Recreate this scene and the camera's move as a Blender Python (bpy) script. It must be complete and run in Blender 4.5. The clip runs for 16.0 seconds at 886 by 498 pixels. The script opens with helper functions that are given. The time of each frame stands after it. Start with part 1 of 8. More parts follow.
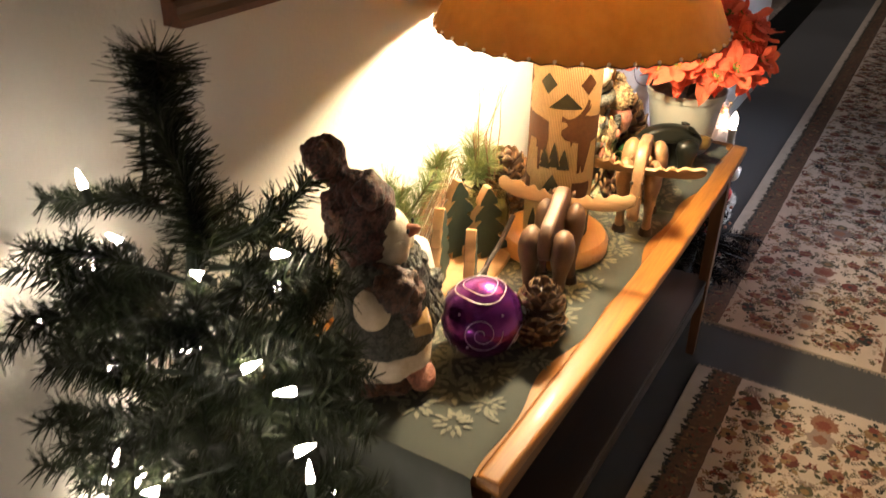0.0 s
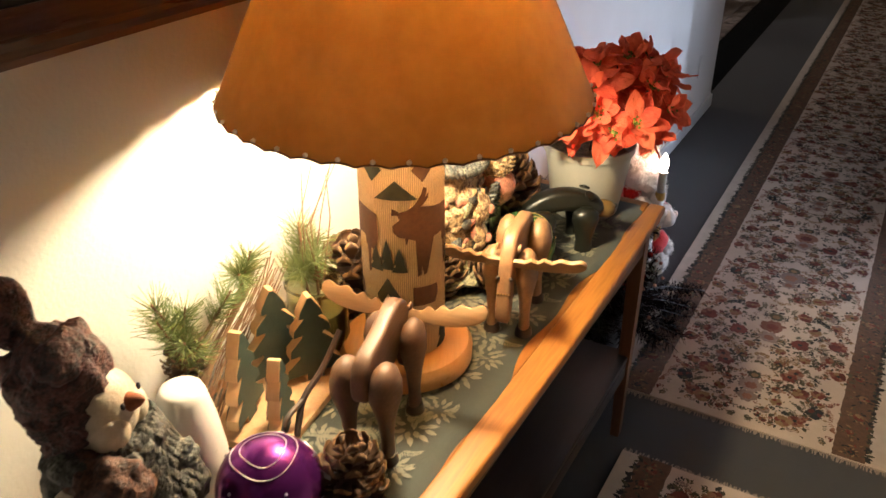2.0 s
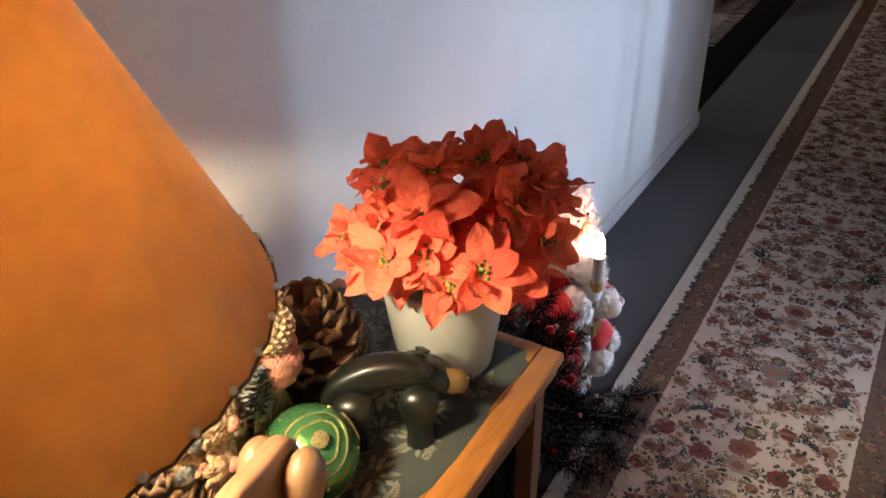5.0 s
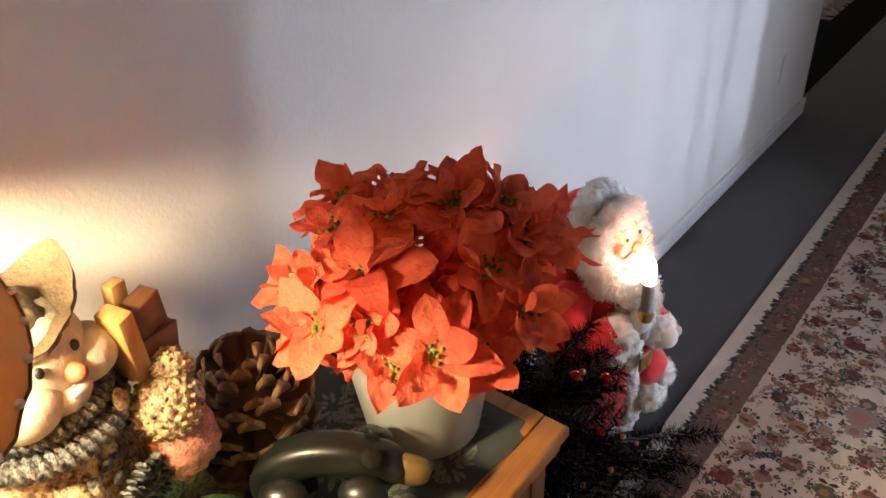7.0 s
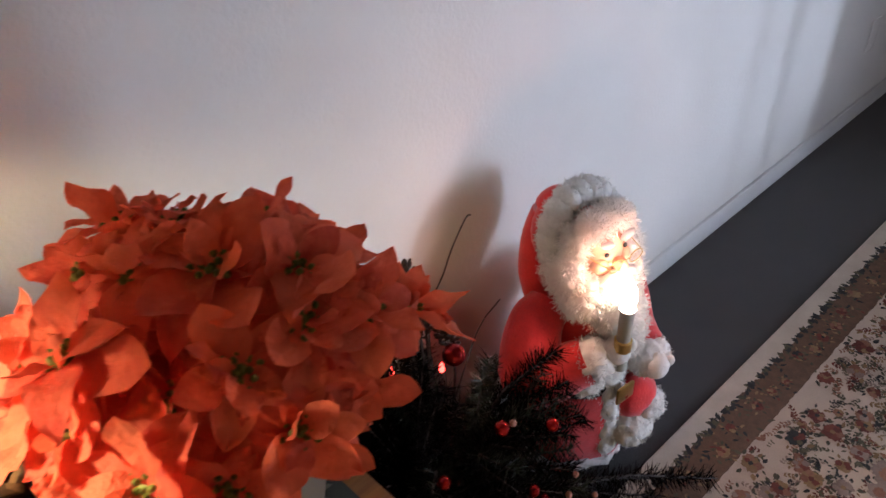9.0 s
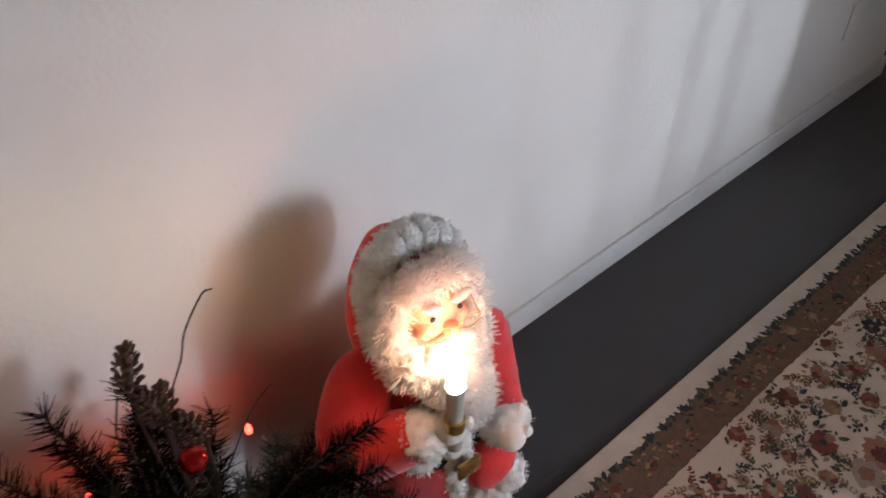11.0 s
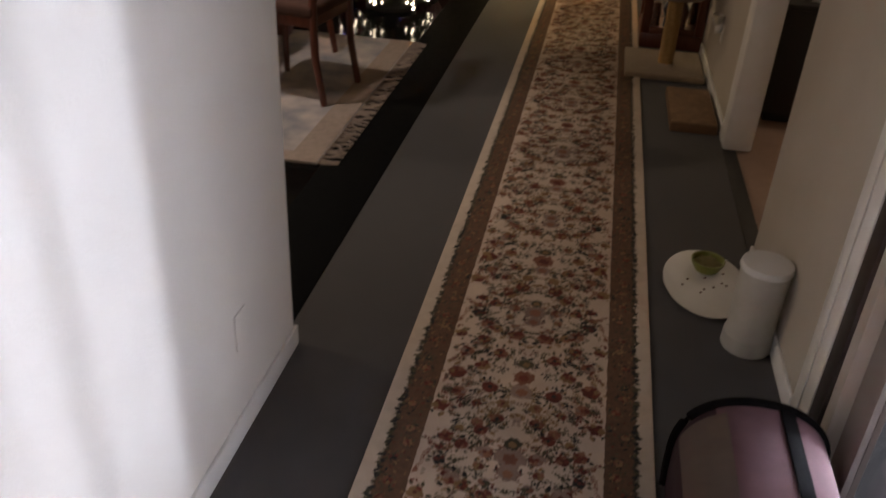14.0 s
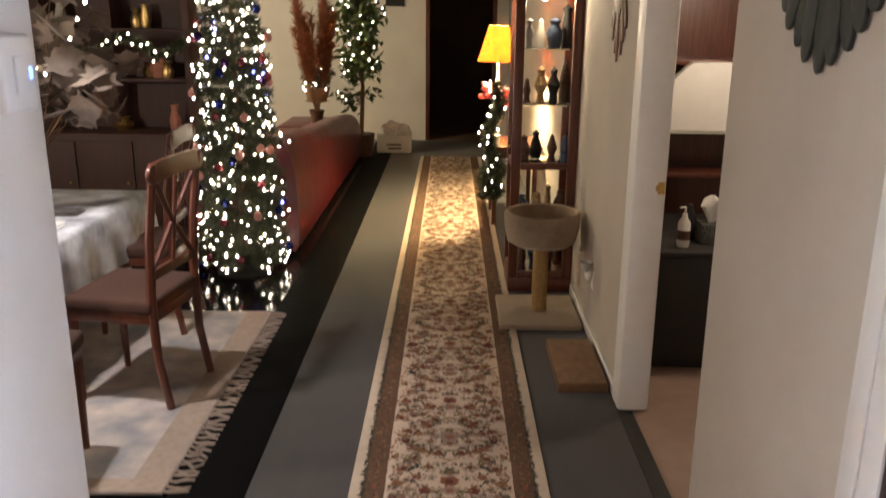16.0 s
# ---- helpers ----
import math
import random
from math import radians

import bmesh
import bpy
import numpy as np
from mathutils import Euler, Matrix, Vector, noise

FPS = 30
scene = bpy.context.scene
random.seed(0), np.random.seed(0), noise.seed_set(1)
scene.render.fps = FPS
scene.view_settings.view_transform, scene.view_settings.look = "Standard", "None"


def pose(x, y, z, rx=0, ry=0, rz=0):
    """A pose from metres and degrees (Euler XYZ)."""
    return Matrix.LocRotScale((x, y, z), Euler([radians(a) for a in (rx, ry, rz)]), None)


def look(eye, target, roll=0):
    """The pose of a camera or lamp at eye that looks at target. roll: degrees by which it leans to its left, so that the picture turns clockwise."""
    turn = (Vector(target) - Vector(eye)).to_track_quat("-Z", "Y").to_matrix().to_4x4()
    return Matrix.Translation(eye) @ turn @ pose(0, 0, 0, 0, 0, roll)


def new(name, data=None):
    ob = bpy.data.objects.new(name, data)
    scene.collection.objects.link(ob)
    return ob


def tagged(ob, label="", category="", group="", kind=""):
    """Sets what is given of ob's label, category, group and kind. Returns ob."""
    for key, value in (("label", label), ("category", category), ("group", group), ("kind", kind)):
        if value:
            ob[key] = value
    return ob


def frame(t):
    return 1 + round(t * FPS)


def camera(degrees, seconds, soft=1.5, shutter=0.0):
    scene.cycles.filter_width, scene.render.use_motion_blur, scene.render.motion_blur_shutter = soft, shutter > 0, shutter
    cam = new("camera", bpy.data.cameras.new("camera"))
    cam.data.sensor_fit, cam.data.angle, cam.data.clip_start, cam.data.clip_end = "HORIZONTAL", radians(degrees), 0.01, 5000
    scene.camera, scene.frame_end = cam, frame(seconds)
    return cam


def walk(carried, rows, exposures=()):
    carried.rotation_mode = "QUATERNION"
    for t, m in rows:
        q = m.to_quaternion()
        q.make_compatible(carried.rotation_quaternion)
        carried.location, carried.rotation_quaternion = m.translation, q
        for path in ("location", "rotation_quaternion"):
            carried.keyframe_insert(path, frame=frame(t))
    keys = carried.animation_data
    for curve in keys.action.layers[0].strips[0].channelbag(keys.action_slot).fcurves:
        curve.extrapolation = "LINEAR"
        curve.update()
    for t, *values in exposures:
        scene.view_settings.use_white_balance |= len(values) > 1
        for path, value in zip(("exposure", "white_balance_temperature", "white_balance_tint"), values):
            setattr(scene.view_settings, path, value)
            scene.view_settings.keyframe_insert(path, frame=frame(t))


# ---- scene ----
cam = camera(56.3, 16.0, shutter=0.4)
METRES, EYE, TILT, LEAN, TURN = 4.0, 1.66, -29.58, -0.71, 30.98
ROWS = [
    (0.0, 0.0, 0.0, 0.0, -0.0, 0.0, 0.0),
    (0.5, 0.003, 0.0309, 0.02, -1.49, 0.64, 0.53),
    (1.0, 0.0234, 0.0586, 0.0304, -1.97, 0.56, 1.22),
    (1.5, 0.0514, 0.0775, 0.0415, -1.64, 0.29, 1.59),
    (2.0, 0.0746, 0.0888, 0.0482, -0.9, 0.33, 1.43),
    (2.5, 0.0875, 0.1109, 0.0601, -1.03, 0.43, 1.78),
    (3.0, 0.0989, 0.1366, 0.0743, -1.55, 0.41, 2.58),
    (3.5, 0.1255, 0.1661, 0.0894, -1.32, 0.21, 2.93),
    (4.0, 0.147, 0.1855, 0.0987, -0.59, -0.16, 2.27),
    (4.5, 0.1589, 0.2181, 0.1146, -0.16, -0.57, 1.77),
    (7.0, 0.2144, 0.3112, 0.1562, 7.43, -3.74, -1.16),
    (7.5, 0.2336, 0.3232, 0.1578, 10.26, -4.63, -2.46),
    (8.0, 0.2388, 0.3432, 0.1643, 12.02, -5.79, -4.48),
    (8.5, 0.2514, 0.37, 0.1762, 12.91, -7.41, -4.88),
    (11.0, 0.3204, 0.4925, 0.2288, 15.19, -13.83, -8.11),
    (11.5, 0.3307, 0.5141, 0.2494, 9.54, -13.63, -5.5),
    (12.0, 0.3542, 0.5369, 0.2704, 3.74, -12.74, -1.77),
    (12.5, 0.369, 0.5601, 0.2872, -2.89, -11.16, 1.08),
    (13.0, 0.3734, 0.5832, 0.314, -11.19, -7.95, 5.05),
    (13.5, 0.3854, 0.601, 0.3321, -15.49, -5.95, 7.19),
    (14.0, 0.4056, 0.6127, 0.3523, -18.5, -2.8, 7.99),
    (14.5, 0.4177, 0.6358, 0.3779, -22.86, -0.75, 12.06),
    (15.0, 0.4277, 0.6622, 0.4007, -25.76, 1.11, 13.74),
    (15.5, 0.45, 0.684, 0.4244, -26.6, 5.31, 13.57),
    (16.0, 0.462, 0.7065, 0.4515, -27.01, 9.89, 14.59),
]
walk(cam, [(t, pose(0.884, 0.132, EYE, TILT, LEAN, TURN) @ pose(METRES * x, METRES * y, METRES * z, 90 + pitch, roll, yaw)) for t, x, y, z, yaw, pitch, roll in ROWS],
     exposures=[(0.0, 0.25, 6150, 13), (1.0, 0.12, 6100, 13), (2.0, -0.02, 6000, 13), (3.0, -0.40, 5950, 13), (4.5, 0.05, 5600, 13), (7.0, 0.18, 6200, 13), (8.5, 0.1, 6100, 15), (11.0, 0.0, 6700, 13), (12.0, -0.08, 7150, 13), (12.5, 0.0, 7200, 14), (13.5, 0.42, 7150, 16), (14.5, 1.26, 6950, 18), (15.2, 1.86, 6800, 16), (16.0, 2.12, 6450, 14)])

# ---- light and exposure ----
world = bpy.data.worlds.new("night")
scene.world = world
world.use_nodes = True
world.node_tree.nodes["Background"].inputs[0].default_value = (0.55, 0.6, 0.8, 1)
world.node_tree.nodes["Background"].inputs[1].default_value = 0.003


def lamp(name, kind, m, watts, colour, size=0.05, size_y=None, spot=60):
    d = bpy.data.lights.new(name, kind)
    d.energy, d.color = watts, colour
    if kind == "AREA":
        d.shape, d.size, d.size_y = "RECTANGLE", size, size_y or size
    else:
        d.shadow_soft_size = size
    if kind == "SPOT":
        d.spot_size, d.spot_blend = radians(spot), 0.6
    ob = new(name, d)
    ob.matrix_world = m
    return ob


LAMP = Vector((0.262, 1.676, 0.0))         # axis of the table lamp
lamp("table_lamp_bulb_light", "POINT", pose(LAMP.x + 0.012, LAMP.y, 1.374), 86, (1.0, 0.81, 0.48), 0.055)
lamp("window_light", "AREA", look((4.25, 5.62, 0.88), (0, 3.6, 0.75)), 62, (0.68, 0.81, 1.0), 0.12, 0.8)
# second, wider light, unseen: added to reach the end of the hall wall
lamp("window_light_wide", "AREA", look((4.25, 4.7, 1.4), (0, 4.9, 0.9)), 20, (0.76, 0.82, 1.0), 0.9, 0.8)
lamp("candle_light", "POINT", pose(0.337, 3.164, 0.640), 1.35, (1.0, 0.48, 0.32), 0.014)
lamp("far_lamp_light", "POINT", pose(1.17, 11.6, 1.58), 118, (1.0, 0.80, 0.42), 0.06)
lamp("curio_light", "POINT", pose(1.36, 9.62, 1.97), 3.2, (1.0, 0.8, 0.5), 0.02)
# weak unseen fill added behind the camera's start, for general brightness
lamp("rear_fill_light", "AREA", look((0.9, -1.2, 2.42), (0.9, -1.2, 0)), 0.5, (1.0, 0.84, 0.66), 0.8, 0.5)
lamp("side_room_light", "POINT", pose(2.5, 8.2, 2.2), 10, (1.0, 0.82, 0.6), 0.1)
# no fixture seen here: added spot to brighten dining rug and table
lamp("dining_fill_spot", "SPOT", look((-1.2, 7.25, 2.42), (-1.2, 7.251, 0)), 52, (1.0, 0.93, 0.86), 0.08, spot=102)
# unseen fill, added far to the left to light the pier wall
lamp("pier_fill_light", "POINT", pose(-3.4, 6.0, 1.95), 48, (1.0, 0.86, 0.70), 0.15)
# unseen lamp, added because the far wall is lit from that side
lamp("living_light", "POINT", pose(-2.7, 13.0, 2.2), 62, (1.0, 0.82, 0.52), 0.15)

# ---- mesh helpers ----


def box(size, at=(0, 0, 0), bevel=0.0, seg=2):
    bm = bmesh.new()
    bmesh.ops.create_cube(bm, size=1)
    bmesh.ops.scale(bm, vec=size, verts=bm.verts)
    if bevel:
        bmesh.ops.bevel(bm, geom=bm.edges[:], offset=bevel, segments=seg, affect="EDGES", profile=0.5)
    bmesh.ops.translate(bm, vec=at, verts=bm.verts)
    return bm


def between(a, b, bevel=0.0, seg=2):
    """A box from corner a to corner b."""
    a, b = Vector(a), Vector(b)
    return box(b - a, (a + b) / 2, bevel, seg)


def lathe(profile, seg=32, at=(0, 0, 0), wave=None):
    """Turned shape from (radius, height) pairs; a radius of 0 closes the end."""
    bm = bmesh.new()
    rings = []
    for r, z in profile:
        if r <= 0:
            rings.append([bm.verts.new((0, 0, z))])
        else:
            ring = []
            for i in range(seg):
                a = 2 * math.pi * i / seg
                k = r * (1 + (wave(a, z) if wave else 0))
                ring.append(bm.verts.new((k * math.cos(a), k * math.sin(a), z)))
            rings.append(ring)
    for p, q in zip(rings, rings[1:]):
        if len(p) == 1 and len(q) == 1:
            continue
        for i in range(seg):
            j = (i + 1) % seg
            if len(p) == 1:
                bm.faces.new((p[0], q[i], q[j]))
            elif len(q) == 1:
                bm.faces.new((p[i], q[0], p[j]))
            else:
                bm.faces.new((p[i], q[i], q[j], p[j]))
    bmesh.ops.recalc_face_normals(bm, faces=bm.faces)
    bmesh.ops.translate(bm, vec=at, verts=bm.verts)
    return bm


def tube(points, radii, seg=8):
    """A rod through points, with a radius (or one for each point)."""
    pts = [Vector(p) for p in points]
    if not isinstance(radii, (list, tuple)):
        radii = [radii] * len(pts)
    bm = bmesh.new()
    rings = []
    for i, p in enumerate(pts):
        d = (pts[min(i + 1, len(pts) - 1)] - pts[max(i - 1, 0)]).normalized()
        side = d.cross(Vector((0, 0, 1)) if abs(d.z) < 0.9 else Vector((1, 0, 0))).normalized()
        up = side.cross(d)
        rings.append([bm.verts.new(p + radii[i] * (math.cos(2 * math.pi * k / seg) * side + math.sin(2 * math.pi * k / seg) * up)) for k in range(seg)])
    for a, b in zip(rings, rings[1:]):
        for k in range(seg):
            bm.faces.new((a[k], a[(k + 1) % seg], b[(k + 1) % seg], b[k]))
    bm.faces.new(rings[0][::-1]), bm.faces.new(rings[-1])
    bmesh.ops.recalc_face_normals(bm, faces=bm.faces)
    return bm


def slab(outline, thick, bevel=0.0, seg=2):
    """A plate of an outline in x, y with its thickness along z, centred on z = 0."""
    bm = bmesh.new()
    f = bm.faces.new([bm.verts.new((x, y, -thick / 2)) for x, y in outline])
    r = bmesh.ops.extrude_face_region(bm, geom=[f])
    bmesh.ops.translate(bm, vec=(0, 0, thick), verts=[v for v in r["geom"] if isinstance(v, bmesh.types.BMVert)])
    bmesh.ops.recalc_face_normals(bm, faces=bm.faces)
    if bevel:
        rim = [e for e in bm.edges if all(abs(abs(v.co.z) - thick / 2) < 1e-6 for v in e.verts) and e.verts[0].co.z * e.verts[1].co.z > 0]
        bmesh.ops.bevel(bm, geom=rim, offset=bevel, segments=seg, affect="EDGES", profile=0.5)
    return bm


def blob(radii, at=(0, 0, 0), rough=0.0, scale=20.0, sub=3, seed=0):
    """A rounded lump with an uneven surface."""
    bm = bmesh.new()
    bmesh.ops.create_icosphere(bm, subdivisions=sub, radius=1)
    for v in bm.verts:
        n = v.co.copy()
        p = Vector((n.x * radii[0], n.y * radii[1], n.z * radii[2]))
        if rough:
            p *= 1 + rough * noise.fractal(p * scale + Vector((seed * 7.3, seed, 0)), 1.0, 2.0, 3)
        v.co = p
    bmesh.ops.translate(bm, vec=at, verts=bm.verts)
    return bm


def turn(bm, m):
    bmesh.ops.transform(bm, matrix=m, verts=bm.verts)
    return bm


def smooth_curve(pts, n=6):
    """Catmull-Rom through the points, closed."""
    out, k = [], len(pts)
    for i in range(k):
        p0, p1, p2, p3 = (Vector(pts[(i + j) % k]) for j in (-1, 0, 1, 2))
        for s in range(n):
            t = s / n
            out.append(0.5 * (2 * p1 + (p2 - p0) * t + (2 * p0 - 5 * p1 + 4 * p2 - p3) * t * t + (3 * p1 - p0 - 3 * p2 + p3) * t ** 3))
    return [tuple(p) for p in out]


def joined(bms):
    bm = bmesh.new()
    for b in bms:
        me = bpy.data.meshes.new("t")
        b.to_mesh(me)
        b.free()
        bm.from_mesh(me)
        bpy.data.meshes.remove(me)
    return bm


def spline(points, n=5):
    """Catmull-Rom through the points, open."""
    p = [Vector(q) for q in points]
    p = [2 * p[0] - p[1]] + p + [2 * p[-1] - p[-2]]
    out = []
    for i in range(1, len(p) - 2):
        for s in range(n):
            t = s / n
            out.append(0.5 * (2 * p[i] + (p[i + 1] - p[i - 1]) * t + (2 * p[i - 1] - 5 * p[i] + 4 * p[i + 1] - p[i + 2]) * t * t + (3 * p[i] - p[i - 1] - 3 * p[i + 1] + p[i + 2]) * t ** 3))
    return out + [p[-2]]


def between_values(a, n):
    """The values of a list, with n - 1 more between each two."""
    return [a[i] + (a[i + 1] - a[i]) * s / n for i in range(len(a) - 1) for s in range(n)] + [a[-1]]


def mesh_of(name, bm, materials, smooth=40):
    me = bpy.data.meshes.new(name)
    bm.to_mesh(me)
    bm.free()
    for m in (materials if isinstance(materials, (list, tuple)) else [materials]):
        me.materials.append(m)
    if smooth:
        me.shade_smooth()
        me.set_sharp_from_angle(angle=radians(smooth))
    return me


def part(name, bm, material, parent, label="", smooth=40):
    ob = new(name, mesh_of(name, bm, material, smooth))
    ob.parent = parent
    if label:
        tagged(ob, label)
    return ob


def thing(name, at, label, category, group="", rz=0, kind=""):
    ob = new(name)
    ob.empty_display_size = 0.05
    ob.matrix_world = pose(*at, 0, 0, rz)
    return tagged(ob, label, category, group, kind)


def solid(name, bm, material, label, category="", kind="", group="", at=None, smooth=40):
    """One mesh that is a thing, or a piece of the setting."""
    ob = new(name, mesh_of(name, bm, material, smooth))
    if at is not None:
        ob.matrix_world = at
    return tagged(ob, label, category, group, kind)


def figure(name, pieces, at, label, category, rz=0, group=""):
    """A statuette: one mesh, each piece with its own paint."""
    mats, bm = [], bmesh.new()
    for b, m in pieces:
        if m not in mats:
            mats.append(m)
        k = mats.index(m)
        for f in b.faces:
            f.material_index = k
        me = bpy.data.meshes.new("t")
        b.to_mesh(me)
        b.free()
        bm.from_mesh(me)
        bpy.data.meshes.remove(me)
    return solid(name, bm, mats, label, category, group=group, at=pose(*at, 0, 0, rz))


def sheet(name, verts, faces, material, parent, label="", kind="stuff", smooth=0):
    """Many small pieces as one mesh."""
    me = bpy.data.meshes.new(name)
    me.from_pydata(verts, [], faces)
    me.materials.append(material)
    if smooth:
        me.shade_smooth()
    ob = new(name, me)
    ob.parent = parent
    return tagged(ob, label, kind=kind)


# ---- materials ----


def surf(name, a, b=None, scale=30.0, rough=0.6, bump=0.0, bump_scale=200.0, metal=0.0, fine=0.25, sheen=0.0, rough_var=0.1, coat=0.0, stretch=(1, 1, 1), island=0.0, objects=0.0, trans=0.0):
    """Two colours mixed by soft blotches and a finer grain, with relief and an uneven gloss."""
    m = bpy.data.materials.new(name)
    m.use_nodes = True
    nt = m.node_tree
    N, L = nt.nodes, nt.links
    p = N["Principled BSDF"]
    b = b or tuple(c * 0.75 for c in a)
    tc, mp = N.new("ShaderNodeTexCoord"), N.new("ShaderNodeMapping")
    mp.inputs["Scale"].default_value = stretch
    L.new(tc.outputs["Object"], mp.inputs["Vector"])
    n1, n2 = N.new("ShaderNodeTexNoise"), N.new("ShaderNodeTexNoise")
    n1.inputs["Scale"].default_value, n1.inputs["Detail"].default_value = scale, 5
    n2.inputs["Scale"].default_value, n2.inputs["Detail"].default_value = bump_scale, 3
    L.new(mp.outputs[0], n1.inputs["Vector"]), L.new(mp.outputs[0], n2.inputs["Vector"])
    mix = N.new("ShaderNodeMath")
    mix.operation = "MULTIPLY_ADD"
    mix.inputs[1].default_value, mix.inputs[2].default_value = fine, 0.0
    L.new(n2.outputs["Fac"], mix.inputs[0])
    add = N.new("ShaderNodeMath")
    add.operation = "MULTIPLY_ADD"
    add.inputs[1].default_value = 1 - fine
    L.new(n1.outputs["Fac"], add.inputs[0]), L.new(mix.outputs[0], add.inputs[2])
    last = add
    for amount, node, out in ((island, "ShaderNodeNewGeometry", "Random Per Island"), (objects, "ShaderNodeObjectInfo", "Random")):
        if amount:
            g, k = N.new(node), N.new("ShaderNodeMath")
            k.operation = "MULTIPLY_ADD"
            k.inputs[1].default_value = amount
            L.new(g.outputs[out], k.inputs[0]), L.new(last.outputs[0], k.inputs[2])
            last = k
    ramp = N.new("ShaderNodeValToRGB")
    ramp.color_ramp.elements[0].position, ramp.color_ramp.elements[1].position = 0.3, 0.7 + island * 0.6 + objects * 0.6
    ramp.color_ramp.elements[0].color, ramp.color_ramp.elements[1].color = (*b, 1), (*a, 1)
    L.new(last.outputs[0], ramp.inputs[0]), L.new(ramp.outputs[0], p.inputs["Base Color"])
    p.inputs["Roughness"].default_value, p.inputs["Metallic"].default_value = rough, metal
    if rough_var:
        rr = N.new("ShaderNodeMapRange")
        rr.inputs[3].default_value, rr.inputs[4].default_value = max(0.02, rough - rough_var), min(1, rough + rough_var)
        L.new(n1.outputs["Fac"], rr.inputs[0]), L.new(rr.outputs[0], p.inputs["Roughness"])
    if bump:
        bp = N.new("ShaderNodeBump")
        bp.inputs["Strength"].default_value, bp.inputs["Distance"].default_value = 1.0, bump
        L.new(n2.outputs["Fac"], bp.inputs["Height"]), L.new(bp.outputs[0], p.inputs["Normal"])
    p.inputs["Sheen Weight"].default_value, p.inputs["Coat Weight"].default_value = sheen, coat
    p.inputs["Subsurface Weight"].default_value = 0
    if trans:
        tl, ms = N.new("ShaderNodeBsdfTranslucent"), N.new("ShaderNodeMixShader")
        L.new(ramp.outputs[0], tl.inputs[0])
        ms.inputs[0].default_value = trans
        L.new(p.outputs[0], ms.inputs[1]), L.new(tl.outputs[0], ms.inputs[2]), L.new(ms.outputs[0], N["Material Output"].inputs[0])
    return m


def wood(name, a, b, along=1, scale=14.0, rough=0.4, coat=0.2, bump=0.0004):
    """Grain drawn out along one axis."""
    st = [1.0, 1.0, 1.0]
    st[along] = 0.07
    return surf(name, a, b, scale * 3, rough, bump, scale * 16, fine=0.4, coat=coat, stretch=st)


def glow(name, colour, strength):
    m = bpy.data.materials.new(name)
    m.use_nodes = True
    p = m.node_tree.nodes["Principled BSDF"]
    p.inputs["Base Color"].default_value = (*colour, 1)
    p.inputs["Emission Color"].default_value, p.inputs["Emission Strength"].default_value = (*colour, 1), strength
    return m


def glass(name, colour=(1, 1, 1), rough=0.03, ior=1.45):
    m = bpy.data.materials.new(name)
    m.use_nodes = True
    p = m.node_tree.nodes["Principled BSDF"]
    p.inputs["Base Color"].default_value, p.inputs["Roughness"].default_value = (*colour, 1), rough
    p.inputs["Transmission Weight"].default_value, p.inputs["IOR"].default_value = 1.0, ior
    return m


PAINT = surf("wall_paint", (0.74, 0.71, 0.66), (0.68, 0.65, 0.60), 3, 0.75, 0.0008, 130, fine=0.15)
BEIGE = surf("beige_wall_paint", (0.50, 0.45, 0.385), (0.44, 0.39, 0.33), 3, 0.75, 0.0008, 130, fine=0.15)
PAINT_WHITE = surf("white_gloss_paint", (0.76, 0.75, 0.73), (0.68, 0.66, 0.63), 8, 0.42, 0.0002, 150)
# ceiling stays out of view; its dark colour only cuts the bounced light
CEILING = surf("ceiling_paint", (0.17, 0.13, 0.095), (0.13, 0.10, 0.07), 2, 0.9, 0.0012, 90)
CARPET = surf("grey_carpet", (0.060, 0.055, 0.055), (0.030, 0.028, 0.029), 9, 0.95, 0.0025, 420, fine=0.55, sheen=0.15)
DARK_FLOOR = surf("black_floor", (0.006, 0.006, 0.006), (0.003, 0.003, 0.003), 5, 0.12, 0.0002, 60)
DARK_FLOOR.node_tree.nodes["Principled BSDF"].inputs["Specular IOR Level"].default_value = 0.25
BLACK_MAT = surf("black_mat", (0.003, 0.003, 0.003), None, 20, 0.7, 0.0006, 300)
BLACK_MAT.node_tree.nodes["Principled BSDF"].inputs["Specular IOR Level"].default_value = 0.05
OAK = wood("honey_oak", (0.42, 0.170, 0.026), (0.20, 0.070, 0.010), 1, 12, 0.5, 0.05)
# aprons and legs: same oak, darkened for the shade below the top
OAK_SHADED = wood("shaded_apron_oak", (0.14, 0.055, 0.026), (0.07, 0.028, 0.014), 1, 12, 0.45, 0.15)
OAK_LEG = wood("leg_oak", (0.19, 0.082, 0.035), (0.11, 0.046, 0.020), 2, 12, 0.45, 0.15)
CLOTH = surf("sage_cloth", (0.036, 0.043, 0.033), (0.020, 0.025, 0.019), 25, 0.8, 0.0004, 900, fine=0.4, sheen=0.2)
LEAF_WEAVE = surf("pale_weave", (0.185, 0.180, 0.130), (0.10, 0.098, 0.072), 60, 0.7, 0.0003, 900, island=0.3)
FRAME_WOOD = wood("mahogany_stain", (0.15, 0.05, 0.022), (0.06, 0.019, 0.01), 1, 14, 0.3, 0.4)
CHERRY = wood("cherry_wood", (0.13, 0.035, 0.018), (0.06, 0.016, 0.009), 2, 14, 0.35, 0.3)
BLACKISH = surf("near_black", (0.012, 0.011, 0.011), (0.007, 0.006, 0.006), 20, 0.6)
IVORY = surf("ivory_pile", (0.67, 0.535, 0.425), (0.51, 0.400, 0.315), 12, 0.95, 0.002, 500, fine=0.4)
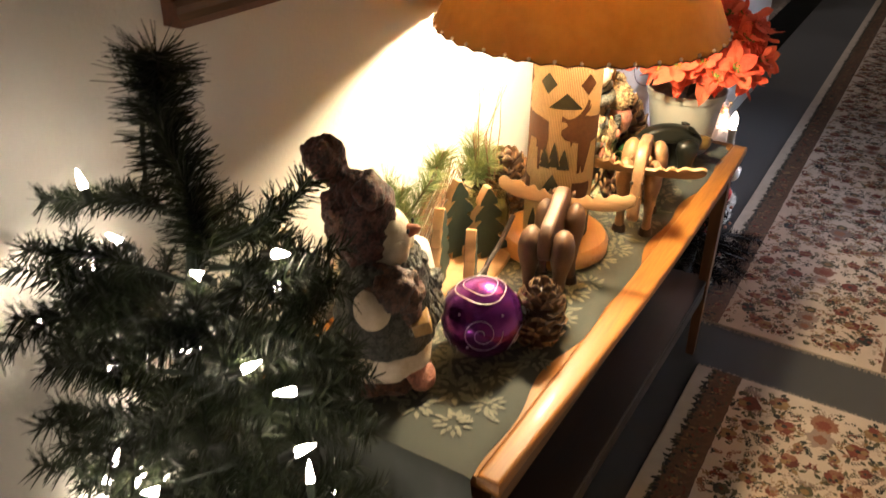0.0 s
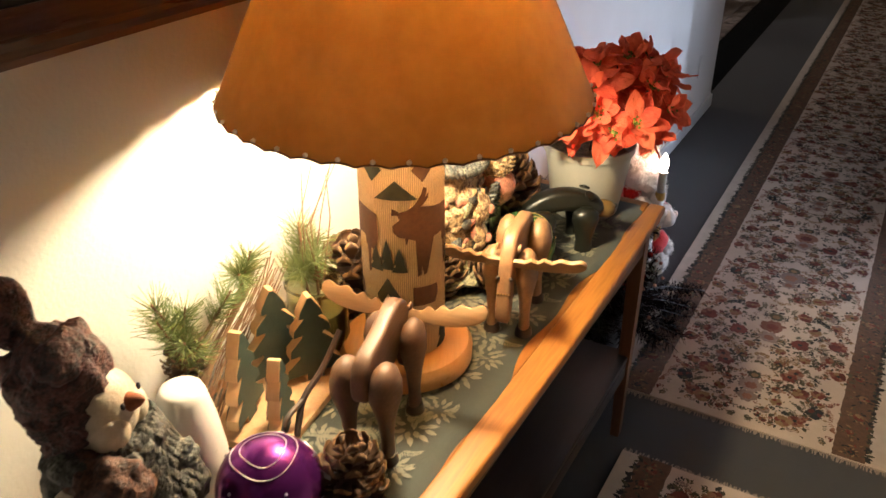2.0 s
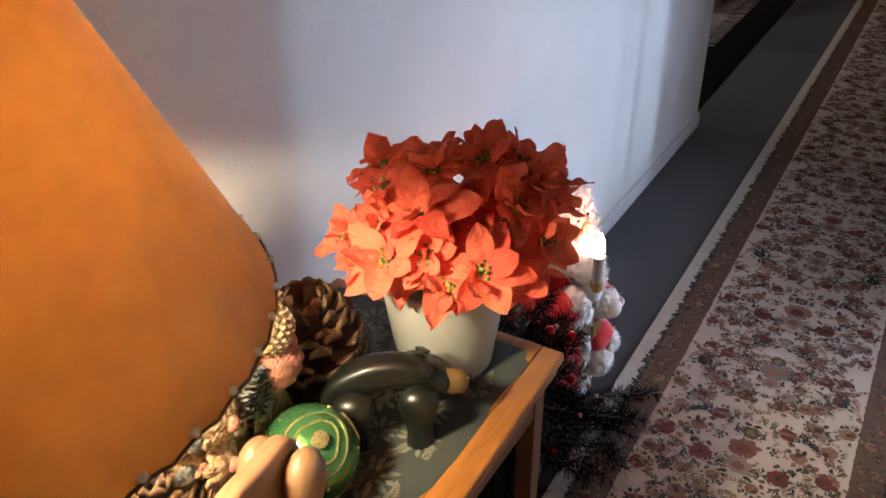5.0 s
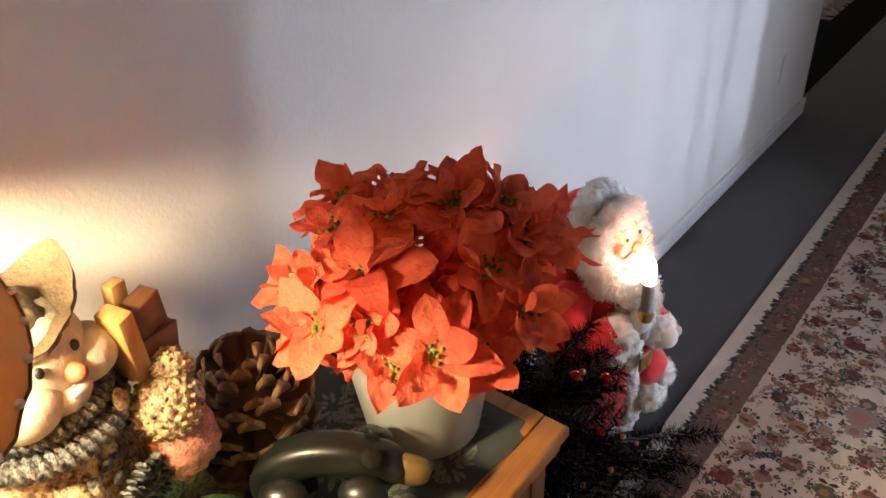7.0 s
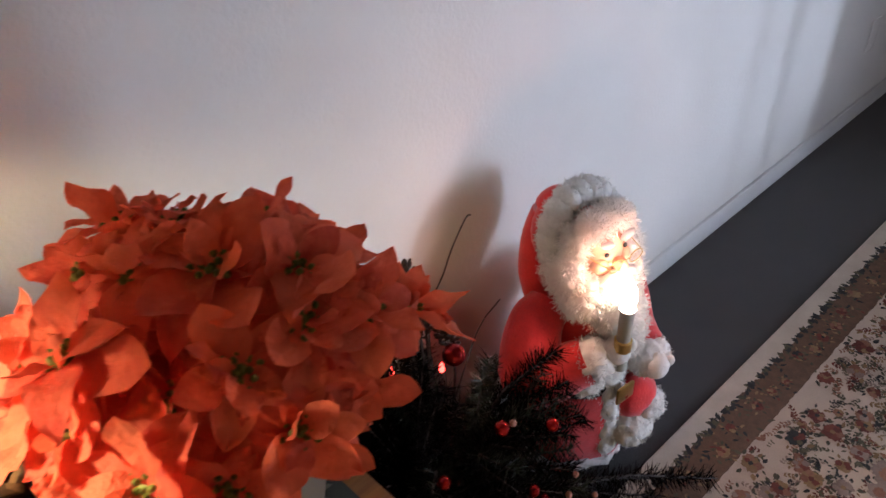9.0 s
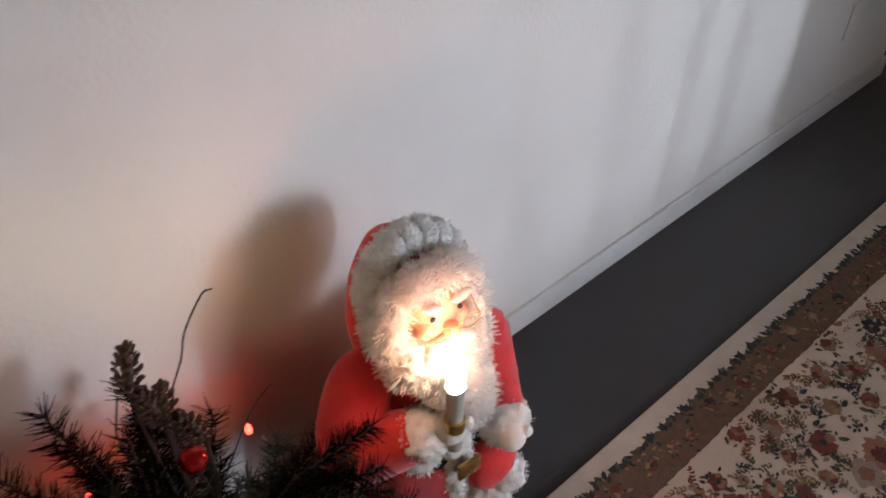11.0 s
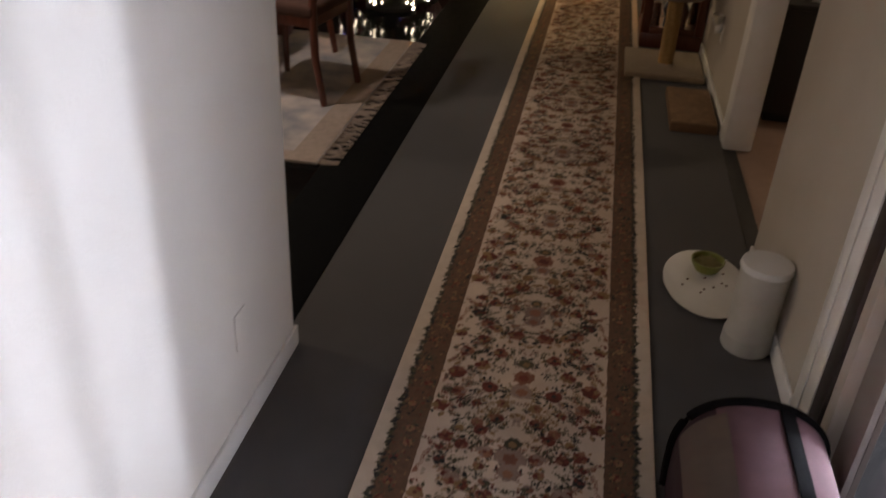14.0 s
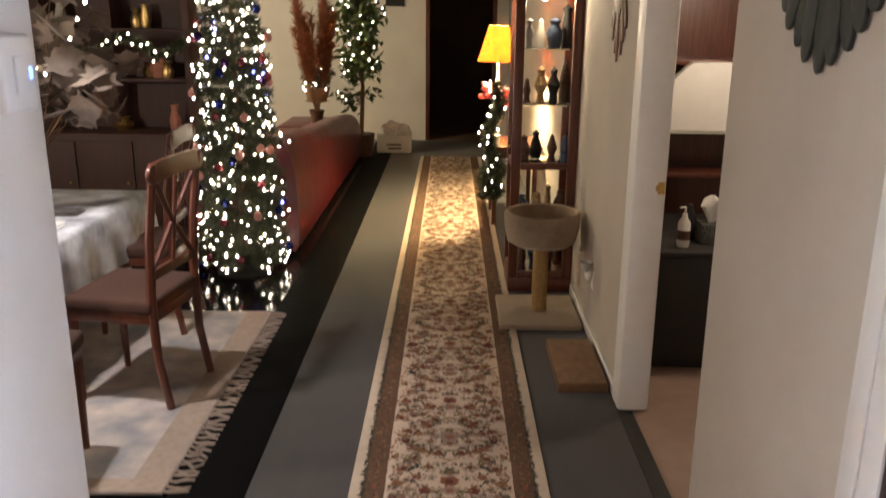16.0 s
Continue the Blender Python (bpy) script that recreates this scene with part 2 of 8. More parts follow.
RUG_BORDER = surf("brown_pile", (0.175, 0.092, 0.052), (0.080, 0.041, 0.024), 60, 0.95, 0.002, 500, fine=0.4)
PILE = [surf("rust_pile", (0.19, 0.044, 0.026), (0.065, 0.014, 0.010), 170, 0.95, 0.0015, 500, island=0.4),
        surf("rose_pile", (0.30, 0.140, 0.080), (0.16, 0.056, 0.035), 170, 0.95, 0.0015, 500, island=0.4),
        surf("moss_pile", (0.110, 0.092, 0.050), (0.035, 0.033, 0.020), 170, 0.95, 0.0015, 500, island=0.4),
        surf("navy_pile", (0.034, 0.034, 0.030), (0.010, 0.010, 0.010), 170, 0.95, 0.0015, 500, island=0.4),
        surf("tan_pile", (0.30, 0.185, 0.085), (0.17, 0.090, 0.040), 170, 0.95, 0.0015, 500, island=0.4),
        surf("dusk_pile", (0.33, 0.235, 0.19), (0.19, 0.125, 0.10), 170, 0.95, 0.0015, 500, island=0.4)]
EDGE_PILE = surf("cream_pile", (0.60, 0.50, 0.40), (0.48, 0.39, 0.31), 20, 0.95, 0.002, 400)
# shelf wood darkened: carries the shade under the tabletop in its colour
SHELF_SHADED = wood("shaded_shelf_wood", (0.024, 0.012, 0.008), (0.012, 0.006, 0.004), 1, 12, 0.6, 0.0)
HUTCH_WOOD = wood("dark_cherry", (0.060, 0.020, 0.011), (0.03, 0.010, 0.006), 2, 12, 0.6, 0.0)
POT = surf("white_pot", (0.42, 0.415, 0.36), (0.36, 0.355, 0.31), 10, 0.35, coat=0.2)
FRINGE = surf("cream_fringe", (0.36, 0.28, 0.23), (0.26, 0.20, 0.16), 30, 0.9, 0.001, 400)

# ---- the setting ----
XW, END, FAR, CEIL = -0.012, 5.488, 16.6, 2.45     # face of the hall wall, its end, the far wall, the ceiling
XR = 1.575                                         # face of the opposite wall

solid("floor", between((-0.06, -3.2, -0.08), (XR + 0.03, FAR, 0.0)), CARPET, "dark grey short-pile carpet along the hall", "carpet", "structure")
solid("floor_dining", between((-6.0, END - 2.0, -0.08), (-0.06, FAR, -0.004)), DARK_FLOOR, "black polished floor of the dining room", "floor", "structure")
solid("floor_side_room", between((XR + 0.03, 6.35, -0.08), (4.3, 10.2, -0.003)), surf("pinkish_tile", (0.36, 0.25, 0.2), (0.28, 0.19, 0.15), 12, 0.5), "pale pinkish floor of the side room", "floor", "structure")
solid("floor_strip", between((-0.37, END - 2.0, -0.004), (-0.06, FAR, 0.002), 0.001), BLACK_MAT, "matt black strip of flooring beside the carpet", "floor", "structure")
solid("ceiling", between((-6.0, -3.2, CEIL), (4.4, FAR + 0.1, CEIL + 0.1)), CEILING, "plain ceiling, unseen, coloured dark to cut bounced light", "ceiling", "structure")
solid("wall_hall", between((XW - 0.12, -3.2, 0), (XW, END, CEIL)), PAINT, "cream painted hall wall with orange-peel texture", "wall", "structure")
solid("baseboard", between((XW, -3.2, 0), (0.0, END + 0.012, 0.075), 0.004), PAINT_WHITE, "white painted baseboard of the hall wall", "baseboard", "structure")
solid("baseboard_end", between((XW - 0.12, END, 0), (XW - 0.0005, END + 0.012, 0.075), 0.003), PAINT_WHITE, "white painted baseboard round the wall's end", "baseboard", "structure")
solid("wall_back", between((-0.2, -3.3, 0), (1.9, -3.2, CEIL)), PAINT, "cream painted end wall", "wall", "structure")
solid("wall_dining_near", between((-6.0, END - 2.1, 0), (XW - 0.12, END - 2.0, CEIL)), PAINT, "cream painted dining room wall", "wall", "structure")
solid("wall_dining_side", between((-6.1, END - 2.1, 0), (-6.0, FAR + 0.1, CEIL)), PAINT, "cream painted dining room side wall", "wall", "structure")
# far wall with its dark doorway
solid("wall_far", joined([between((-6.0, FAR, 0), (0.37, FAR + 0.12, CEIL)), between((1.42, FAR, 0), (4.2, FAR + 0.12, CEIL)), between((0.37, FAR, 2.1), (1.42, FAR + 0.12, CEIL))]), PAINT, "cream painted far wall with a doorway", "wall", "structure")
solid("wall_beyond", joined([between((-0.5, FAR + 2.6, 0), (2.4, FAR + 2.7, CEIL)), between((-0.6, FAR + 0.12, 0), (-0.5, FAR + 2.7, CEIL)), between((2.4, FAR + 0.12, 0), (2.5, FAR + 2.7, CEIL)), between((-0.6, FAR + 0.12, CEIL), (2.5, FAR + 2.7, CEIL + 0.1))]), surf("brown_room", (0.10, 0.06, 0.04), None, 4, 0.8), "dark brown room beyond the far doorway", "wall", "structure")
solid("floor_beyond", between((-0.6, FAR, -0.08), (2.5, FAR + 2.7, -0.002)), surf("tan_floor", (0.22, 0.15, 0.09), None, 12, 0.6), "tan floor beyond the far doorway", "floor", "structure")
# opposite wall: near part with a broad doorway, a pier, the side room's doorway, the rest
solid("wall_opposite_near", joined([between((XR, -3.2, 0), (XR + 0.12, 3.55, CEIL)), between((XR, 3.55, 2.08), (XR + 0.12, 5.22, CEIL))]), PAINT, "cream painted wall with a doorway", "wall", "structure")
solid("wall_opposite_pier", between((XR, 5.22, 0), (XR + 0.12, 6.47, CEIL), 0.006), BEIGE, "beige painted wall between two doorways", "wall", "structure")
solid("baseboard_pier", between((XR - 0.012, 5.52, 0), (XR, 6.47, 0.075), 0.003), PAINT_WHITE, "white painted baseboard of the wall between doorways", "baseboard", "structure")
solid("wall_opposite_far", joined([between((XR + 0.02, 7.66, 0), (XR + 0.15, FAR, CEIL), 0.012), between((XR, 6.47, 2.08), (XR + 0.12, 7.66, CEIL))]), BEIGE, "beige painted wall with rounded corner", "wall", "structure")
solid("baseboard_far", between((XR + 0.006, 7.78, 0), (XR + 0.02, 9.4, 0.075), 0.003), PAINT_WHITE, "white painted baseboard", "baseboard", "structure")
solid("trim_door_1", joined([between((XR - 0.014, 5.35, 0), (XR, 5.50, 2.15), 0.004), between((XR - 0.02, 5.42, 0), (XR - 0.014, 5.47, 2.12), 0.002)]), PAINT_WHITE, "white painted door casing", "trim", "structure")
solid("door_seal", between((XR - 0.012, 5.27, 0), (XR + 0.05, 5.345, 2.1), 0.004), surf("brown_bronze", (0.07, 0.055, 0.05), None, 20, 0.4, metal=0.4), "dark brown metal door stile", "trim", "structure")
solid("trim_door_2", joined([between((XR - 0.004, 7.635, 0), (XR + 0.15, 7.78, 2.15), 0.02)]), PAINT_WHITE, "white painted door jamb", "trim", "structure")
solid("wall_side_room", joined([between((4.2, 6.4, 0), (4.3, 10.2, CEIL)), between((XR + 0.15, 10.1, 0), (4.2, 10.2, CEIL)), between((XR + 0.12, 6.3, 0), (4.3, 6.4, CEIL))]), PAINT, "cream painted walls of the side room", "wall", "structure")
# dark wall colour stands for the dimness of the room behind the glass
solid("wall_window_room", joined([between((4.3, 2.5, 0), (4.4, 4.2, CEIL)), between((4.3, 4.2, 0), (4.4, 6.2, 0.65)), between((4.3, 4.2, 1.95), (4.4, 6.2, CEIL)), between((4.3, 6.2, 0), (4.4, 6.4, CEIL)), between((XR + 0.12, 2.5, 0), (4.3, 2.6, CEIL)), between((XR + 0.12, 6.25, 0), (4.3, 6.298, CEIL))]), surf("dimmed_room_wall", (0.09, 0.06, 0.045), None, 6, 0.7), "walls of the room behind the glazed door, coloured dark to keep it dim", "wall", "structure")
solid("floor_window_room", between((XR + 0.03, 2.5, -0.08), (4.4, 6.35, -0.003)), CARPET, "dark grey carpet of the room behind the doorway", "carpet", "structure")

# unseen window, added to give the two area lights an opening
win = new("window_1")
win.location = (4.35, 5.2, 0.65)
tagged(win, "white framed window, unseen, added behind the two area lights", "window", kind="structure")
part("window_frame", joined([between((-0.03, -1.0, 0), (0.03, 1.0, 0.05), 0.004), between((-0.03, -1.0, 1.25), (0.03, 1.0, 1.3), 0.004)] + [between((-0.03, y - 0.025, 0.05), (0.03, y + 0.025, 1.25), 0.004) for y in (-0.975, 0.5, 0.975)]), PAINT_WHITE, win)

# glazed sliding door in the near doorway
door = new("door_1")
door.location = (XR + 0.05, 3.55, 0)
tagged(door, "sliding glass door with a taupe frame", "door", kind="structure")
STILE = surf("taupe_frame", (0.30, 0.26, 0.23), (0.24, 0.20, 0.18), 10, 0.45)
for y0, y1 in ((0.005, 0.12), (1.535, 1.655)):
    part("stile", between((-0.02, y0, 0.01), (0.02, y1, 2.07), 0.004), STILE, door)
part("rail", between((-0.02, 0.12, 0.01), (0.02, 1.535, 0.11), 0.004), STILE, door)
part("rail", between((-0.02, 0.12, 1.99), (0.02, 1.535, 2.07), 0.004), STILE, door)
part("pane", between((-0.003, 0.12, 0.11), (0.003, 1.535, 1.99)), glass("door_glass", (1, 1, 1), 0.0, 1.45), door).visible_shadow = False

# slim vertical blind behind the glass, unseen: its slats band the hall wall's light
blind = thing("light_band_blind", (XR + 0.15, 4.2, 0), "pale vertical blind, added unseen behind the glass door to band the light", "blind")
part("head_rail", between((-0.02, -0.62, 2.02), (0.02, 0.80, 2.06), 0.003), PAINT_WHITE, blind)
for y, a in ((-0.45, 62), (-0.2, 58), (0.05, 60), (0.27, 56), (0.44, 57), (0.60, 61), (0.72, 60)):
    part("slat", turn(box((0.085 if y > 0.5 else 0.05, 0.003, 1.9), (0, 0, 0), 0.0008, 1), pose(0, y, 1.07, 0, 0, 90 - a)), PAINT_WHITE, blind)

# ---- rugs ----


def rosette(cx, cy, r, petals, z, rnd):
    vs, fs = [(cx, cy, z)], []
    n = petals * 5
    a0 = rnd.uniform(0, 6.28)
    for i in range(n):
        a = a0 + 2 * math.pi * i / n
        k = r * (0.92 + 0.07 * math.cos(petals * (a - a0))) * rnd.uniform(0.80, 1.14)
        vs.append((cx + k * math.cos(a), cy + k * math.sin(a), z))
    fs = [(0, 1 + i, 1 + (i + 1) % n) for i in range(n)]
    return vs, fs


def leaflet(cx, cy, l, w, a, z):
    c, s = math.cos(a), math.sin(a)
    pts = [(0, 0), (0.3 * l, 0.5 * w), (0.65 * l, 0.42 * w), (l, 0), (0.65 * l, -0.42 * w), (0.3 * l, -0.5 * w)]
    return [(cx + x * c - y * s, cy + x * s + y * c, z) for x, y in pts], [(0, 1, 2, 3, 4, 5)]


class Pool:
    """Small flat pieces gathered by colour, mirrored about the rug's long axis."""

    def __init__(self):
        self.v, self.f, self.count = {}, {}, 0

    def add(self, key, piece):
        vs, fs = piece
        self.count += 1
        lift = (self.count * 37 % 101) * 4e-6      # no two pieces in one plane
        vs = [(x, y, z + lift) for x, y, z in vs]
        v, f = self.v.setdefault(key, []), self.f.setdefault(key, [])
        k = len(v)
        v.extend(vs)
        f.extend(tuple(i + k for i in q) for q in fs)

    def both(self, key, piece):
        vs, fs = piece
        self.add(key, piece)
        self.add(key, ([(-x, y, z) for x, y, z in vs], [q[::-1] for q in fs]))


def runner_rug(label, x0, x1, y0, y1, seed, fringe_at=()):
    """Ivory runner with a flowered field, brown flowered borders and an ivory edge."""
    cx, half, length = (x0 + x1) / 2, (x1 - x0) / 2, y1 - y0
    rug = thing("runner_rug", (cx, y0, 0), label, "rug")
    rnd = random.Random(seed)
    part("rug_base", between((-half, 0, 0), (half, length, 0.009), 0.003), IVORY, rug)
    b0, b1 = half - 0.052, half - 0.142
    z1, z2 = 0.0094, 0.0098
    pool = Pool()
    n = int(length / 0.012)
    vs, fs = [], []
    for i in range(n + 1):
        y = length * i / n
        vs += [(b0 + rnd.uniform(-0.006, 0.006), y, z1), (b1 + rnd.uniform(-0.002, 0.002), y, z1)]
        if i:
            k = 2 * i
            fs.append((k - 2, k, k + 1, k - 1))
    pool.both("border", (vs, fs))
    pool.both("edge", ([(half - 0.054, 0.01, z1 - 0.0002), (half - 0.003, 0.01, z1 - 0.0002), (half - 0.003, length - 0.01, z1 - 0.0002), (half - 0.054, length - 0.01, z1 - 0.0002)], [(0, 1, 2, 3)]))
    bw = (b0 + b1) / 2

    def flower(x, y, r, key, petals=6, leaves=7):
        """A woven flower: petals, a second colour inside, leaves round it."""
        if x < 0.03:
            pool.add(key, rosette(0.0, y, r, petals, z2 + 0.0006, rnd))
            pool.add({5: 1, 1: 0, 2: 4}[key], rosette(0.0, y - r * 0.1, r * 0.5, 6, z2 + 0.0011, rnd))
            return
        shades = {0: (0, 0, 1, 4), 1: (1, 1, 5, 0), 4: (4, 4, 0, 1), 3: (3, 2, 0, 3), 5: (5, 5, 1, 2), 2: (2, 2, 4, 5)}[key]
        pool.both(key, rosette(x, y, r * 0.86, petals, z2 + 0.0006, rnd))
        for j in range(6):
            a = j * 1.05 + rnd.uniform(-0.4, 0.4)
            q = r * rnd.uniform(0.36, 0.62)
            pool.both(rnd.choice(shades), rosette(x + q * math.cos(a), y + q * math.sin(a), r * rnd.uniform(0.26, 0.46), 4, z2 + 0.0012, rnd))
        pool.both(rnd.choice((0, 3, 4)), rosette(x, y, r * 0.24, 4, z2 + 0.0018, rnd))
        for j in range(leaves * 2):
            a = j * 3.142 / max(1, leaves) + rnd.uniform(-0.4, 0.4)
            l = max(0.010, r * rnd.uniform(0.45, 0.8))
            pool.both(rnd.choice([2, 2, 3, 2, 4]), leaflet(x + r * 1.0 * math.cos(a), y + r * 1.0 * math.sin(a), l, l * rnd.uniform(0.35, 0.6), a + rnd.uniform(-1.2, 1.2), z2 + 0.0004))

    # border: flowers along it, dark leaves breaking its outer edge, a pale line inside
    y = 0.03
    while y < length - 0.03:
        flower(bw + rnd.uniform(-0.016, 0.016), y, rnd.uniform(0.011, 0.020), rnd.choice([0, 0, 4, 3]), 5, 6)
        y += rnd.uniform(0.05, 0.11)
    y = 0.02
    while y < length - 0.02:
        for _ in range(5):
            l = rnd.uniform(0.011, 0.026)
            pool.both(rnd.choice([3, 3, 2]), leaflet(b0 + rnd.uniform(-0.014, -0.002), y + rnd.uniform(-0.01, 0.01), l, l * 0.5, rnd.uniform(-1.1, 1.1), z2 + 0.0005))
        for _ in range(3):
            pool.both(rnd.choice([2, 3, 4, 0, 3, 2, 4]), leaflet(b1 + rnd.uniform(0.006, 0.078), y + rnd.uniform(-0.013, 0.013), rnd.uniform(0.009, 0.022), 0.007, rnd.uniform(0, 6.28), z2 + 0.0002))
        y += 0.026
    # field: urn and wreath in turn, flowers and sprays round them, the same to both sides of the middle
    rep = 0.74
    wreath = [(0.205 * math.cos(a), 0.20 + 0.155 * math.sin(a), 0.013 + 0.008 * (i % 2), (0, 4, 1, 3, 0)[i % 5]) for i, a in enumerate([-1.25, -0.95, -0.62, -0.3, 0.02, 0.34, 0.66, 0.98, 1.28])]
    field = wreath + [(0.012, 0.205, 0.036, 5), (0.0, 0.145, 0.024, 5), (0.0, 0.262, 0.020, 2), (0.075, 0.215, 0.020, 1), (0.085, 0.155, 0.015, 4),
                      (0.0, 0.50, 0.030, 5), (0.012, 0.57, 0.034, 1), (0.0, 0.64, 0.020, 2), (0.05, 0.05, 0.024, 0), (0.15, 0.09, 0.022, 1), (0.06, 0.36, 0.022, 0), (0.10, 0.50, 0.026, 0), (0.19, 0.455, 0.022, 1), (0.215, 0.55, 0.028, 0), (0.09, 0.68, 0.022, 0), (0.20, 0.665, 0.024, 1), (0.235, 0.02, 0.020, 4), (0.10, 0.30, 0.022, 0), (0.235, 0.38, 0.022, 0), (0.05, 0.43, 0.018, 4), (0.06, 0.10, 0.018, 5), (0.17, 0.715, 0.018, 5), (0.135, 0.60, 0.024, 4), (0.13, 0.415, 0.018, 0), (0.155, 0.005, 0.02, 0), (0.145, 0.23, 0.022, 0)]
    sprays = []
    for _ in range(190):
        x, y, a, l = rnd.uniform(0.012, b1 - 0.012), rnd.uniform(0, rep), rnd.uniform(0, 6.28), rnd.uniform(0.008, 0.015)
        key, bend = rnd.choice([2, 2, 2, 3, 3, 5, 5, 4, 1, 0]), rnd.uniform(-0.35, 0.35)
        for i in range(rnd.choice([3, 4, 5, 6])):
            for side in (1, -1):
                sprays.append((min(b1 - 0.012, max(0.008, x)), y, l * rnd.uniform(0.7, 1.2), key, a + side * rnd.uniform(0.5, 1.1)))
            x, y, a = x + 0.0085 * math.cos(a), y + 0.0085 * math.sin(a), a + bend
    def in_wreath(x, y):
        return (x / 0.18) ** 2 + ((y - 0.20) / 0.135) ** 2 < 1 or (x / 0.15) ** 2 + ((y - 0.57) / 0.11) ** 2 < 1
    sprays = [q for i, q in enumerate(sprays) if i % 3 or not in_wreath(q[0], q[1])]
    for k in range(int(length / rep) + 1):
        for cy, ex, ey, n in ((0.20, 0.178, 0.133, 15), (0.57, 0.148, 0.108, 10)):
            for i in range(n):
                a = -1.5 + 3.0 * (i + 0.5) / n
                y = k * rep + cy + ey * math.sin(a)
                if 0.05 < y < length - 0.05:
                    pool.both(2 if i % 3 else 3, leaflet(ex * math.cos(a) + rnd.uniform(-0.014, 0.014), y, 0.026, 0.013, a + 1.57 + (0.5 if i % 2 else -0.5), z2 + 0.0003))
        for x, yy, r, key in field:
            y = k * rep + yy
            if 0.05 < y < length - 0.05:
                flower(x, y, r * rnd.uniform(1.05, 1.5), key, 8 if r > 0.03 else 6, 3 if x < 0.03 else rnd.choice([3, 4, 5, 6]))
        for x, yy, l, key, a in sprays:
            y = k * rep + yy
            if 0.03 < y < length - 0.03:
                pool.both(key, leaflet(x, y, l, l * 0.5, a, z2 + 0.0002))
    names = {"border": ("border_band", RUG_BORDER), "edge": ("edge_band", EDGE_PILE), "ivory": ("border_weave", IVORY)}
    for key in pool.v:
        nm, mt = names.get(key, (("rust_weave", "rose_weave", "moss_weave", "navy_weave", "tan_weave", "dusk_weave")[key] if key not in names else "", PILE[key] if key not in names else None))
        sheet(nm, pool.v[key], pool.f[key], mt, rug)
    for yy, d in fringe_at:
        vs, fs = [], []
        m = int(2 * half / 0.006)
        for i in range(m):
            x = -half + 2 * half * (i + 0.5) / m
            l, s = rnd.uniform(0.012, 0.022) * d, rnd.uniform(-0.006, 0.006)
            k = len(vs)
            vs += [(x - 0.0025, yy, 0.006), (x + 0.0025, yy, 0.006), (x + 0.0015 + s, yy + l, 0.002), (x - 0.0015 + s, yy + l, 0.002)]
            fs.append((k, k + 1, k + 2, k + 3))
        sheet("fringe", vs, fs, FRINGE, rug)
    return rug


runner_rug("long ivory floral runner rug with brown border on grey carpet", 0.352, 1.160, 2.70, 15.06, 3, ((0.0, -1),))
runner_rug("second ivory floral runner rug on grey carpet", 0.50, 1.31, -1.2, 2.43, 8, ((3.63, 1),))

# ---- console table ----
T0, T1, TX, TZ = 0.962, 2.532, 0.502, 0.735          # its near and far end, front and top


def console_table():
    t = thing("console_table", (0.005, T0, 0), "honey oak console table against the hall wall", "table")
    L, W = T1 - T0, TX - 0.005
    top = joined([between((0, 0, TZ - 0.026), (W - 0.044, L, TZ - 0.004), 0.002),
                  turn(slab([(W - 0.044, 0), (W - 0.044, L)] + [(W - 0.004 + 0.018 * math.sin(math.pi * i / 16), L * i / 16) for i in range(16, -1, -1)], 0.026, 0.007, 3), pose(0, 0, TZ - 0.013)),
                  between((0, L - 0.055, TZ - 0.024), (W - 0.044, L - 0.0005, TZ), 0.004)])
    part("tabletop", top, OAK, t, "honey oak top with a raised rounded edge")
    part("edge_moulding", joined([between((0.012, 0.012, TZ - 0.044), (W - 0.008, L - 0.012, TZ - 0.026), 0.006, 3)]), OAK, t)
    part("front_apron", between((W - 0.05, 0.05, TZ - 0.125), (W - 0.03, L - 0.05, TZ - 0.044), 0.002), OAK_SHADED, t)
    part("back_apron", between((0.03, 0.05, TZ - 0.125), (0.05, L - 0.05, TZ - 0.044), 0.002), OAK_SHADED, t)
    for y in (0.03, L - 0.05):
        part("end_apron", between((0.05, y, TZ - 0.125), (W - 0.05, y + 0.02, TZ - 0.044), 0.002), OAK_SHADED, t)
    for x in (0.03, W - 0.065):
        for y in (0.02, L - 0.06):
            leg = lathe([(0, 0), (0.017, 0), (0.018, 0.01), (0.0245, 0.5), (0.0255, TZ - 0.0445), (0, TZ - 0.044)], 4)
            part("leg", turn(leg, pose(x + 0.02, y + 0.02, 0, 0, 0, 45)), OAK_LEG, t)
    part("lower_shelf", between((0.035, 0.03, 0.27), (W - 0.035, L - 0.03, 0.29), 0.004), SHELF_SHADED, t)
    part("shelf_rail", between((W - 0.05, 0.06, 0.225), (W - 0.035, L - 0.06, 0.27), 0.003), SHELF_SHADED, t)
    return t


console_table()


def sprig(add, cx, cy, a, s, z):
    """A woven sprig: leaves along a bent stem."""
    p, d = Vector((cx, cy)), a
    for i in range(8):
        q = p + Vector((math.cos(d), math.sin(d))) * 0.0085 * s
        for side in (1, -1):
            add(leaflet(q.x, q.y, 0.026 * s * (1 - 0.08 * i), 0.0068 * s, d + side * 0.8, z))
        p, d = q, d + 0.13
    add(leaflet(p.x, p.y, 0.02 * s, 0.008 * s, d, z))


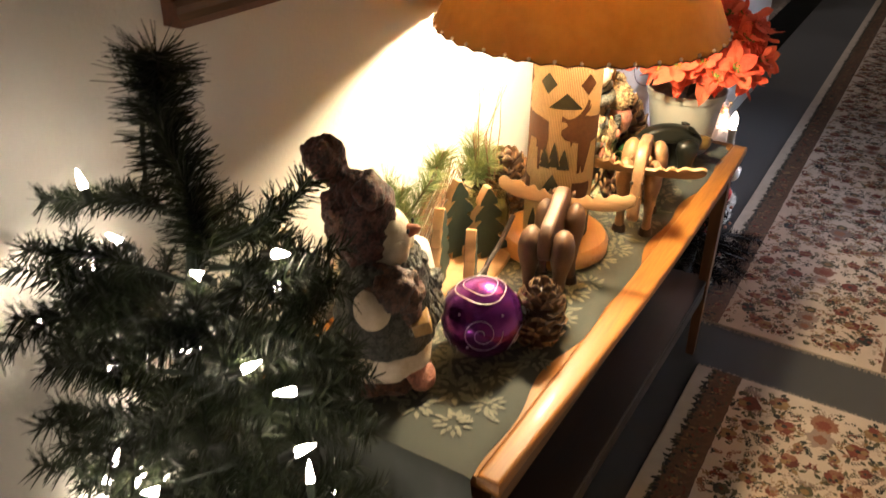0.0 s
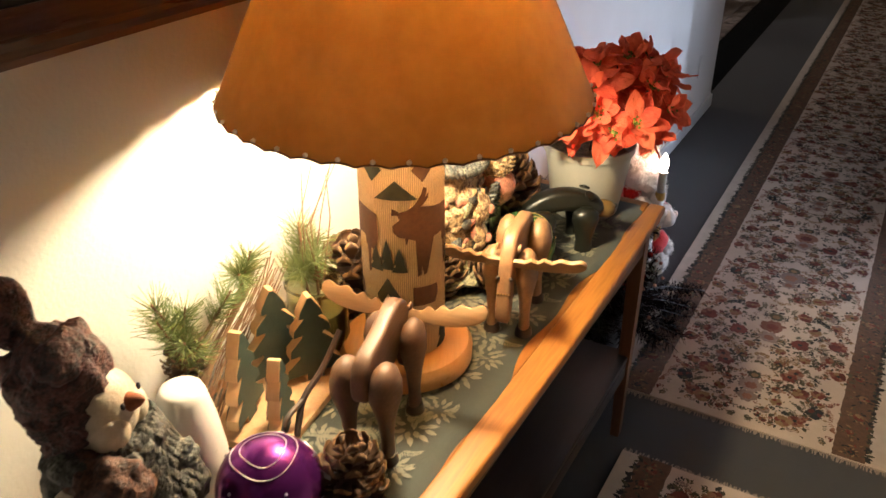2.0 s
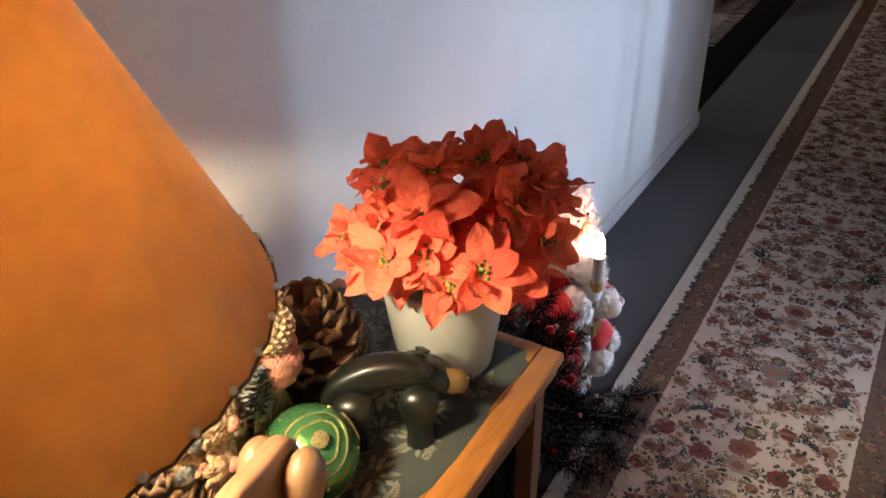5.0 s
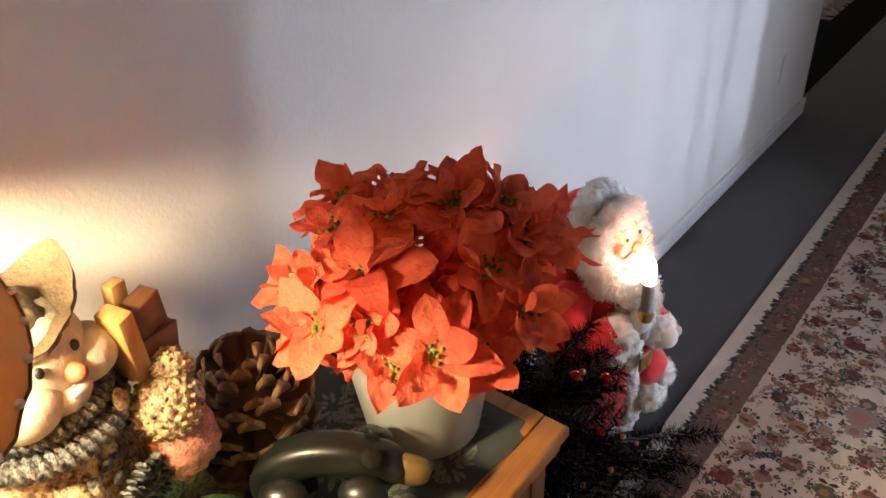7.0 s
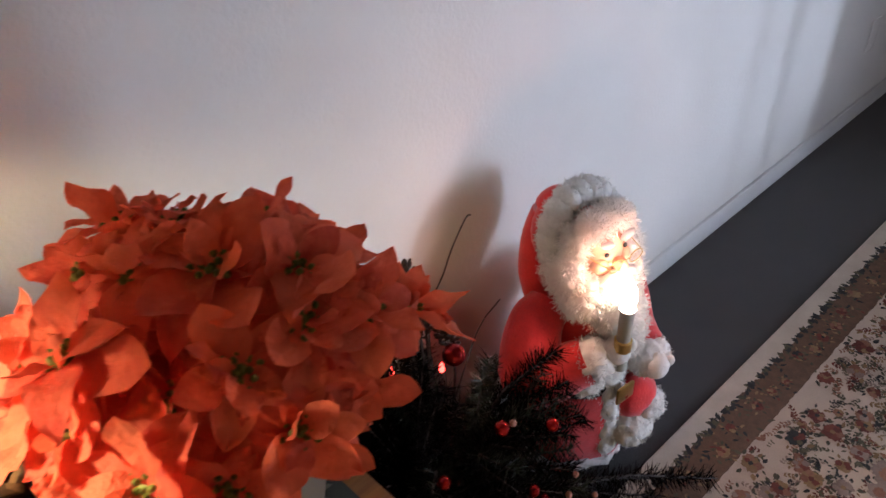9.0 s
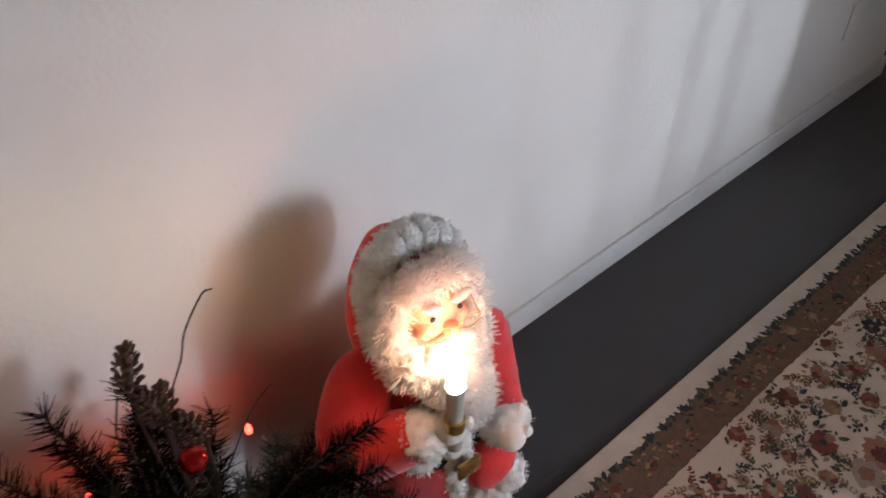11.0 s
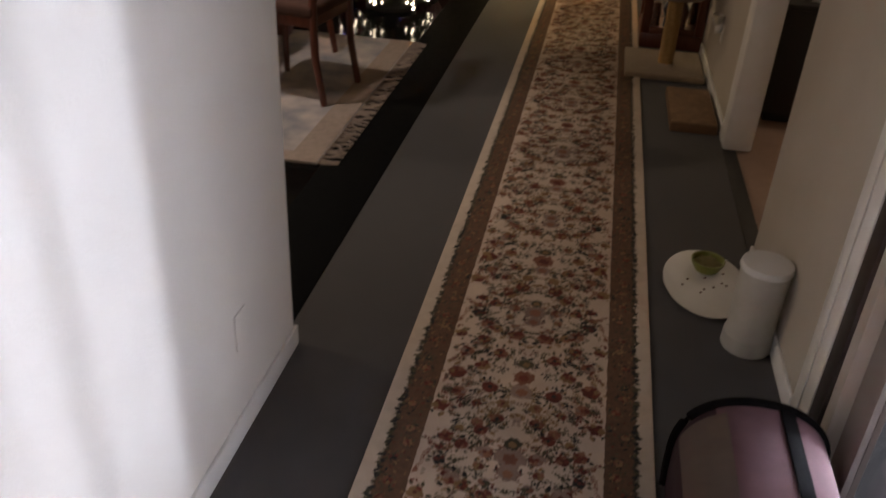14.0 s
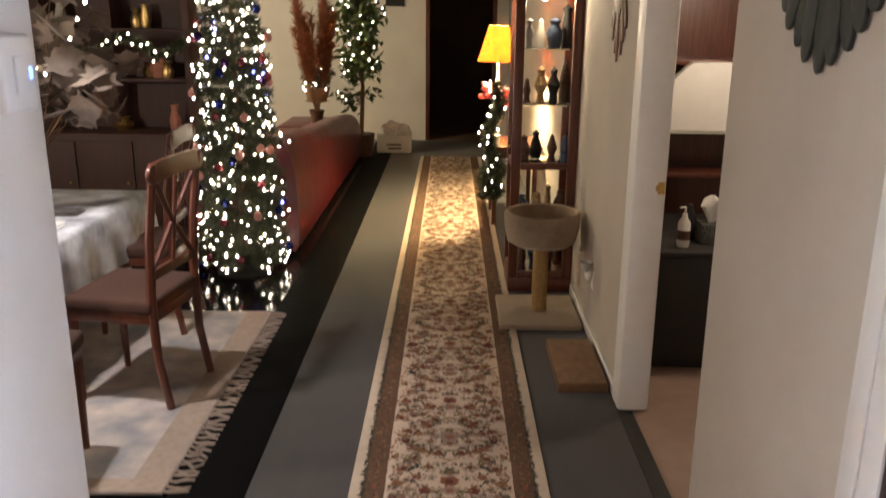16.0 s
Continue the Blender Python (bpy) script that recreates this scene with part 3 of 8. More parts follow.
def tablecloth():
    bm = bmesh.new()
    rnd = random.Random(4)
    nx, ny = 36, 130
    y0, y1, x0, x1 = T0 - 0.16, T1 - 0.03, 0.03, TX - 0.046
    grid = []
    for j in range(ny + 1):
        y = y0 + (y1 - y0) * j / ny
        edge = x1 + 0.012 * math.sin(y * 9.0) + 0.008 * math.sin(y * 23.0 + 1) - 0.004
        row = []
        for i in range(nx + 1):
            x = x0 + (edge - x0) * i / nx
            h = 0.0016 + 0.0022 * max(0, noise.fractal(Vector((x * 9, y * 7, 0)), 1.0, 2.0, 3))
            if i == nx:
                h = -0.002
            drop = max(0.0, T0 + 0.006 - y)
            fold = 0.008 * math.sin(x * 40) * min(1, drop * 12)
            row.append(bm.verts.new((x, y if not drop else T0 - min(drop, 0.012) - abs(fold), TZ - 0.002 + h - max(0.0, drop - 0.008))))
        grid.append(row)
    for j in range(ny):
        for i in range(nx):
            bm.faces.new((grid[j][i], grid[j][i + 1], grid[j + 1][i + 1], grid[j + 1][i]))
    r = bmesh.ops.extrude_face_region(bm, geom=bm.faces[:])
    bmesh.ops.translate(bm, vec=(0, 0, 0.0012), verts=[v for v in r["geom"] if isinstance(v, bmesh.types.BMVert)])
    bmesh.ops.recalc_face_normals(bm, faces=bm.faces)
    ob = solid("tablecloth", bm, CLOTH, "sage green table runner with woven pale leaves, on the table", "tablecloth", smooth=60)
    pool = Pool()
    # blossoms of radiating leaves, with small sprigs between them
    rows, cols = 19, 5
    for j in range(rows):
        for i in range(cols):
            x = x0 + 0.055 + (x1 - x0 - 0.11) * (i + (0.5 if j % 2 else 0.0)) / (cols - 0.5) + rnd.uniform(-0.012, 0.012)
            y = T0 + 0.075 + (y1 - T0 - 0.14) * j / (rows - 1) + rnd.uniform(-0.014, 0.014)
            k = rnd.uniform(0.75, 1.1)
            for ring, n, l in ((0.010, 7, 0.018), (0.021, 11, 0.022)):
                for q in range(n):
                    a = 6.283 * (q + 0.5 * ring * 100 % 1) / n + rnd.uniform(-0.15, 0.15)
                    pool.add("w", leaflet(x + k * ring * math.cos(a), y + k * ring * math.sin(a), l * k, 0.0095 * k, a + rnd.uniform(-0.3, 0.3), 0))
    for k in range(210):
        x, y = rnd.uniform(x0 + 0.03, x1 - 0.035), rnd.uniform(T0 + 0.06, y1 - 0.05)
        sprig(lambda piece: pool.add("w", piece), x, y, rnd.uniform(0, 6.28), rnd.uniform(0.4, 0.65), 0)
    vs = []
    for x, y, lift in pool.v["w"]:
        h = 0.0016 + 0.0022 * max(0, noise.fractal(Vector((x * 9, y * 7, 0)), 1.0, 2.0, 3))
        vs.append((min(x, x1 - 0.012), y, TZ - 0.002 + h + 0.0036 + lift))
    sheet("woven_leaves", vs, pool.f["w"], LEAF_WEAVE, ob, "pale woven leaf pattern")
    return ob


tablecloth()

# ---- table lamp ----
SHADE_Z, SHADE_H, SHADE_R, SHADE_TOP = 1.244, 0.335, 0.287, 0.13


def shade_material():
    m = surf("oiled_parchment", (0.46, 0.27, 0.082), (0.31, 0.165, 0.044), 7, 0.55, 0.0006, 45, fine=0.3, trans=0.268)
    return m


SHADE = shade_material()
LEATHER = surf("dark_lacing", (0.14, 0.06, 0.02), None, 60, 0.6)
HOLE_DOT = surf("pale_hole_dot", (0.92, 0.86, 0.74), (0.82, 0.76, 0.64), 60, 0.25, metal=0.15, rough_var=0.05)
BRASS = surf("aged_brass", (0.6, 0.42, 0.18), (0.4, 0.27, 0.1), 60, 0.3, metal=1.0)
FABRIC = surf("tan_rib_fabric", (0.66, 0.49, 0.29), (0.56, 0.40, 0.22), 40, 0.9, 0.0008, 500)
MOTIF_BROWN = surf("brown_motif", (0.115, 0.056, 0.030), (0.072, 0.033, 0.019), 120, 0.9, 0.0005, 600)
MOTIF_GREEN = surf("forest_motif", (0.035, 0.042, 0.03), (0.02, 0.024, 0.018), 120, 0.9, 0.0005, 600)


def rib_fabric():
    nt = FABRIC.node_tree
    N, L = nt.nodes, nt.links
    tc, g, w = N.new("ShaderNodeTexCoord"), N.new("ShaderNodeSeparateXYZ"), N.new("ShaderNodeMath")
    w.operation = "ARCTAN2"
    L.new(tc.outputs["Object"], g.inputs[0]), L.new(g.outputs["Y"], w.inputs[0]), L.new(g.outputs["X"], w.inputs[1])
    s = N.new("ShaderNodeMath")
    s.operation = "MULTIPLY"
    s.inputs[1].default_value = 130
    L.new(w.outputs[0], s.inputs[0])
    q = N.new("ShaderNodeMath")
    q.operation = "SINE"
    L.new(s.outputs[0], q.inputs[0])
    bp = N.new("ShaderNodeBump")
    bp.inputs["Distance"].default_value = 0.0012
    L.new(q.outputs[0], bp.inputs["Height"])
    p = N["Principled BSDF"]
    L.new(bp.outputs[0], p.inputs["Normal"])
    mixn = N.new("ShaderNodeMix")
    mixn.data_type, mixn.blend_type = "RGBA", "MULTIPLY"
    mr = N.new("ShaderNodeMapRange")
    mr.inputs[1].default_value, mr.inputs[2].default_value, mr.inputs[3].default_value, mr.inputs[4].default_value = -1, 0.4, 0.52, 1.0
    L.new(q.outputs[0], mr.inputs[0])
    old = p.inputs["Base Color"].links[0].from_socket
    mixn.inputs[0].default_value = 1
    L.new(old, mixn.inputs[6]), L.new(mr.outputs[0], mixn.inputs[7]), L.new(mixn.outputs[2], p.inputs["Base Color"])


rib_fabric()
# outlines in turns of the cylinder (u, metres along the surface) and height
MOOSE = [(-0.06, 0.0008), (-0.0532, 0.0008), (-0.0516, 0.0436), (-0.044, 0.0596), (-0.022, 0.0584), (-0.0068, 0.0556), (-0.0048, 0.0008), (0.0012, -0.0004), (0.0036, 0.0496), (0.0068, 0.0008), (0.014, -0.0012), (0.01, 0.0516), (0.0172, 0.0596), (0.03, 0.0636), (0.034, 0.0528), (0.0368, 0.0656), (0.0492, 0.0672), (0.058, 0.0756), (0.058, 0.0856), (0.0452, 0.0944), (0.05, 0.1016), (0.0604, 0.1016), (0.0588, 0.1128), (0.046, 0.1064), (0.032, 0.1096), (0.0188, 0.1168), (0.0052, 0.1316), (0.0012, 0.1424), (-0.006, 0.1396), (-0.0036, 0.1264), (-0.01, 0.1336), (-0.0084, 0.1236), (0.0052, 0.1128), (0.01, 0.1048), (0.0012, 0.108), (-0.022, 0.108), (-0.05, 0.1048), (-0.0628, 0.0976), (-0.066, 0.0776), (-0.0612, 0.0536)]
FIR = [(-0.022, 0), (-0.009, 0.016), (-0.016, 0.015), (-0.006, 0.031), (-0.011, 0.030), (0, 0.052), (0.011, 0.030), (0.006, 0.031), (0.016, 0.015), (0.009, 0.016), (0.022, 0)]
CHEVRON = [(-0.021, 0), (-0.021, 0.03), (0, 0.064), (0.021, 0.03), (0.021, 0), (0, 0.034)]
DIAMOND = [(-0.024, 0.0), (0, 0.028), (0.024, 0.0), (0, -0.028)]
TRIANGLE = [(-0.045, 0.0), (0, 0.034), (0.045, 0.0)]
PATCH = [(-0.02, 0.004), (-0.02, 0.045), (0.02, 0.04), (0.014, 0.028), (0.022, 0.018), (0.016, 0.0)]


def wrap_plate(outline, u, z, r, sx=1.0, sz=1.0):
    """A thin woven motif bent round the cylinder."""
    bm = bmesh.new()
    bm.faces.new([bm.verts.new((sx * x + u, 0, sz * y + z)) for x, y in outline])
    bmesh.ops.triangulate(bm, faces=bm.faces[:])
    bmesh.ops.subdivide_edges(bm, edges=[e for e in bm.edges if abs(e.verts[0].co.x - e.verts[1].co.x) > 0.012], cuts=4, use_grid_fill=True)
    for v in bm.verts:
        a = v.co.x / r
        v.co = Vector((r * math.cos(a), r * math.sin(a), v.co.z))
    return bm


def table_lamp():
    t = thing("table_lamp", (LAMP.x, LAMP.y, TZ + 0.002), "lodge table lamp with laced parchment shade and woven moose base", "lamp", rz=-62)
    part("base_disc", lathe([(0, 0), (0.112, 0), (0.121, 0.008), (0.122, 0.032), (0.114, 0.044), (0.095, 0.047), (0, 0.047)], 48), wood("lamp_pine", (0.62, 0.33, 0.10), (0.48, 0.22, 0.06), 0, 10, 0.3, 0.4), t, "turned honey pine disc")
    R = 0.071
    body = part("body", lathe([(0, 0.046), (R - 0.002, 0.046), (R, 0.05), (R, 0.44), (R - 0.004, 0.446), (0, 0.446)], 96), FABRIC, t, "tan ribbed woven cover")
    r = R + 0.0006
    for k in range(3):
        u = k * 2 * math.pi * r / 3
        part("moose_motif", wrap_plate([(-a, b) for a, b in MOOSE][::-1], u + 0.042, 0.212, r, 0.9, 1.12), MOTIF_BROWN, body)
        for j in (-1, 0, 1):
            part("fir_motif", wrap_plate(FIR, u - 0.022 + j * 0.021, 0.221 + 0.004 * (j == 0), r + 0.0004, 0.62, 1.1 if j == 0 else 0.9), MOTIF_GREEN, body)
        part("chevron_motif", wrap_plate(CHEVRON, u - 0.022, 0.142, r, 1, 1.05), MOTIF_GREEN, body)
        part("chevron_motif", wrap_plate(CHEVRON, u - 0.022, 0.084, r + 0.0003, 1.0, 1.0), MOTIF_GREEN, body)
        part("fir_motif", wrap_plate(FIR, u - 0.062, 0.05, r, 1.0, 1.4), MOTIF_GREEN, body)
        part("patch_motif", wrap_plate(PATCH, u + 0.045, 0.150, r, 1.2, 0.9), MOTIF_BROWN, body)
        part("patch_motif", wrap_plate(PATCH, u - 0.052, 0.255, r, 0.7, 1.7), MOTIF_BROWN, body)
        part("triangle_motif", wrap_plate(TRIANGLE, u - 0.005, 0.352, r, 0.8, 1), MOTIF_GREEN, body)
        part("diamond_motif", wrap_plate(DIAMOND, u - 0.045, 0.402, r, 0.8, 0.8), MOTIF_GREEN, body)
        part("diamond_motif", wrap_plate(DIAMOND, u + 0.04, 0.402, r, 0.8, 0.8), MOTIF_BROWN, body)
    z0 = SHADE_Z - TZ - 0.002
    part("stem", lathe([(0.010, 0.44), (0.010, z0 + SHADE_H - 0.02), (0, z0 + SHADE_H - 0.02)], 12), BRASS, t)
    zb = z0 + 0.006
    part("socket", lathe([(0, zb + 0.03), (0.018, zb + 0.03), (0.018, zb + 0.085), (0, zb + 0.085)], 16), BRASS, t)
    part("bulb", lathe([(0, zb + 0.085), (0.013, zb + 0.088), (0.015, zb + 0.1), (0.029, zb + 0.125), (0.030, zb + 0.145), (0.02, zb + 0.168), (0, zb + 0.176)], 20), glow("bulb_glass", (1.0, 0.72, 0.42), 12), t, "lit frosted bulb").visible_shadow = False
    prof = []
    for i in range(11):
        k = i / 10
        prof.append((SHADE_R + (SHADE_TOP - SHADE_R) * k, z0 + SHADE_H * k))
    inner = [(q - 0.0016, z) for q, z in prof][::-1]
    shell = lathe(prof + inner + [prof[0]], 128)
    n = 40
    for v in shell.verts:
        h = (v.co.z - z0) / SHADE_H
        if h < 0.02:
            v.co.z += 0.005 * abs(math.sin(math.atan2(v.co.y, v.co.x) * n / 2)) - 0.002
    shade = part("shade", shell, SHADE, t, "amber parchment shade, scalloped and laced at the rim", smooth=50)
    shade.matrix_local = pose(0.011, 0.012, 0)
    # lacing round both rims; pale dots stand for lamplight through its holes
    for rr, zz, zig in ((SHADE_R - 0.0008, z0 + 0.001, 0.0045), (SHADE_TOP, z0 + SHADE_H, 0.003)):
        m = 160
        pts = []
        for i in range(m + 1):
            a = 2 * math.pi * i / m
            pts.append(((rr + 0.001) * math.cos(a), (rr + 0.001) * math.sin(a), zz + zig * abs(math.sin(a * n / 2)) - 0.002))
        part("lacing", tube(pts, 0.0014, 6), LEATHER, shade)
    for i in range(n):
        a = 2 * math.pi * (i + 0.5) / n
        zz = z0 + 0.007
        rr = SHADE_R + (SHADE_TOP - SHADE_R) * 0.007 / SHADE_H + 0.0025
        part("lace_dot", blob((0.004, 0.004, 0.004), (rr * math.cos(a), rr * math.sin(a), zz), sub=1), HOLE_DOT, shade)
    for k in range(3):
        a = k * 2.094
        part("spider_arm", tube([(0, 0, z0 + SHADE_H - 0.02), (SHADE_TOP * math.cos(a), SHADE_TOP * math.sin(a), z0 + SHADE_H - 0.005)], 0.002, 6), BRASS, t)
    return t


table_lamp()

# ---- framed picture over the table ----


def framed_picture():
    y0, y1, z0, z1 = 0.90, 1.98, 1.366, 2.02
    t = thing("framed_picture", (XW, (y0 + y1) / 2, z0), "dark picture in a mahogany moulded frame on the wall", "picture")
    W, Hh = y1 - y0, z1 - z0
    prof = [(0, 0), (0.034, 0), (0.036, 0.010), (0.028, 0.018), (0.030, 0.028), (0.020, 0.040), (0.020, 0.052), (0.012, 0.062), (0, 0.062)]

    def rail(length):
        bm = slab([(a, b) for a, b in prof], length)
        return bm
    for name, l, m in (("bottom_rail", W, pose(0, 0, 0) @ Matrix(((1, 0, 0, 0), (0, 0, 1, 0), (0, 1, 0, 0), (0, 0, 0, 1)))),
                       ("top_rail", W, pose(0, 0, Hh) @ Matrix(((1, 0, 0, 0), (0, 0, 1, 0), (0, -1, 0, 0), (0, 0, 0, 1)))),
                       ("side_rail", Hh - 0.1242, pose(0, -W / 2, Hh / 2) @ Matrix(((1, 0, 0, 0), (0, 1, 0, 0), (0, 0, 1, 0), (0, 0, 0, 1)))),
                       ("side_rail", Hh - 0.1242, pose(0, W / 2, Hh / 2) @ Matrix(((1, 0, 0, 0), (0, -1, 0, 0), (0, 0, 1, 0), (0, 0, 0, 1))))):
        b = turn(rail(l), m)
        bmesh.ops.recalc_face_normals(b, faces=b.faces)
        part(name, b, FRAME_WOOD, t)
    part("canvas", between((0.002, -W / 2 + 0.05, 0.05), (0.008, W / 2 - 0.05, Hh - 0.05)), surf("dark_canvas", (0.03, 0.026, 0.016), (0.012, 0.011, 0.008), 7, 0.55), t, "dark landscape painting")


framed_picture()

# ---- things on the table ----
NEEDLE = surf("pine_needle", (0.21, 0.26, 0.085), (0.085, 0.13, 0.045), 40, 0.5, island=0.5)
NEEDLE_DARK = surf("dark_needle", (0.022, 0.030, 0.012), (0.005, 0.008, 0.004), 40, 0.42, island=0.5)
NEEDLE_DARK.node_tree.nodes["Principled BSDF"].inputs["Specular IOR Level"].default_value = 0.3
# dry brown taken almost to black for the shade beside the table
NEEDLE_BROWN_SHADED = surf("shaded_dry_needle", (0.0075, 0.0040, 0.0030), (0.0028, 0.0017, 0.0014), 40, 0.9, island=0.5)
NEEDLE_BROWN_SHADED.node_tree.nodes["Principled BSDF"].inputs["Specular IOR Level"].default_value = 0.04
TWIG = surf("twig_bark", (0.23, 0.13, 0.065), (0.12, 0.065, 0.035), 90, 0.85, 0.001, 300)
CONE = surf("cone_scale", (0.10, 0.050, 0.024), (0.028, 0.013, 0.008), 3, 0.6, 0.0004, 14, objects=0.35)
CONE_TIP = surf("cone_tip", (0.23, 0.135, 0.062), (0.08, 0.042, 0.020), 3, 0.6, 0.0006, 14, objects=0.35)
WALNUT = wood("moose_wood", (0.115, 0.058, 0.030), (0.06, 0.029, 0.016), 0, 16, 0.55, 0.05)
ANTLER_WOOD = wood("antler_wood", (0.34, 0.20, 0.09), (0.21, 0.115, 0.05), 1, 16, 0.55, 0.05)
WALNUT_LIGHT = wood("pale_moose_wood", (0.26, 0.14, 0.064), (0.16, 0.083, 0.038), 0, 16, 0.5, 0.1)
HOOF = surf("dark_hoof", (0.035, 0.02, 0.014), None, 40, 0.5)
BEAR_BLACK = surf("bear_black", (0.010, 0.011, 0.008), (0.005, 0.006, 0.004), 30, 0.36, coat=0.05)
PINE_EDGE = wood("sawn_pine", (0.52, 0.33, 0.16), (0.38, 0.22, 0.1), 2, 12, 0.6, 0.0)
FIR_PAINT = surf("fir_green_paint", (0.035, 0.055, 0.042), (0.02, 0.035, 0.028), 40, 0.6, 0.0004, 200)
WIRE = surf("green_wire", (0.012, 0.02, 0.012), None, 30, 0.5)
MINI = glow("mini_bulb", (1.0, 0.82, 0.60), 125)


def needles(v, f, a, b, rnd, length=0.03, per=900, width=0.0011, lean=0.55, droop=0.0):
    """Needles all round the twig from a to b."""
    a, b = Vector(a), Vector(b)
    d = b - a
    n = max(1, int(d.length * per))
    t = d.normalized()
    s = t.cross(Vector((0.3, 0.2, 1))).normalized()
    u = s.cross(t)
    for _ in range(n):
        p = a + d * rnd.random()
        ang = rnd.uniform(0, 6.283)
        out = s * math.cos(ang) + u * math.sin(ang)
        w = (out + t * rnd.uniform(lean - 0.25, lean + 0.35)).normalized() * length * rnd.uniform(0.7, 1.1)
        w.z -= droop * length
        side = w.cross(Vector((rnd.uniform(-1, 1), rnd.uniform(-1, 1), rnd.uniform(-1, 1)))).normalized() * width
        k = len(v)
        v += [p - side, p + side, p + w + side * 0.4, p + w - side * 0.4]
        f.append((k, k + 1, k + 2, k + 3))


def pine_cone(at, height, width, lying=0, rz=0, tilt=0, group="pine cones on the table", shade=1.0):
    t = thing("pine_cone", at, "open brown pine cone standing on the table cloth" if not lying else "open brown pine cone lying on the table cloth", "pine cone", group)
    t.matrix_world = pose(*at, lying, tilt, rz)
    part("core", lathe([(0, 0), (width * 0.26, 0.004), (width * 0.34, height * 0.3), (width * 0.22, height * 0.7), (0, height * 0.97)], 12), CONE, t)
    me = CONE_SCALE
    n, big, seat = (76, 0.36, 0.46) if width < 0.12 else (125, 0.26, 0.56)
    for i in range(n):
        k = i / (n - 1)
        r = width * 0.5 * (math.sin(math.pi * (0.16 + 0.76 * k)) ** 0.7)
        a = i * 2.39996
        s = 0.55 + 0.65 * math.sin(math.pi * (0.12 + 0.75 * k))
        ob = new("scale", me)
        ob.parent = t
        up = -14 + 82 * k ** 1.5 + 12 * math.sin(i * 1.7)
        size = width * big * s * (0.92 + 0.16 * math.sin(i * 5.1) ** 2)
        ob.matrix_local = pose(seat * r * math.cos(a), seat * r * math.sin(a), height * (0.05 + 0.87 * k), 0, 0, math.degrees(a)) @ pose(0, 0, 0, 0, -up, 0) @ Matrix.Diagonal((size, size * 1.05, size, 1))
    return t


def cone_scale_mesh():
    """A woody scale: thin at its root, spoon-shaped, with a thick pale rim."""
    bm = bmesh.new()
    rows = []
    for x, w, z, th in ((0.0, 0.13, 0.0, 0.05), (0.40, 0.20, -0.05, 0.06), (0.70, 0.31, -0.03, 0.10), (0.90, 0.33, 0.06, 0.17), (1.02, 0.24, 0.16, 0.20), (1.08, 0.08, 0.23, 0.14)):
        top = [bm.verts.new((x - 0.05 * abs(k), w * k, z + 0.05 - 0.07 * abs(k))) for k in (-1, -0.5, 0, 0.5, 1)]
        low = [bm.verts.new((x - 0.05 * abs(k), w * 0.9 * k, z + 0.05 - th - 0.03 * abs(k))) for k in (1, 0.5, 0, -0.5, -1)]
        rows.append(top + low)
    for n, (p, q) in enumerate(zip(rows, rows[1:])):
        for i in range(10):
            f = bm.faces.new((p[i], q[i], q[(i + 1) % 10], p[(i + 1) % 10]))
            f.material_index = 1 if n >= 3 and i in (0, 1, 2, 3, 4, 9) else 0
    bm.faces.new(rows[0]), bm.faces.new(rows[-1][::-1])
    bmesh.ops.recalc_face_normals(bm, faces=bm.faces)
    return mesh_of("scale", bm, [CONE, CONE_TIP], 55)


CONE_SCALE = cone_scale_mesh()
pine_cone((0.39, 1.325, TZ + 0.003), 0.125, 0.082)
pine_cone((0.18, 2.218, TZ + 0.003), 0.185, 0.16, rz=40, tilt=4)
pine_cone((0.085, 1.76, TZ + 0.003), 0.15, 0.115, rz=100)
pine_cone((0.20, 1.90, TZ + 0.003), 0.10, 0.09, rz=160)
pine_cone((0.245, 2.0, TZ + 0.045), 0.10, 0.09, lying=75, rz=60)
pine_cone((0.075, 1.32, TZ + 0.115), 0.075, 0.055, lying=35, rz=200)

# carved moose: one slab for back, neck and head, four rounded legs, flat antlers
MOOSE_SIDE = [(-0.102, 0.128), (-0.108, 0.165), (-0.085, 0.196), (-0.03, 0.205), (0.025, 0.218), (0.060, 0.212), (0.088, 0.176), (0.106, 0.110), (0.112, 0.070), (0.100, 0.055), (0.084, 0.062), (0.068, 0.105), (0.050, 0.135), (0.0, 0.118), (-0.06, 0.122)]
ANTLER = [(0.0, -0.012), (0.0, 0.010), (0.022, 0.010), (0.034, 0.021), (0.045, 0.013), (0.057, 0.026), (0.070, 0.017), (0.086, 0.030), (0.104, 0.026), (0.122, 0.034), (0.132, 0.022), (0.126, 0.003), (0.100, -0.012), (0.060, -0.017), (0.025, -0.014)]


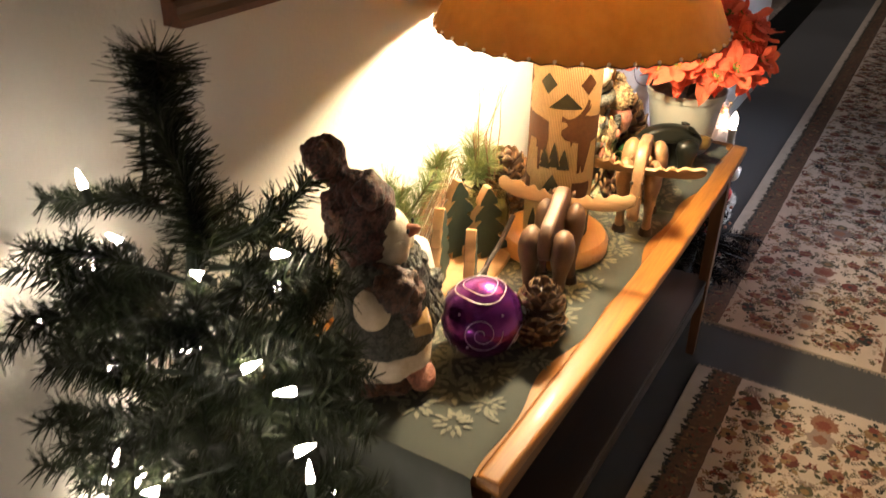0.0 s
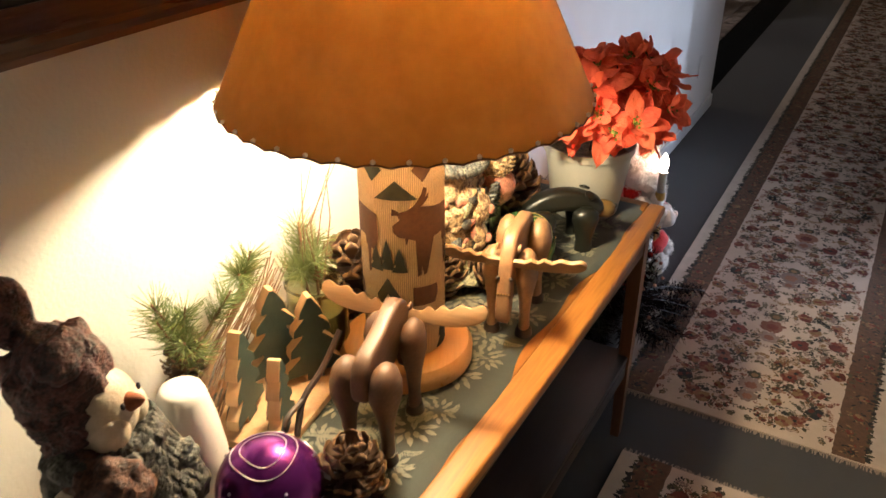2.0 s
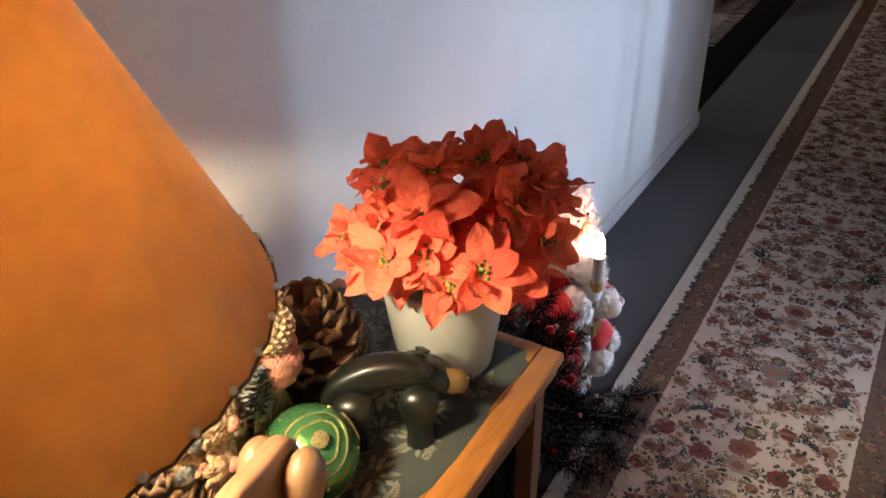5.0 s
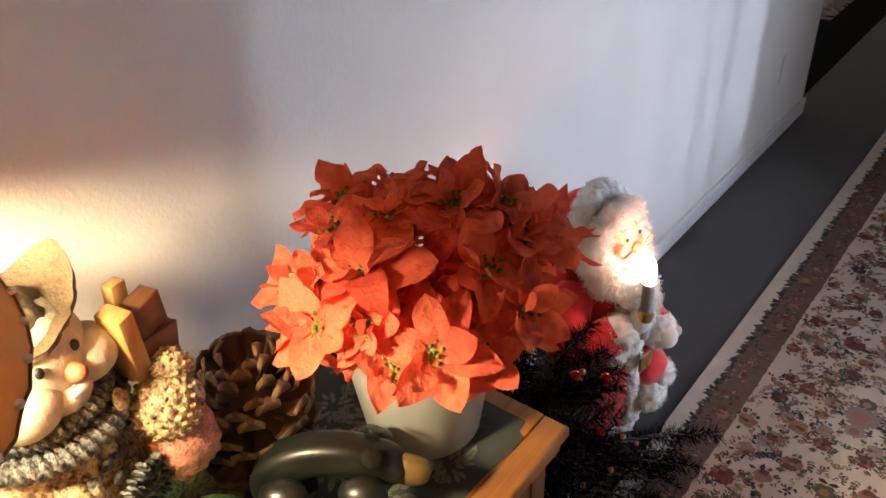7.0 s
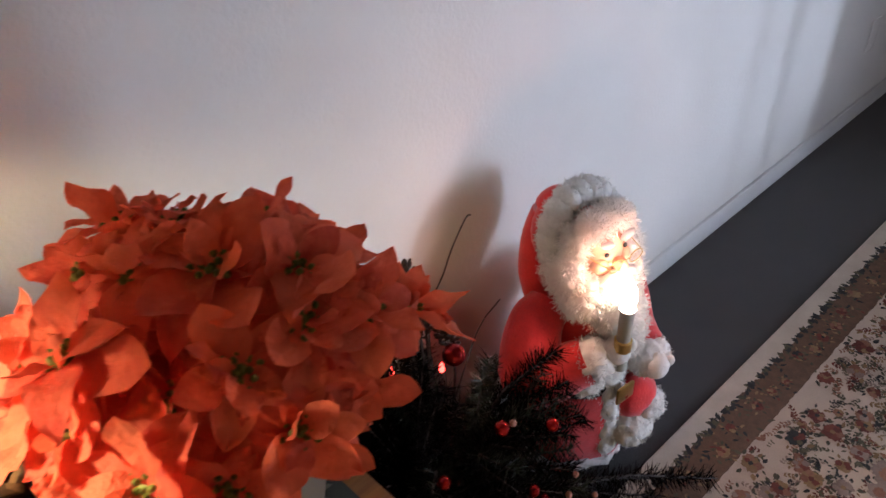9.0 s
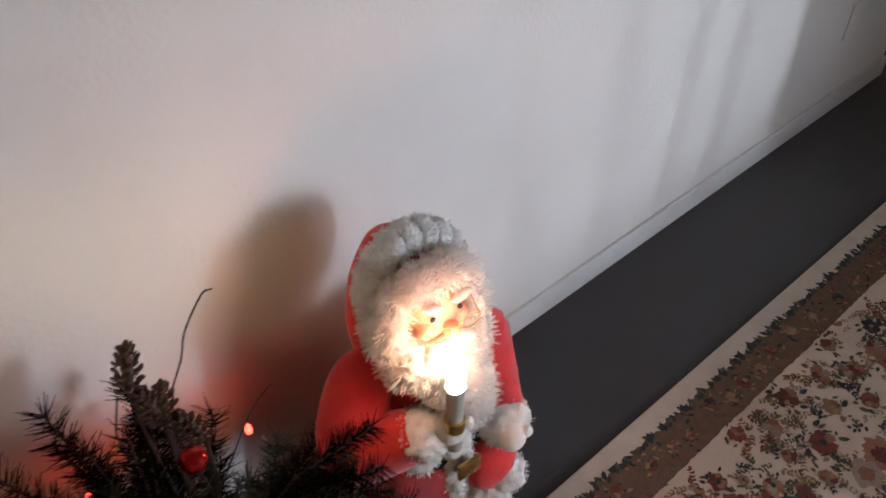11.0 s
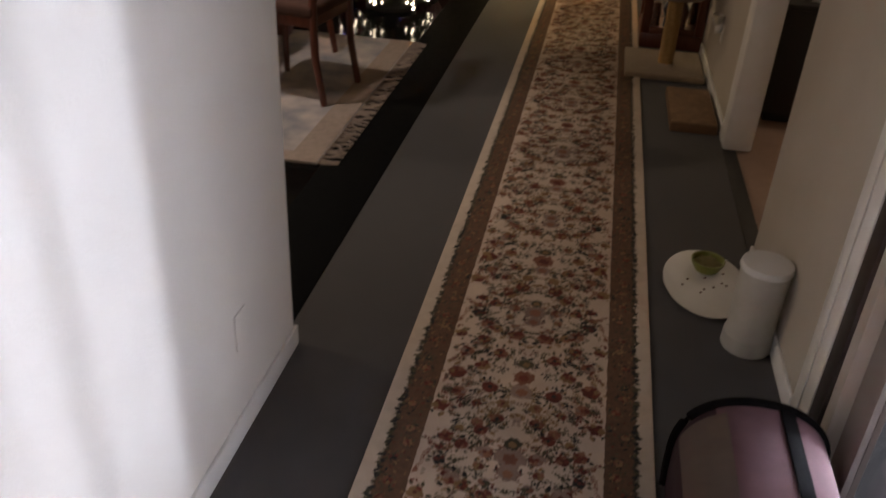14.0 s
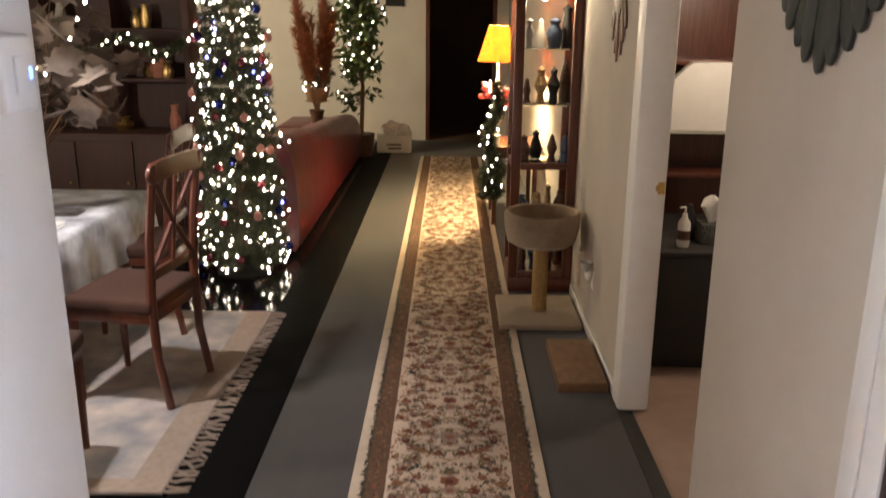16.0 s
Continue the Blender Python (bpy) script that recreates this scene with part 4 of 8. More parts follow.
def moose(at, rz, label, body, antler, headdown=1.0):
    pieces = []
    side = slab(smooth_curve(MOOSE_SIDE, 4), 0.027, 0.007, 3)
    pieces.append((turn(side, pose(0, 0, 0, 90, 0, 0)), body))
    for x in (0.047, -0.078):
        for s in (1, -1):
            big = 0.030 if x < 0 else 0.026
            leg = lathe([(0, 0.018), (0.0135, 0.018), (0.012, 0.05), (0.016, 0.085), (big, 0.13), (big * 1.0, 0.15), (big * 0.8, 0.170), (big * 0.4, 0.182), (0, 0.185)], 20)
            pieces.append((turn(leg, pose(x, s * 0.031, 0) @ Matrix.Diagonal((1.15, 0.8, 1, 1))), body))
            hoof = lathe([(0, 0), (0.0165, 0), (0.0165, 0.004), (0.0138, 0.0185), (0, 0.0185)], 16)
            pieces.append((turn(hoof, pose(x, s * 0.031, 0)), HOOF))
    out = smooth_curve([(p, q * 0.8) for p, q in ANTLER], 3)
    for s in (1, -1):
        a = slab([(s * p, q) for p, q in out], 0.009, 0.0025)
        pieces.append((turn(a, pose(0.078, s * 0.012, 0.172, 0, 28, 0) @ pose(0, 0, 0, 90, 0, 90) @ pose(0, 0, 0, 0, 0, s * 3)), antler))
    for i in range(5):
        pieces.append((blob((0.0026, 0.0022, 0.0022), (0.1035, (i - 2) * 0.0052, 0.118), sub=1), BRASS))
    for s in (1, -1):
        pieces.append((blob((0.003, 0.004, 0.004), (0.098, s * 0.012, 0.148), sub=2), HOOF))
        pieces.append((blob((0.010, 0.004, 0.007), (0.066, s * 0.020, 0.196), sub=2), body))
    return figure("carved_moose", pieces, at, label, "figurine", rz, "carved moose on the table")


moose((0.380, 1.885, TZ + 0.002), -77, "pale brown carved wooden moose with broad flat antlers", WALNUT_LIGHT, ANTLER_WOOD)
moose((0.335, 1.500, TZ + 0.002), 102, "dark brown carved wooden moose with broad flat antlers", WALNUT, ANTLER_WOOD)

# carved bear
BEAR_SIDE = [(-0.122, 0.035), (-0.130, 0.075), (-0.108, 0.115), (-0.05, 0.144), (0.01, 0.148), (0.055, 0.136), (0.085, 0.122), (0.098, 0.098), (0.082, 0.078), (0.05, 0.084), (0.0, 0.094), (-0.05, 0.086), (-0.095, 0.045)]


def bear():
    ps = [(turn(slab(smooth_curve(BEAR_SIDE, 4), 0.05, 0.014, 3), pose(0, 0, 0, 90, 0, 0)), BEAR_BLACK)]
    ps.append((turn(lathe([(0, 0), (0.020, 0.002), (0.0235, 0.011), (0.024, 0.022), (0.0225, 0.036), (0.019, 0.045), (0.012, 0.051), (0, 0.053)], 24), pose(0.080, 0, 0.094, 0, 102, 0) @ Matrix.Diagonal((1, 0.78, 1, 1))), surf("bear_snout", (0.135, 0.080, 0.020), (0.09, 0.052, 0.013), 60, 0.45)))
    ps.append((blob((0.006, 0.008, 0.006), (0.131, 0, 0.096), sub=2), BEAR_BLACK))
    for s in (1, -1):
        ps.append((turn(lathe([(0, 0), (0.013, 0.001), (0.014, 0.006), (0, 0.010)], 14), pose(0.052, s * 0.024, 0.136, s * -25, 20, 0)), BEAR_BLACK))
        for x, hh in ((0.040, 0.118), (-0.072, 0.112)):
            leg = lathe([(0, 0), (0.021, 0), (0.019, 0.03), (0.024, hh * 0.5), (0.031, hh * 0.72), (0.029, hh * 0.87), (0.017, hh * 0.97), (0, hh)], 24)
            ps.append((turn(leg, pose(x, s * 0.047, 0) @ Matrix.Diagonal((1.15, 0.8, 1, 1))), BEAR_BLACK))
    for b, _ in ps:
        turn(b, Matrix.Diagonal((0.86, 0.9, 0.9, 1)))
    return figure("carved_bear", ps, (0.347, 2.228, TZ + 0.002), "black carved wooden bear with a tan snout", "figurine", 36)


bear()

# glass balls
PURPLE = surf("purple_glass", (0.16, 0.022, 0.20), (0.12, 0.015, 0.16), 8, 0.26, metal=0.75, rough_var=0.05)
GREEN = surf("green_glass", (0.11, 0.30, 0.10), (0.075, 0.22, 0.07), 8, 0.15, metal=0.7, rough_var=0.03)
SILVER = surf("silver_glitter", (0.62, 0.58, 0.62), (0.4, 0.38, 0.42), 300, 0.35, metal=0.9)
GOLD = surf("gold_glitter", (0.9, 0.72, 0.36), (0.65, 0.48, 0.18), 300, 0.3, metal=0.9)


def glass_ball(name, at, r, skin, glitter, label, rot, wide, hang=0):
    t = thing(name, at, label, "bauble")
    t.matrix_world = pose(*at, *rot)
    part("ball", lathe([(0 if i in (0, 32) else r * math.sin(math.pi * i / 32), -r * math.cos(math.pi * i / 32)) for i in range(33)], 48), skin, t)

    def on(lat, lon, k=1.004):
        return (k * r * math.cos(lat) * math.cos(lon), k * r * math.cos(lat) * math.sin(lon), k * r * math.sin(lat))
    for ring in (1.15, 0.92):
        part("glitter_ring", tube([on(ring + 0.04 * math.sin(3 * i * 0.2), i * 0.2) for i in range(33)], wide, 6), glitter, t)
    for k in range(5):
        pts = []
        for i in range(46):
            a = i * 0.28
            rad = 0.05 + 0.0105 * i
            pts.append(on(-0.05 + (0.2 if k % 2 else -0.35) + rad * math.sin(a), k * 1.257 + rad * math.cos(a)))
        part("glitter_swirl", tube(pts, wide, 6), glitter, t)
        for j in range(2):
            part("stud", blob((r * 0.035,) * 3, on(0.55 - 0.8 * j, k * 1.257 + 0.6 + 0.3 * j), sub=1), glitter, t)
    part("cap", turn(lathe([(0, r * 0.97), (r * 0.16, r * 0.97), (r * 0.17, r * 1.10), (0, r * 1.12)], 16), pose(0, 0, 0, 0, hang, 0)), glitter, t)
    part("loop", turn(tube([(r * 0.07 * math.cos(i * 0.7), 0, r * 1.17 + r * 0.09 * math.sin(i * 0.7)) for i in range(10)], 0.0008, 6), pose(0, 0, 0, 0, hang, 0)), glitter, t)
    return t


glass_ball("purple_bauble", (0.311, 1.243, TZ + 0.0765), 0.0745, PURPLE, SILVER, "matt purple glass bauble with silver glitter swirls", (0, 2, -133), 0.0008, -95)
glass_ball("green_bauble", (0.319, 2.060, TZ + 0.071), 0.069, GREEN, GOLD, "shiny green glass bauble with gold glitter swirls", (20, 30, 10), 0.0017)

# white ceramic cone
solid("ceramic_cone", lathe([(0, 0), (0.048, 0), (0.052, 0.006), (0.051, 0.06), (0.044, 0.12), (0.035, 0.166), (0.031, 0.177), (0.025, 0.181), (0, 0.181)], 40), surf("white_ceramic", (0.80, 0.77, 0.72), (0.74, 0.70, 0.64), 20, 0.3, coat=0.3), "white glazed ceramic cone with a flat tip", "ornament", at=pose(0.155, 1.252, TZ + 0.002))

# cut-out firs on a board
FIR_HALF = [(0.016, 0.0), (0.016, 0.014), (0.052, 0.013), (0.050, 0.030), (0.026, 0.050), (0.026, 0.056), (0.043, 0.055), (0.041, 0.070), (0.019, 0.092), (0.019, 0.097), (0.034, 0.096), (0.032, 0.109), (0.012, 0.130), (0.022, 0.131), (0.019, 0.142), (0.004, 0.168)]
FIR_CUT = [(-x, z) for x, z in FIR_HALF] + [(x, z) for x, z in reversed(FIR_HALF)]


def fir_cutouts():
    t = thing("fir_cutouts", (0.14, 1.44, TZ + 0.003), "sawn wooden fir trees painted green, standing on a pine board", "ornament", rz=8)
    part("board", between((-0.075, -0.11, 0), (0.085, 0.13, 0.016), 0.003), PINE_EDGE, t)
    for x, y, s, rz in ((-0.022, 0.062, 1.08, 58), (0.036, 0.085, 1.0, 50), (-0.014, -0.05, 1.0, 100), (0.056, -0.055, 0.82, 106)):
        tree = part("fir", turn(slab([(a * s, b * s) for a, b in FIR_CUT], 0.021, 0.0012, 1), pose(x, y, 0.016) @ pose(0, 0, 0, 0, 0, rz) @ pose(0, 0, 0, 90, 0, 0)), PINE_EDGE, t)
        for d in (1, -1):
            face = slab([(a * s * 0.97, 0.002 + b * s * 0.975) for a, b in FIR_CUT], 0.0008)
            part("painted_face", turn(face, pose(x, y, 0.016) @ pose(0, 0, 0, 0, 0, rz) @ pose(0, 0, 0, 90, 0, 0) @ pose(0, 0, d * 0.0109)), FIR_PAINT, tree, "dark green painted side")
    part("bark_stick", tube(spline([(0.085, -0.06, 0.012), (0.078, -0.02, 0.055), (0.088, 0.03, 0.085), (0.10, 0.075, 0.135)]), 0.0055, 7), HOOF, t, "dark bark-covered stick")
    part("bark_stick", tube(spline([(0.075, -0.09, 0.012), (0.075, -0.07, 0.05), (0.078, -0.02, 0.055)]), 0.005, 7), HOOF, t, "dark bark-covered stick")
    return t


fir_cutouts()

# jar with pine sprigs, and a bundle of twigs
def pine_sprig(t, stem, rnd, length, tufts):
    part("stem", tube(stem, [0.0035] + [0.0028] * (len(stem) - 2) + [0.0018], 6), TWIG, t)
    v, f = [], []
    for p, d in tufts:
        p, d = Vector(p), Vector(d).normalized()
        needles(v, f, p - d * 0.055, p + d * 0.004, rnd, length * 0.92, 3000, 0.0008, 0.75)
    sheet("needles", v, f, NEEDLE, t, "long green pine needles")


def jar_of_pine():
    rnd = random.Random(11)
    j = thing("glass_jar", (0.118, 1.605, TZ + 0.002), "greenish ribbed glass jar on the table", "jar")
    prof = [(0.0, 0.0), (0.05, 0.0), (0.056, 0.006), (0.058, 0.03), (0.058, 0.105), (0.050, 0.122), (0.050, 0.150), (0.053, 0.155), (0.050, 0.158), (0.046, 0.154), (0.046, 0.122), (0.054, 0.103), (0.054, 0.03), (0.05, 0.007), (0.0, 0.005)]
    part("bowl", lathe(prof, 48, wave=lambda a, z: 0.012 * math.sin(14 * a)), glass("jar_glass", (0.66, 0.64, 0.42), 0.10), j).visible_shadow = False
    part("wax", lathe([(0, 0.006), (0.052, 0.006), (0.0535, 0.098), (0.050, 0.104), (0, 0.100)], 32), surf("green_wax", (0.20, 0.19, 0.095), (0.14, 0.13, 0.065), 20, 0.5), j, "olive wax filling")
    s = thing("pine_sprigs", (0.118, 1.605, TZ + 0.06), "fresh pine sprigs with long green needles in the jar", "greenery")
    for stem, tufts in (([(0, 0, 0), (-0.02, 0.0, 0.10), (-0.048, 0.03, 0.19)], [((-0.048, 0.032, 0.178), (-0.1, 0.1, 1)), ((-0.05, 0.02, 0.135), (0.1, 0.3, 0.6))]),
                        ([(0.01, 0, 0), (0.0, 0.01, 0.09), (0.0, 0.04, 0.16)], [((-0.01, 0.02, 0.125), (0.4, 0.5, 0.4)), ((-0.018, -0.015, 0.125), (0.1, -0.4, 0.6)), ((-0.03, 0.05, 0.15), (0.2, 0.6, 0.6)), ((0.01, 0.0, 0.15), (0.5, 0.0, 0.7))])):
        pine_sprig(s, stem, rnd, 0.05, tufts)
    for k in range(6):
        x = rnd.uniform(-0.03, 0.03)
        part("twig", tube([(x, 0, 0.1), (x - 0.02, rnd.uniform(-0.02, 0.06), 0.2), (x - 0.03 + rnd.uniform(-0.02, 0.03), rnd.uniform(-0.03, 0.12), 0.27 + 0.03 * rnd.random())], [0.0016, 0.0012, 0.0006], 5), TWIG, s)
    b = thing("pine_bough", (0.075, 1.42, TZ + 0.004), "dry pine bough with green tufts leaning on the wall", "greenery")
    for k in range(44):
        x, y = rnd.uniform(-0.035, 0.005), rnd.uniform(-0.08, 0.05)
        part("twig", tube(spline([(x + 0.025, y - 0.06, 0.004 + 0.03 * rnd.random()), (x + 0.005, y + 0.02, 0.06 + 0.04 * rnd.random()), (x * 0.4 - 0.025 + 0.02 * rnd.random(), y * 0.7 + 0.13 + 0.03 * rnd.random(), 0.14 + 0.07 * rnd.random())], 2), 0.0011, 5), TWIG, b)
    v, f = [], []
    for p, d in (((-0.02, -0.105, 0.24), (-0.1, -0.4, 0.9)), ((-0.01, -0.11, 0.215), (-0.1, -0.3, 0.9)), ((-0.005, 0.057, 0.22), (0.55, -0.6, 0.5)), ((0.018, -0.095, 0.185), (0.4, -0.4, 0.5)), ((0.02, -0.075, 0.165), (0.4, 0.2, 0.5)), ((-0.012, -0.06, 0.21), (0.2, 0.1, 0.9)), ((0.0, 0.02, 0.20), (0.3, 0.4, 0.7)), ((-0.01, 0.09, 0.235), (0.1, 0.4, 0.8))):
        p, d = Vector(p), Vector(d).normalized()
        needles(v, f, p - d * 0.06, p + d * 0.004, rnd, 0.046, 3000, 0.0008, 0.75)
        part("shoot", tube([p - d * 0.09, p + d * 0.012], [0.003, 0.002], 6), TWIG, b)
    sheet("needles", v, f, NEEDLE, b, "tufts of long green needles")


jar_of_pine()

# snow figures of cast resin
def resin(name, a, b, scale=90, bump=0.0035):
    """Cast resin: two paints broken up sharply at a fine scale."""
    m = surf(name, a, b, scale, 0.55, bump, 230, fine=0.45)
    for n in m.node_tree.nodes:
        if n.type == "VALTORGB":
            n.color_ramp.elements[0].position, n.color_ramp.elements[1].position = 0.41, 0.58
    return m


RESIN_WHITE = surf("resin_white", (0.66, 0.57, 0.45), (0.46, 0.36, 0.25), 30, 0.5, 0.0012, 160)
RESIN_HAT = resin("resin_plum", (0.115, 0.040, 0.034), (0.016, 0.006, 0.006), 70, 0.005)
RESIN_COAT = resin("resin_coat", (0.060, 0.058, 0.046), (0.008, 0.008, 0.007), 100)
RESIN_BROWN = resin("resin_brown", (0.13, 0.055, 0.032), (0.03, 0.012, 0.009), 80)
RESIN_PINK = resin("resin_rose", (0.46, 0.18, 0.11), (0.24, 0.09, 0.06), 80)
RESIN_GREY = resin("resin_grey", (0.15, 0.15, 0.13), (0.018, 0.019, 0.018), 110)
FELT = surf("tan_felt", (0.145, 0.098, 0.046), (0.052, 0.032, 0.016), 28, 0.6, 0.002, 160)
RESIN_TAN = resin("resin_tan", (0.46, 0.33, 0.17), (0.12, 0.07, 0.035), 90)
RESIN_MOSS = resin("resin_moss", (0.33, 0.31, 0.18), (0.09, 0.085, 0.05), 70)
CARROT = surf("carrot", (0.45, 0.15, 0.06), (0.26, 0.07, 0.03), 50, 0.6)
SIGN_FACE = wood("sign_face", (0.13, 0.052, 0.018), (0.06, 0.022, 0.009), 1, 20, 0.45, 0.3)
SIGN_WOOD = wood("sign_board", (0.40, 0.23, 0.07), (0.22, 0.11, 0.032), 2, 20, 0.45, 0.3)


def dense(profile, n=5):
    """More rings between the given ones, rounded at the turns."""
    out = []
    for i in range(len(profile) - 1):
        p0, p1, p2, p3 = (Vector(profile[max(0, min(len(profile) - 1, i + j))]) for j in (-1, 0, 1, 2))
        for s in range(n):
            t = s / n
            q = 0.5 * (2 * p1 + (p2 - p0) * t + (2 * p0 - 5 * p1 + 4 * p2 - p3) * t * t + (3 * p1 - p0 - 3 * p2 + p3) * t ** 3)
            out.append((max(0.0, q.x) if i or s else 0, q.y))
    return out + [profile[-1]]


def rough_up(bm, amount, scale, seed=0):
    """Carved, uneven surface."""
    for v in bm.verts:
        q = v.co * scale + Vector((seed * 3.1, seed, 0))
        v.co += v.co.normalized() * amount * noise.fractal(q, 1.0, 2.0, 4)
    return bm


def snow_figure_plum():
    ps = [(blob((0.092, 0.09, 0.024), (0.022, -0.008, 0.022), 0.15, 25), RESIN_BROWN),
          (blob((0.092, 0.092, 0.066), (0.022, -0.010, 0.076), 0.10, 28, 4), RESIN_WHITE),
          (blob((0.030, 0.034, 0.026), (0.10, -0.035, 0.03), 0.14, 40), RESIN_PINK),
          (blob((0.054, 0.054, 0.056), (0.022, 0, 0.304), 0.04, 18, 4), RESIN_WHITE),
          (blob((0.030, 0.028, 0.030), (0.046, -0.026, 0.290), 0.04, 18, 4), RESIN_WHITE),
          (blob((0.030, 0.028, 0.030), (0.046, 0.026, 0.290), 0.04, 18, 4), RESIN_WHITE),
          (turn(lathe(dense([(0, 0), (0.013, 0.0), (0.011, 0.010), (0.006, 0.022), (0, 0.027)], 3), 16), pose(0.068, 0.0, 0.318, 0, 72, 0)), CARROT)]
    # shaggy cape in folds, open at the front over a pale belly
    cape = lathe(dense([(0, 0.098), (0.086, 0.10), (0.094, 0.118), (0.094, 0.145), (0.090, 0.19), (0.080, 0.235), (0.058, 0.266), (0, 0.275)]), 72, wave=lambda a, z: 0.022 * math.sin(9 * a + 14 * z) + 0.012 * math.sin(23 * a))
    ps.append((turn(rough_up(cape, 0.007, 38, 2), pose(0.024, -0.010, 0)), RESIN_COAT))
    for i in range(26):
        a = i / 26 * 6.283
        ps.append((blob((0.024, 0.024, 0.020), (0.024 + 0.058 * math.cos(a), -0.008 + 0.058 * math.sin(a), 0.250 + 0.006 * math.sin(3 * a)), 0.3, 55, 3, i), RESIN_COAT if i % 3 else RESIN_GREY))
    ps += [(blob((0.036, 0.036, 0.040), (0.020, -0.086, 0.204), 0.10, 25), RESIN_WHITE),
           (turn(blob((0.054, 0.042, 0.046), (0, 0, 0), 0.22, 45, 4), pose(0.056, -0.064, 0.234, 0, 20, 0)), RESIN_BROWN),
           (turn(blob((0.030, 0.028, 0.040), (0, 0, 0), 0.22, 45, 4), pose(0.078, -0.056, 0.190)), RESIN_BROWN),
           (blob((0.034, 0.034, 0.034), (0.098, 0.036, 0.19), 0.35, 50, 4), RESIN_GREY),
           (blob((0.028, 0.030, 0.040), (0.104, 0.05, 0.14), 0.3, 45, 4, 3), RESIN_COAT),
           (turn(box((0.036, 0.046, 0.030), (0, 0, 0), 0.004), pose(0.104, -0.058, 0.168, 10, -16, 14)), SIGN_WOOD)]
    for row in range(8):
        for i in range(15):
            a = -1.0 + 2.5 * i / 14 + 0.08 * (row % 2)
            r = 0.068 + 0.0055 * row
            ps.append((turn(blob((0.0035, 0.0068, 0.015), (0, 0, 0), 0.3, 120, 1, i + 20 * row), pose(0.024 + r * math.cos(a), -0.006 + r * math.sin(a) + 0.012, 0.266 - 0.015 * row, 0, -24, math.degrees(a))), RESIN_GREY if (i * 7 + row * 3) % 5 < 2 else RESIN_COAT))
    # knitted hat pulled low at the back, pinched to a fanned bobble
    hat = lathe(dense([(0, 0.0), (0.066, -0.004), (0.074, 0.010), (0.075, 0.040), (0.076, 0.075), (0.073, 0.105), (0.056, 0.132), (0.030, 0.146), (0, 0.150)]), 72, wave=lambda a, z: 0.030 * math.sin(3 * a + 26 * z) + 0.022 * math.sin(19 * a) * (1 if z < 0.02 else 0.4))
    ps.append((turn(rough_up(hat, 0.014, 30, 1), pose(0.000, 0.0, 0.282, 0, -16, 0) @ Matrix.Diagonal((0.88, 0.90, 0.90, 1))), RESIN_HAT))
    ps.append((turn(blob((0.030, 0.034, 0.026), (0, 0, 0), 0.25, 40, 4), pose(0.006, -0.03, 0.398)), RESIN_HAT))
    ps.append((turn(lathe(dense([(0, -0.01), (0.036, -0.01), (0.022, 0.012), (0.027, 0.028), (0, 0.032)]), 24, wave=lambda a, z: 0.08 * math.sin(7 * a)), pose(-0.045, 0, 0.402, 0, -42, 0)), RESIN_HAT))
    bob = lathe(dense([(0, -0.03), (0.024, -0.024), (0.040, 0.004), (0.047, 0.036), (0.036, 0.060), (0.018, 0.068), (0, 0.064)]), 48, wave=lambda a, z: 0.13 * math.sin(6 * a + 14 * z) * max(0, z + 0.03) * 14)
    ps.append((turn(rough_up(bob, 0.009, 40, 5), pose(-0.070, 0, 0.424, 0, -24, 0) @ Matrix.Diagonal((0.74, 0.9, 0.86, 1))), RESIN_HAT))
    for s in (1, -1):
        ps.append((blob((0.003, 0.0035, 0.0055), (0.074, s * 0.022, 0.328), sub=2), BLACKISH))
    for b, _ in ps:
        turn(b, Matrix.Diagonal((0.88, 0.88, 0.92, 1)))
    return figure("snow_figure", ps, (0.185, 1.085, TZ + 0.003), "resin snow figure in a plum knitted hat and dark cape", "figurine", 22, "snow figures on the table")


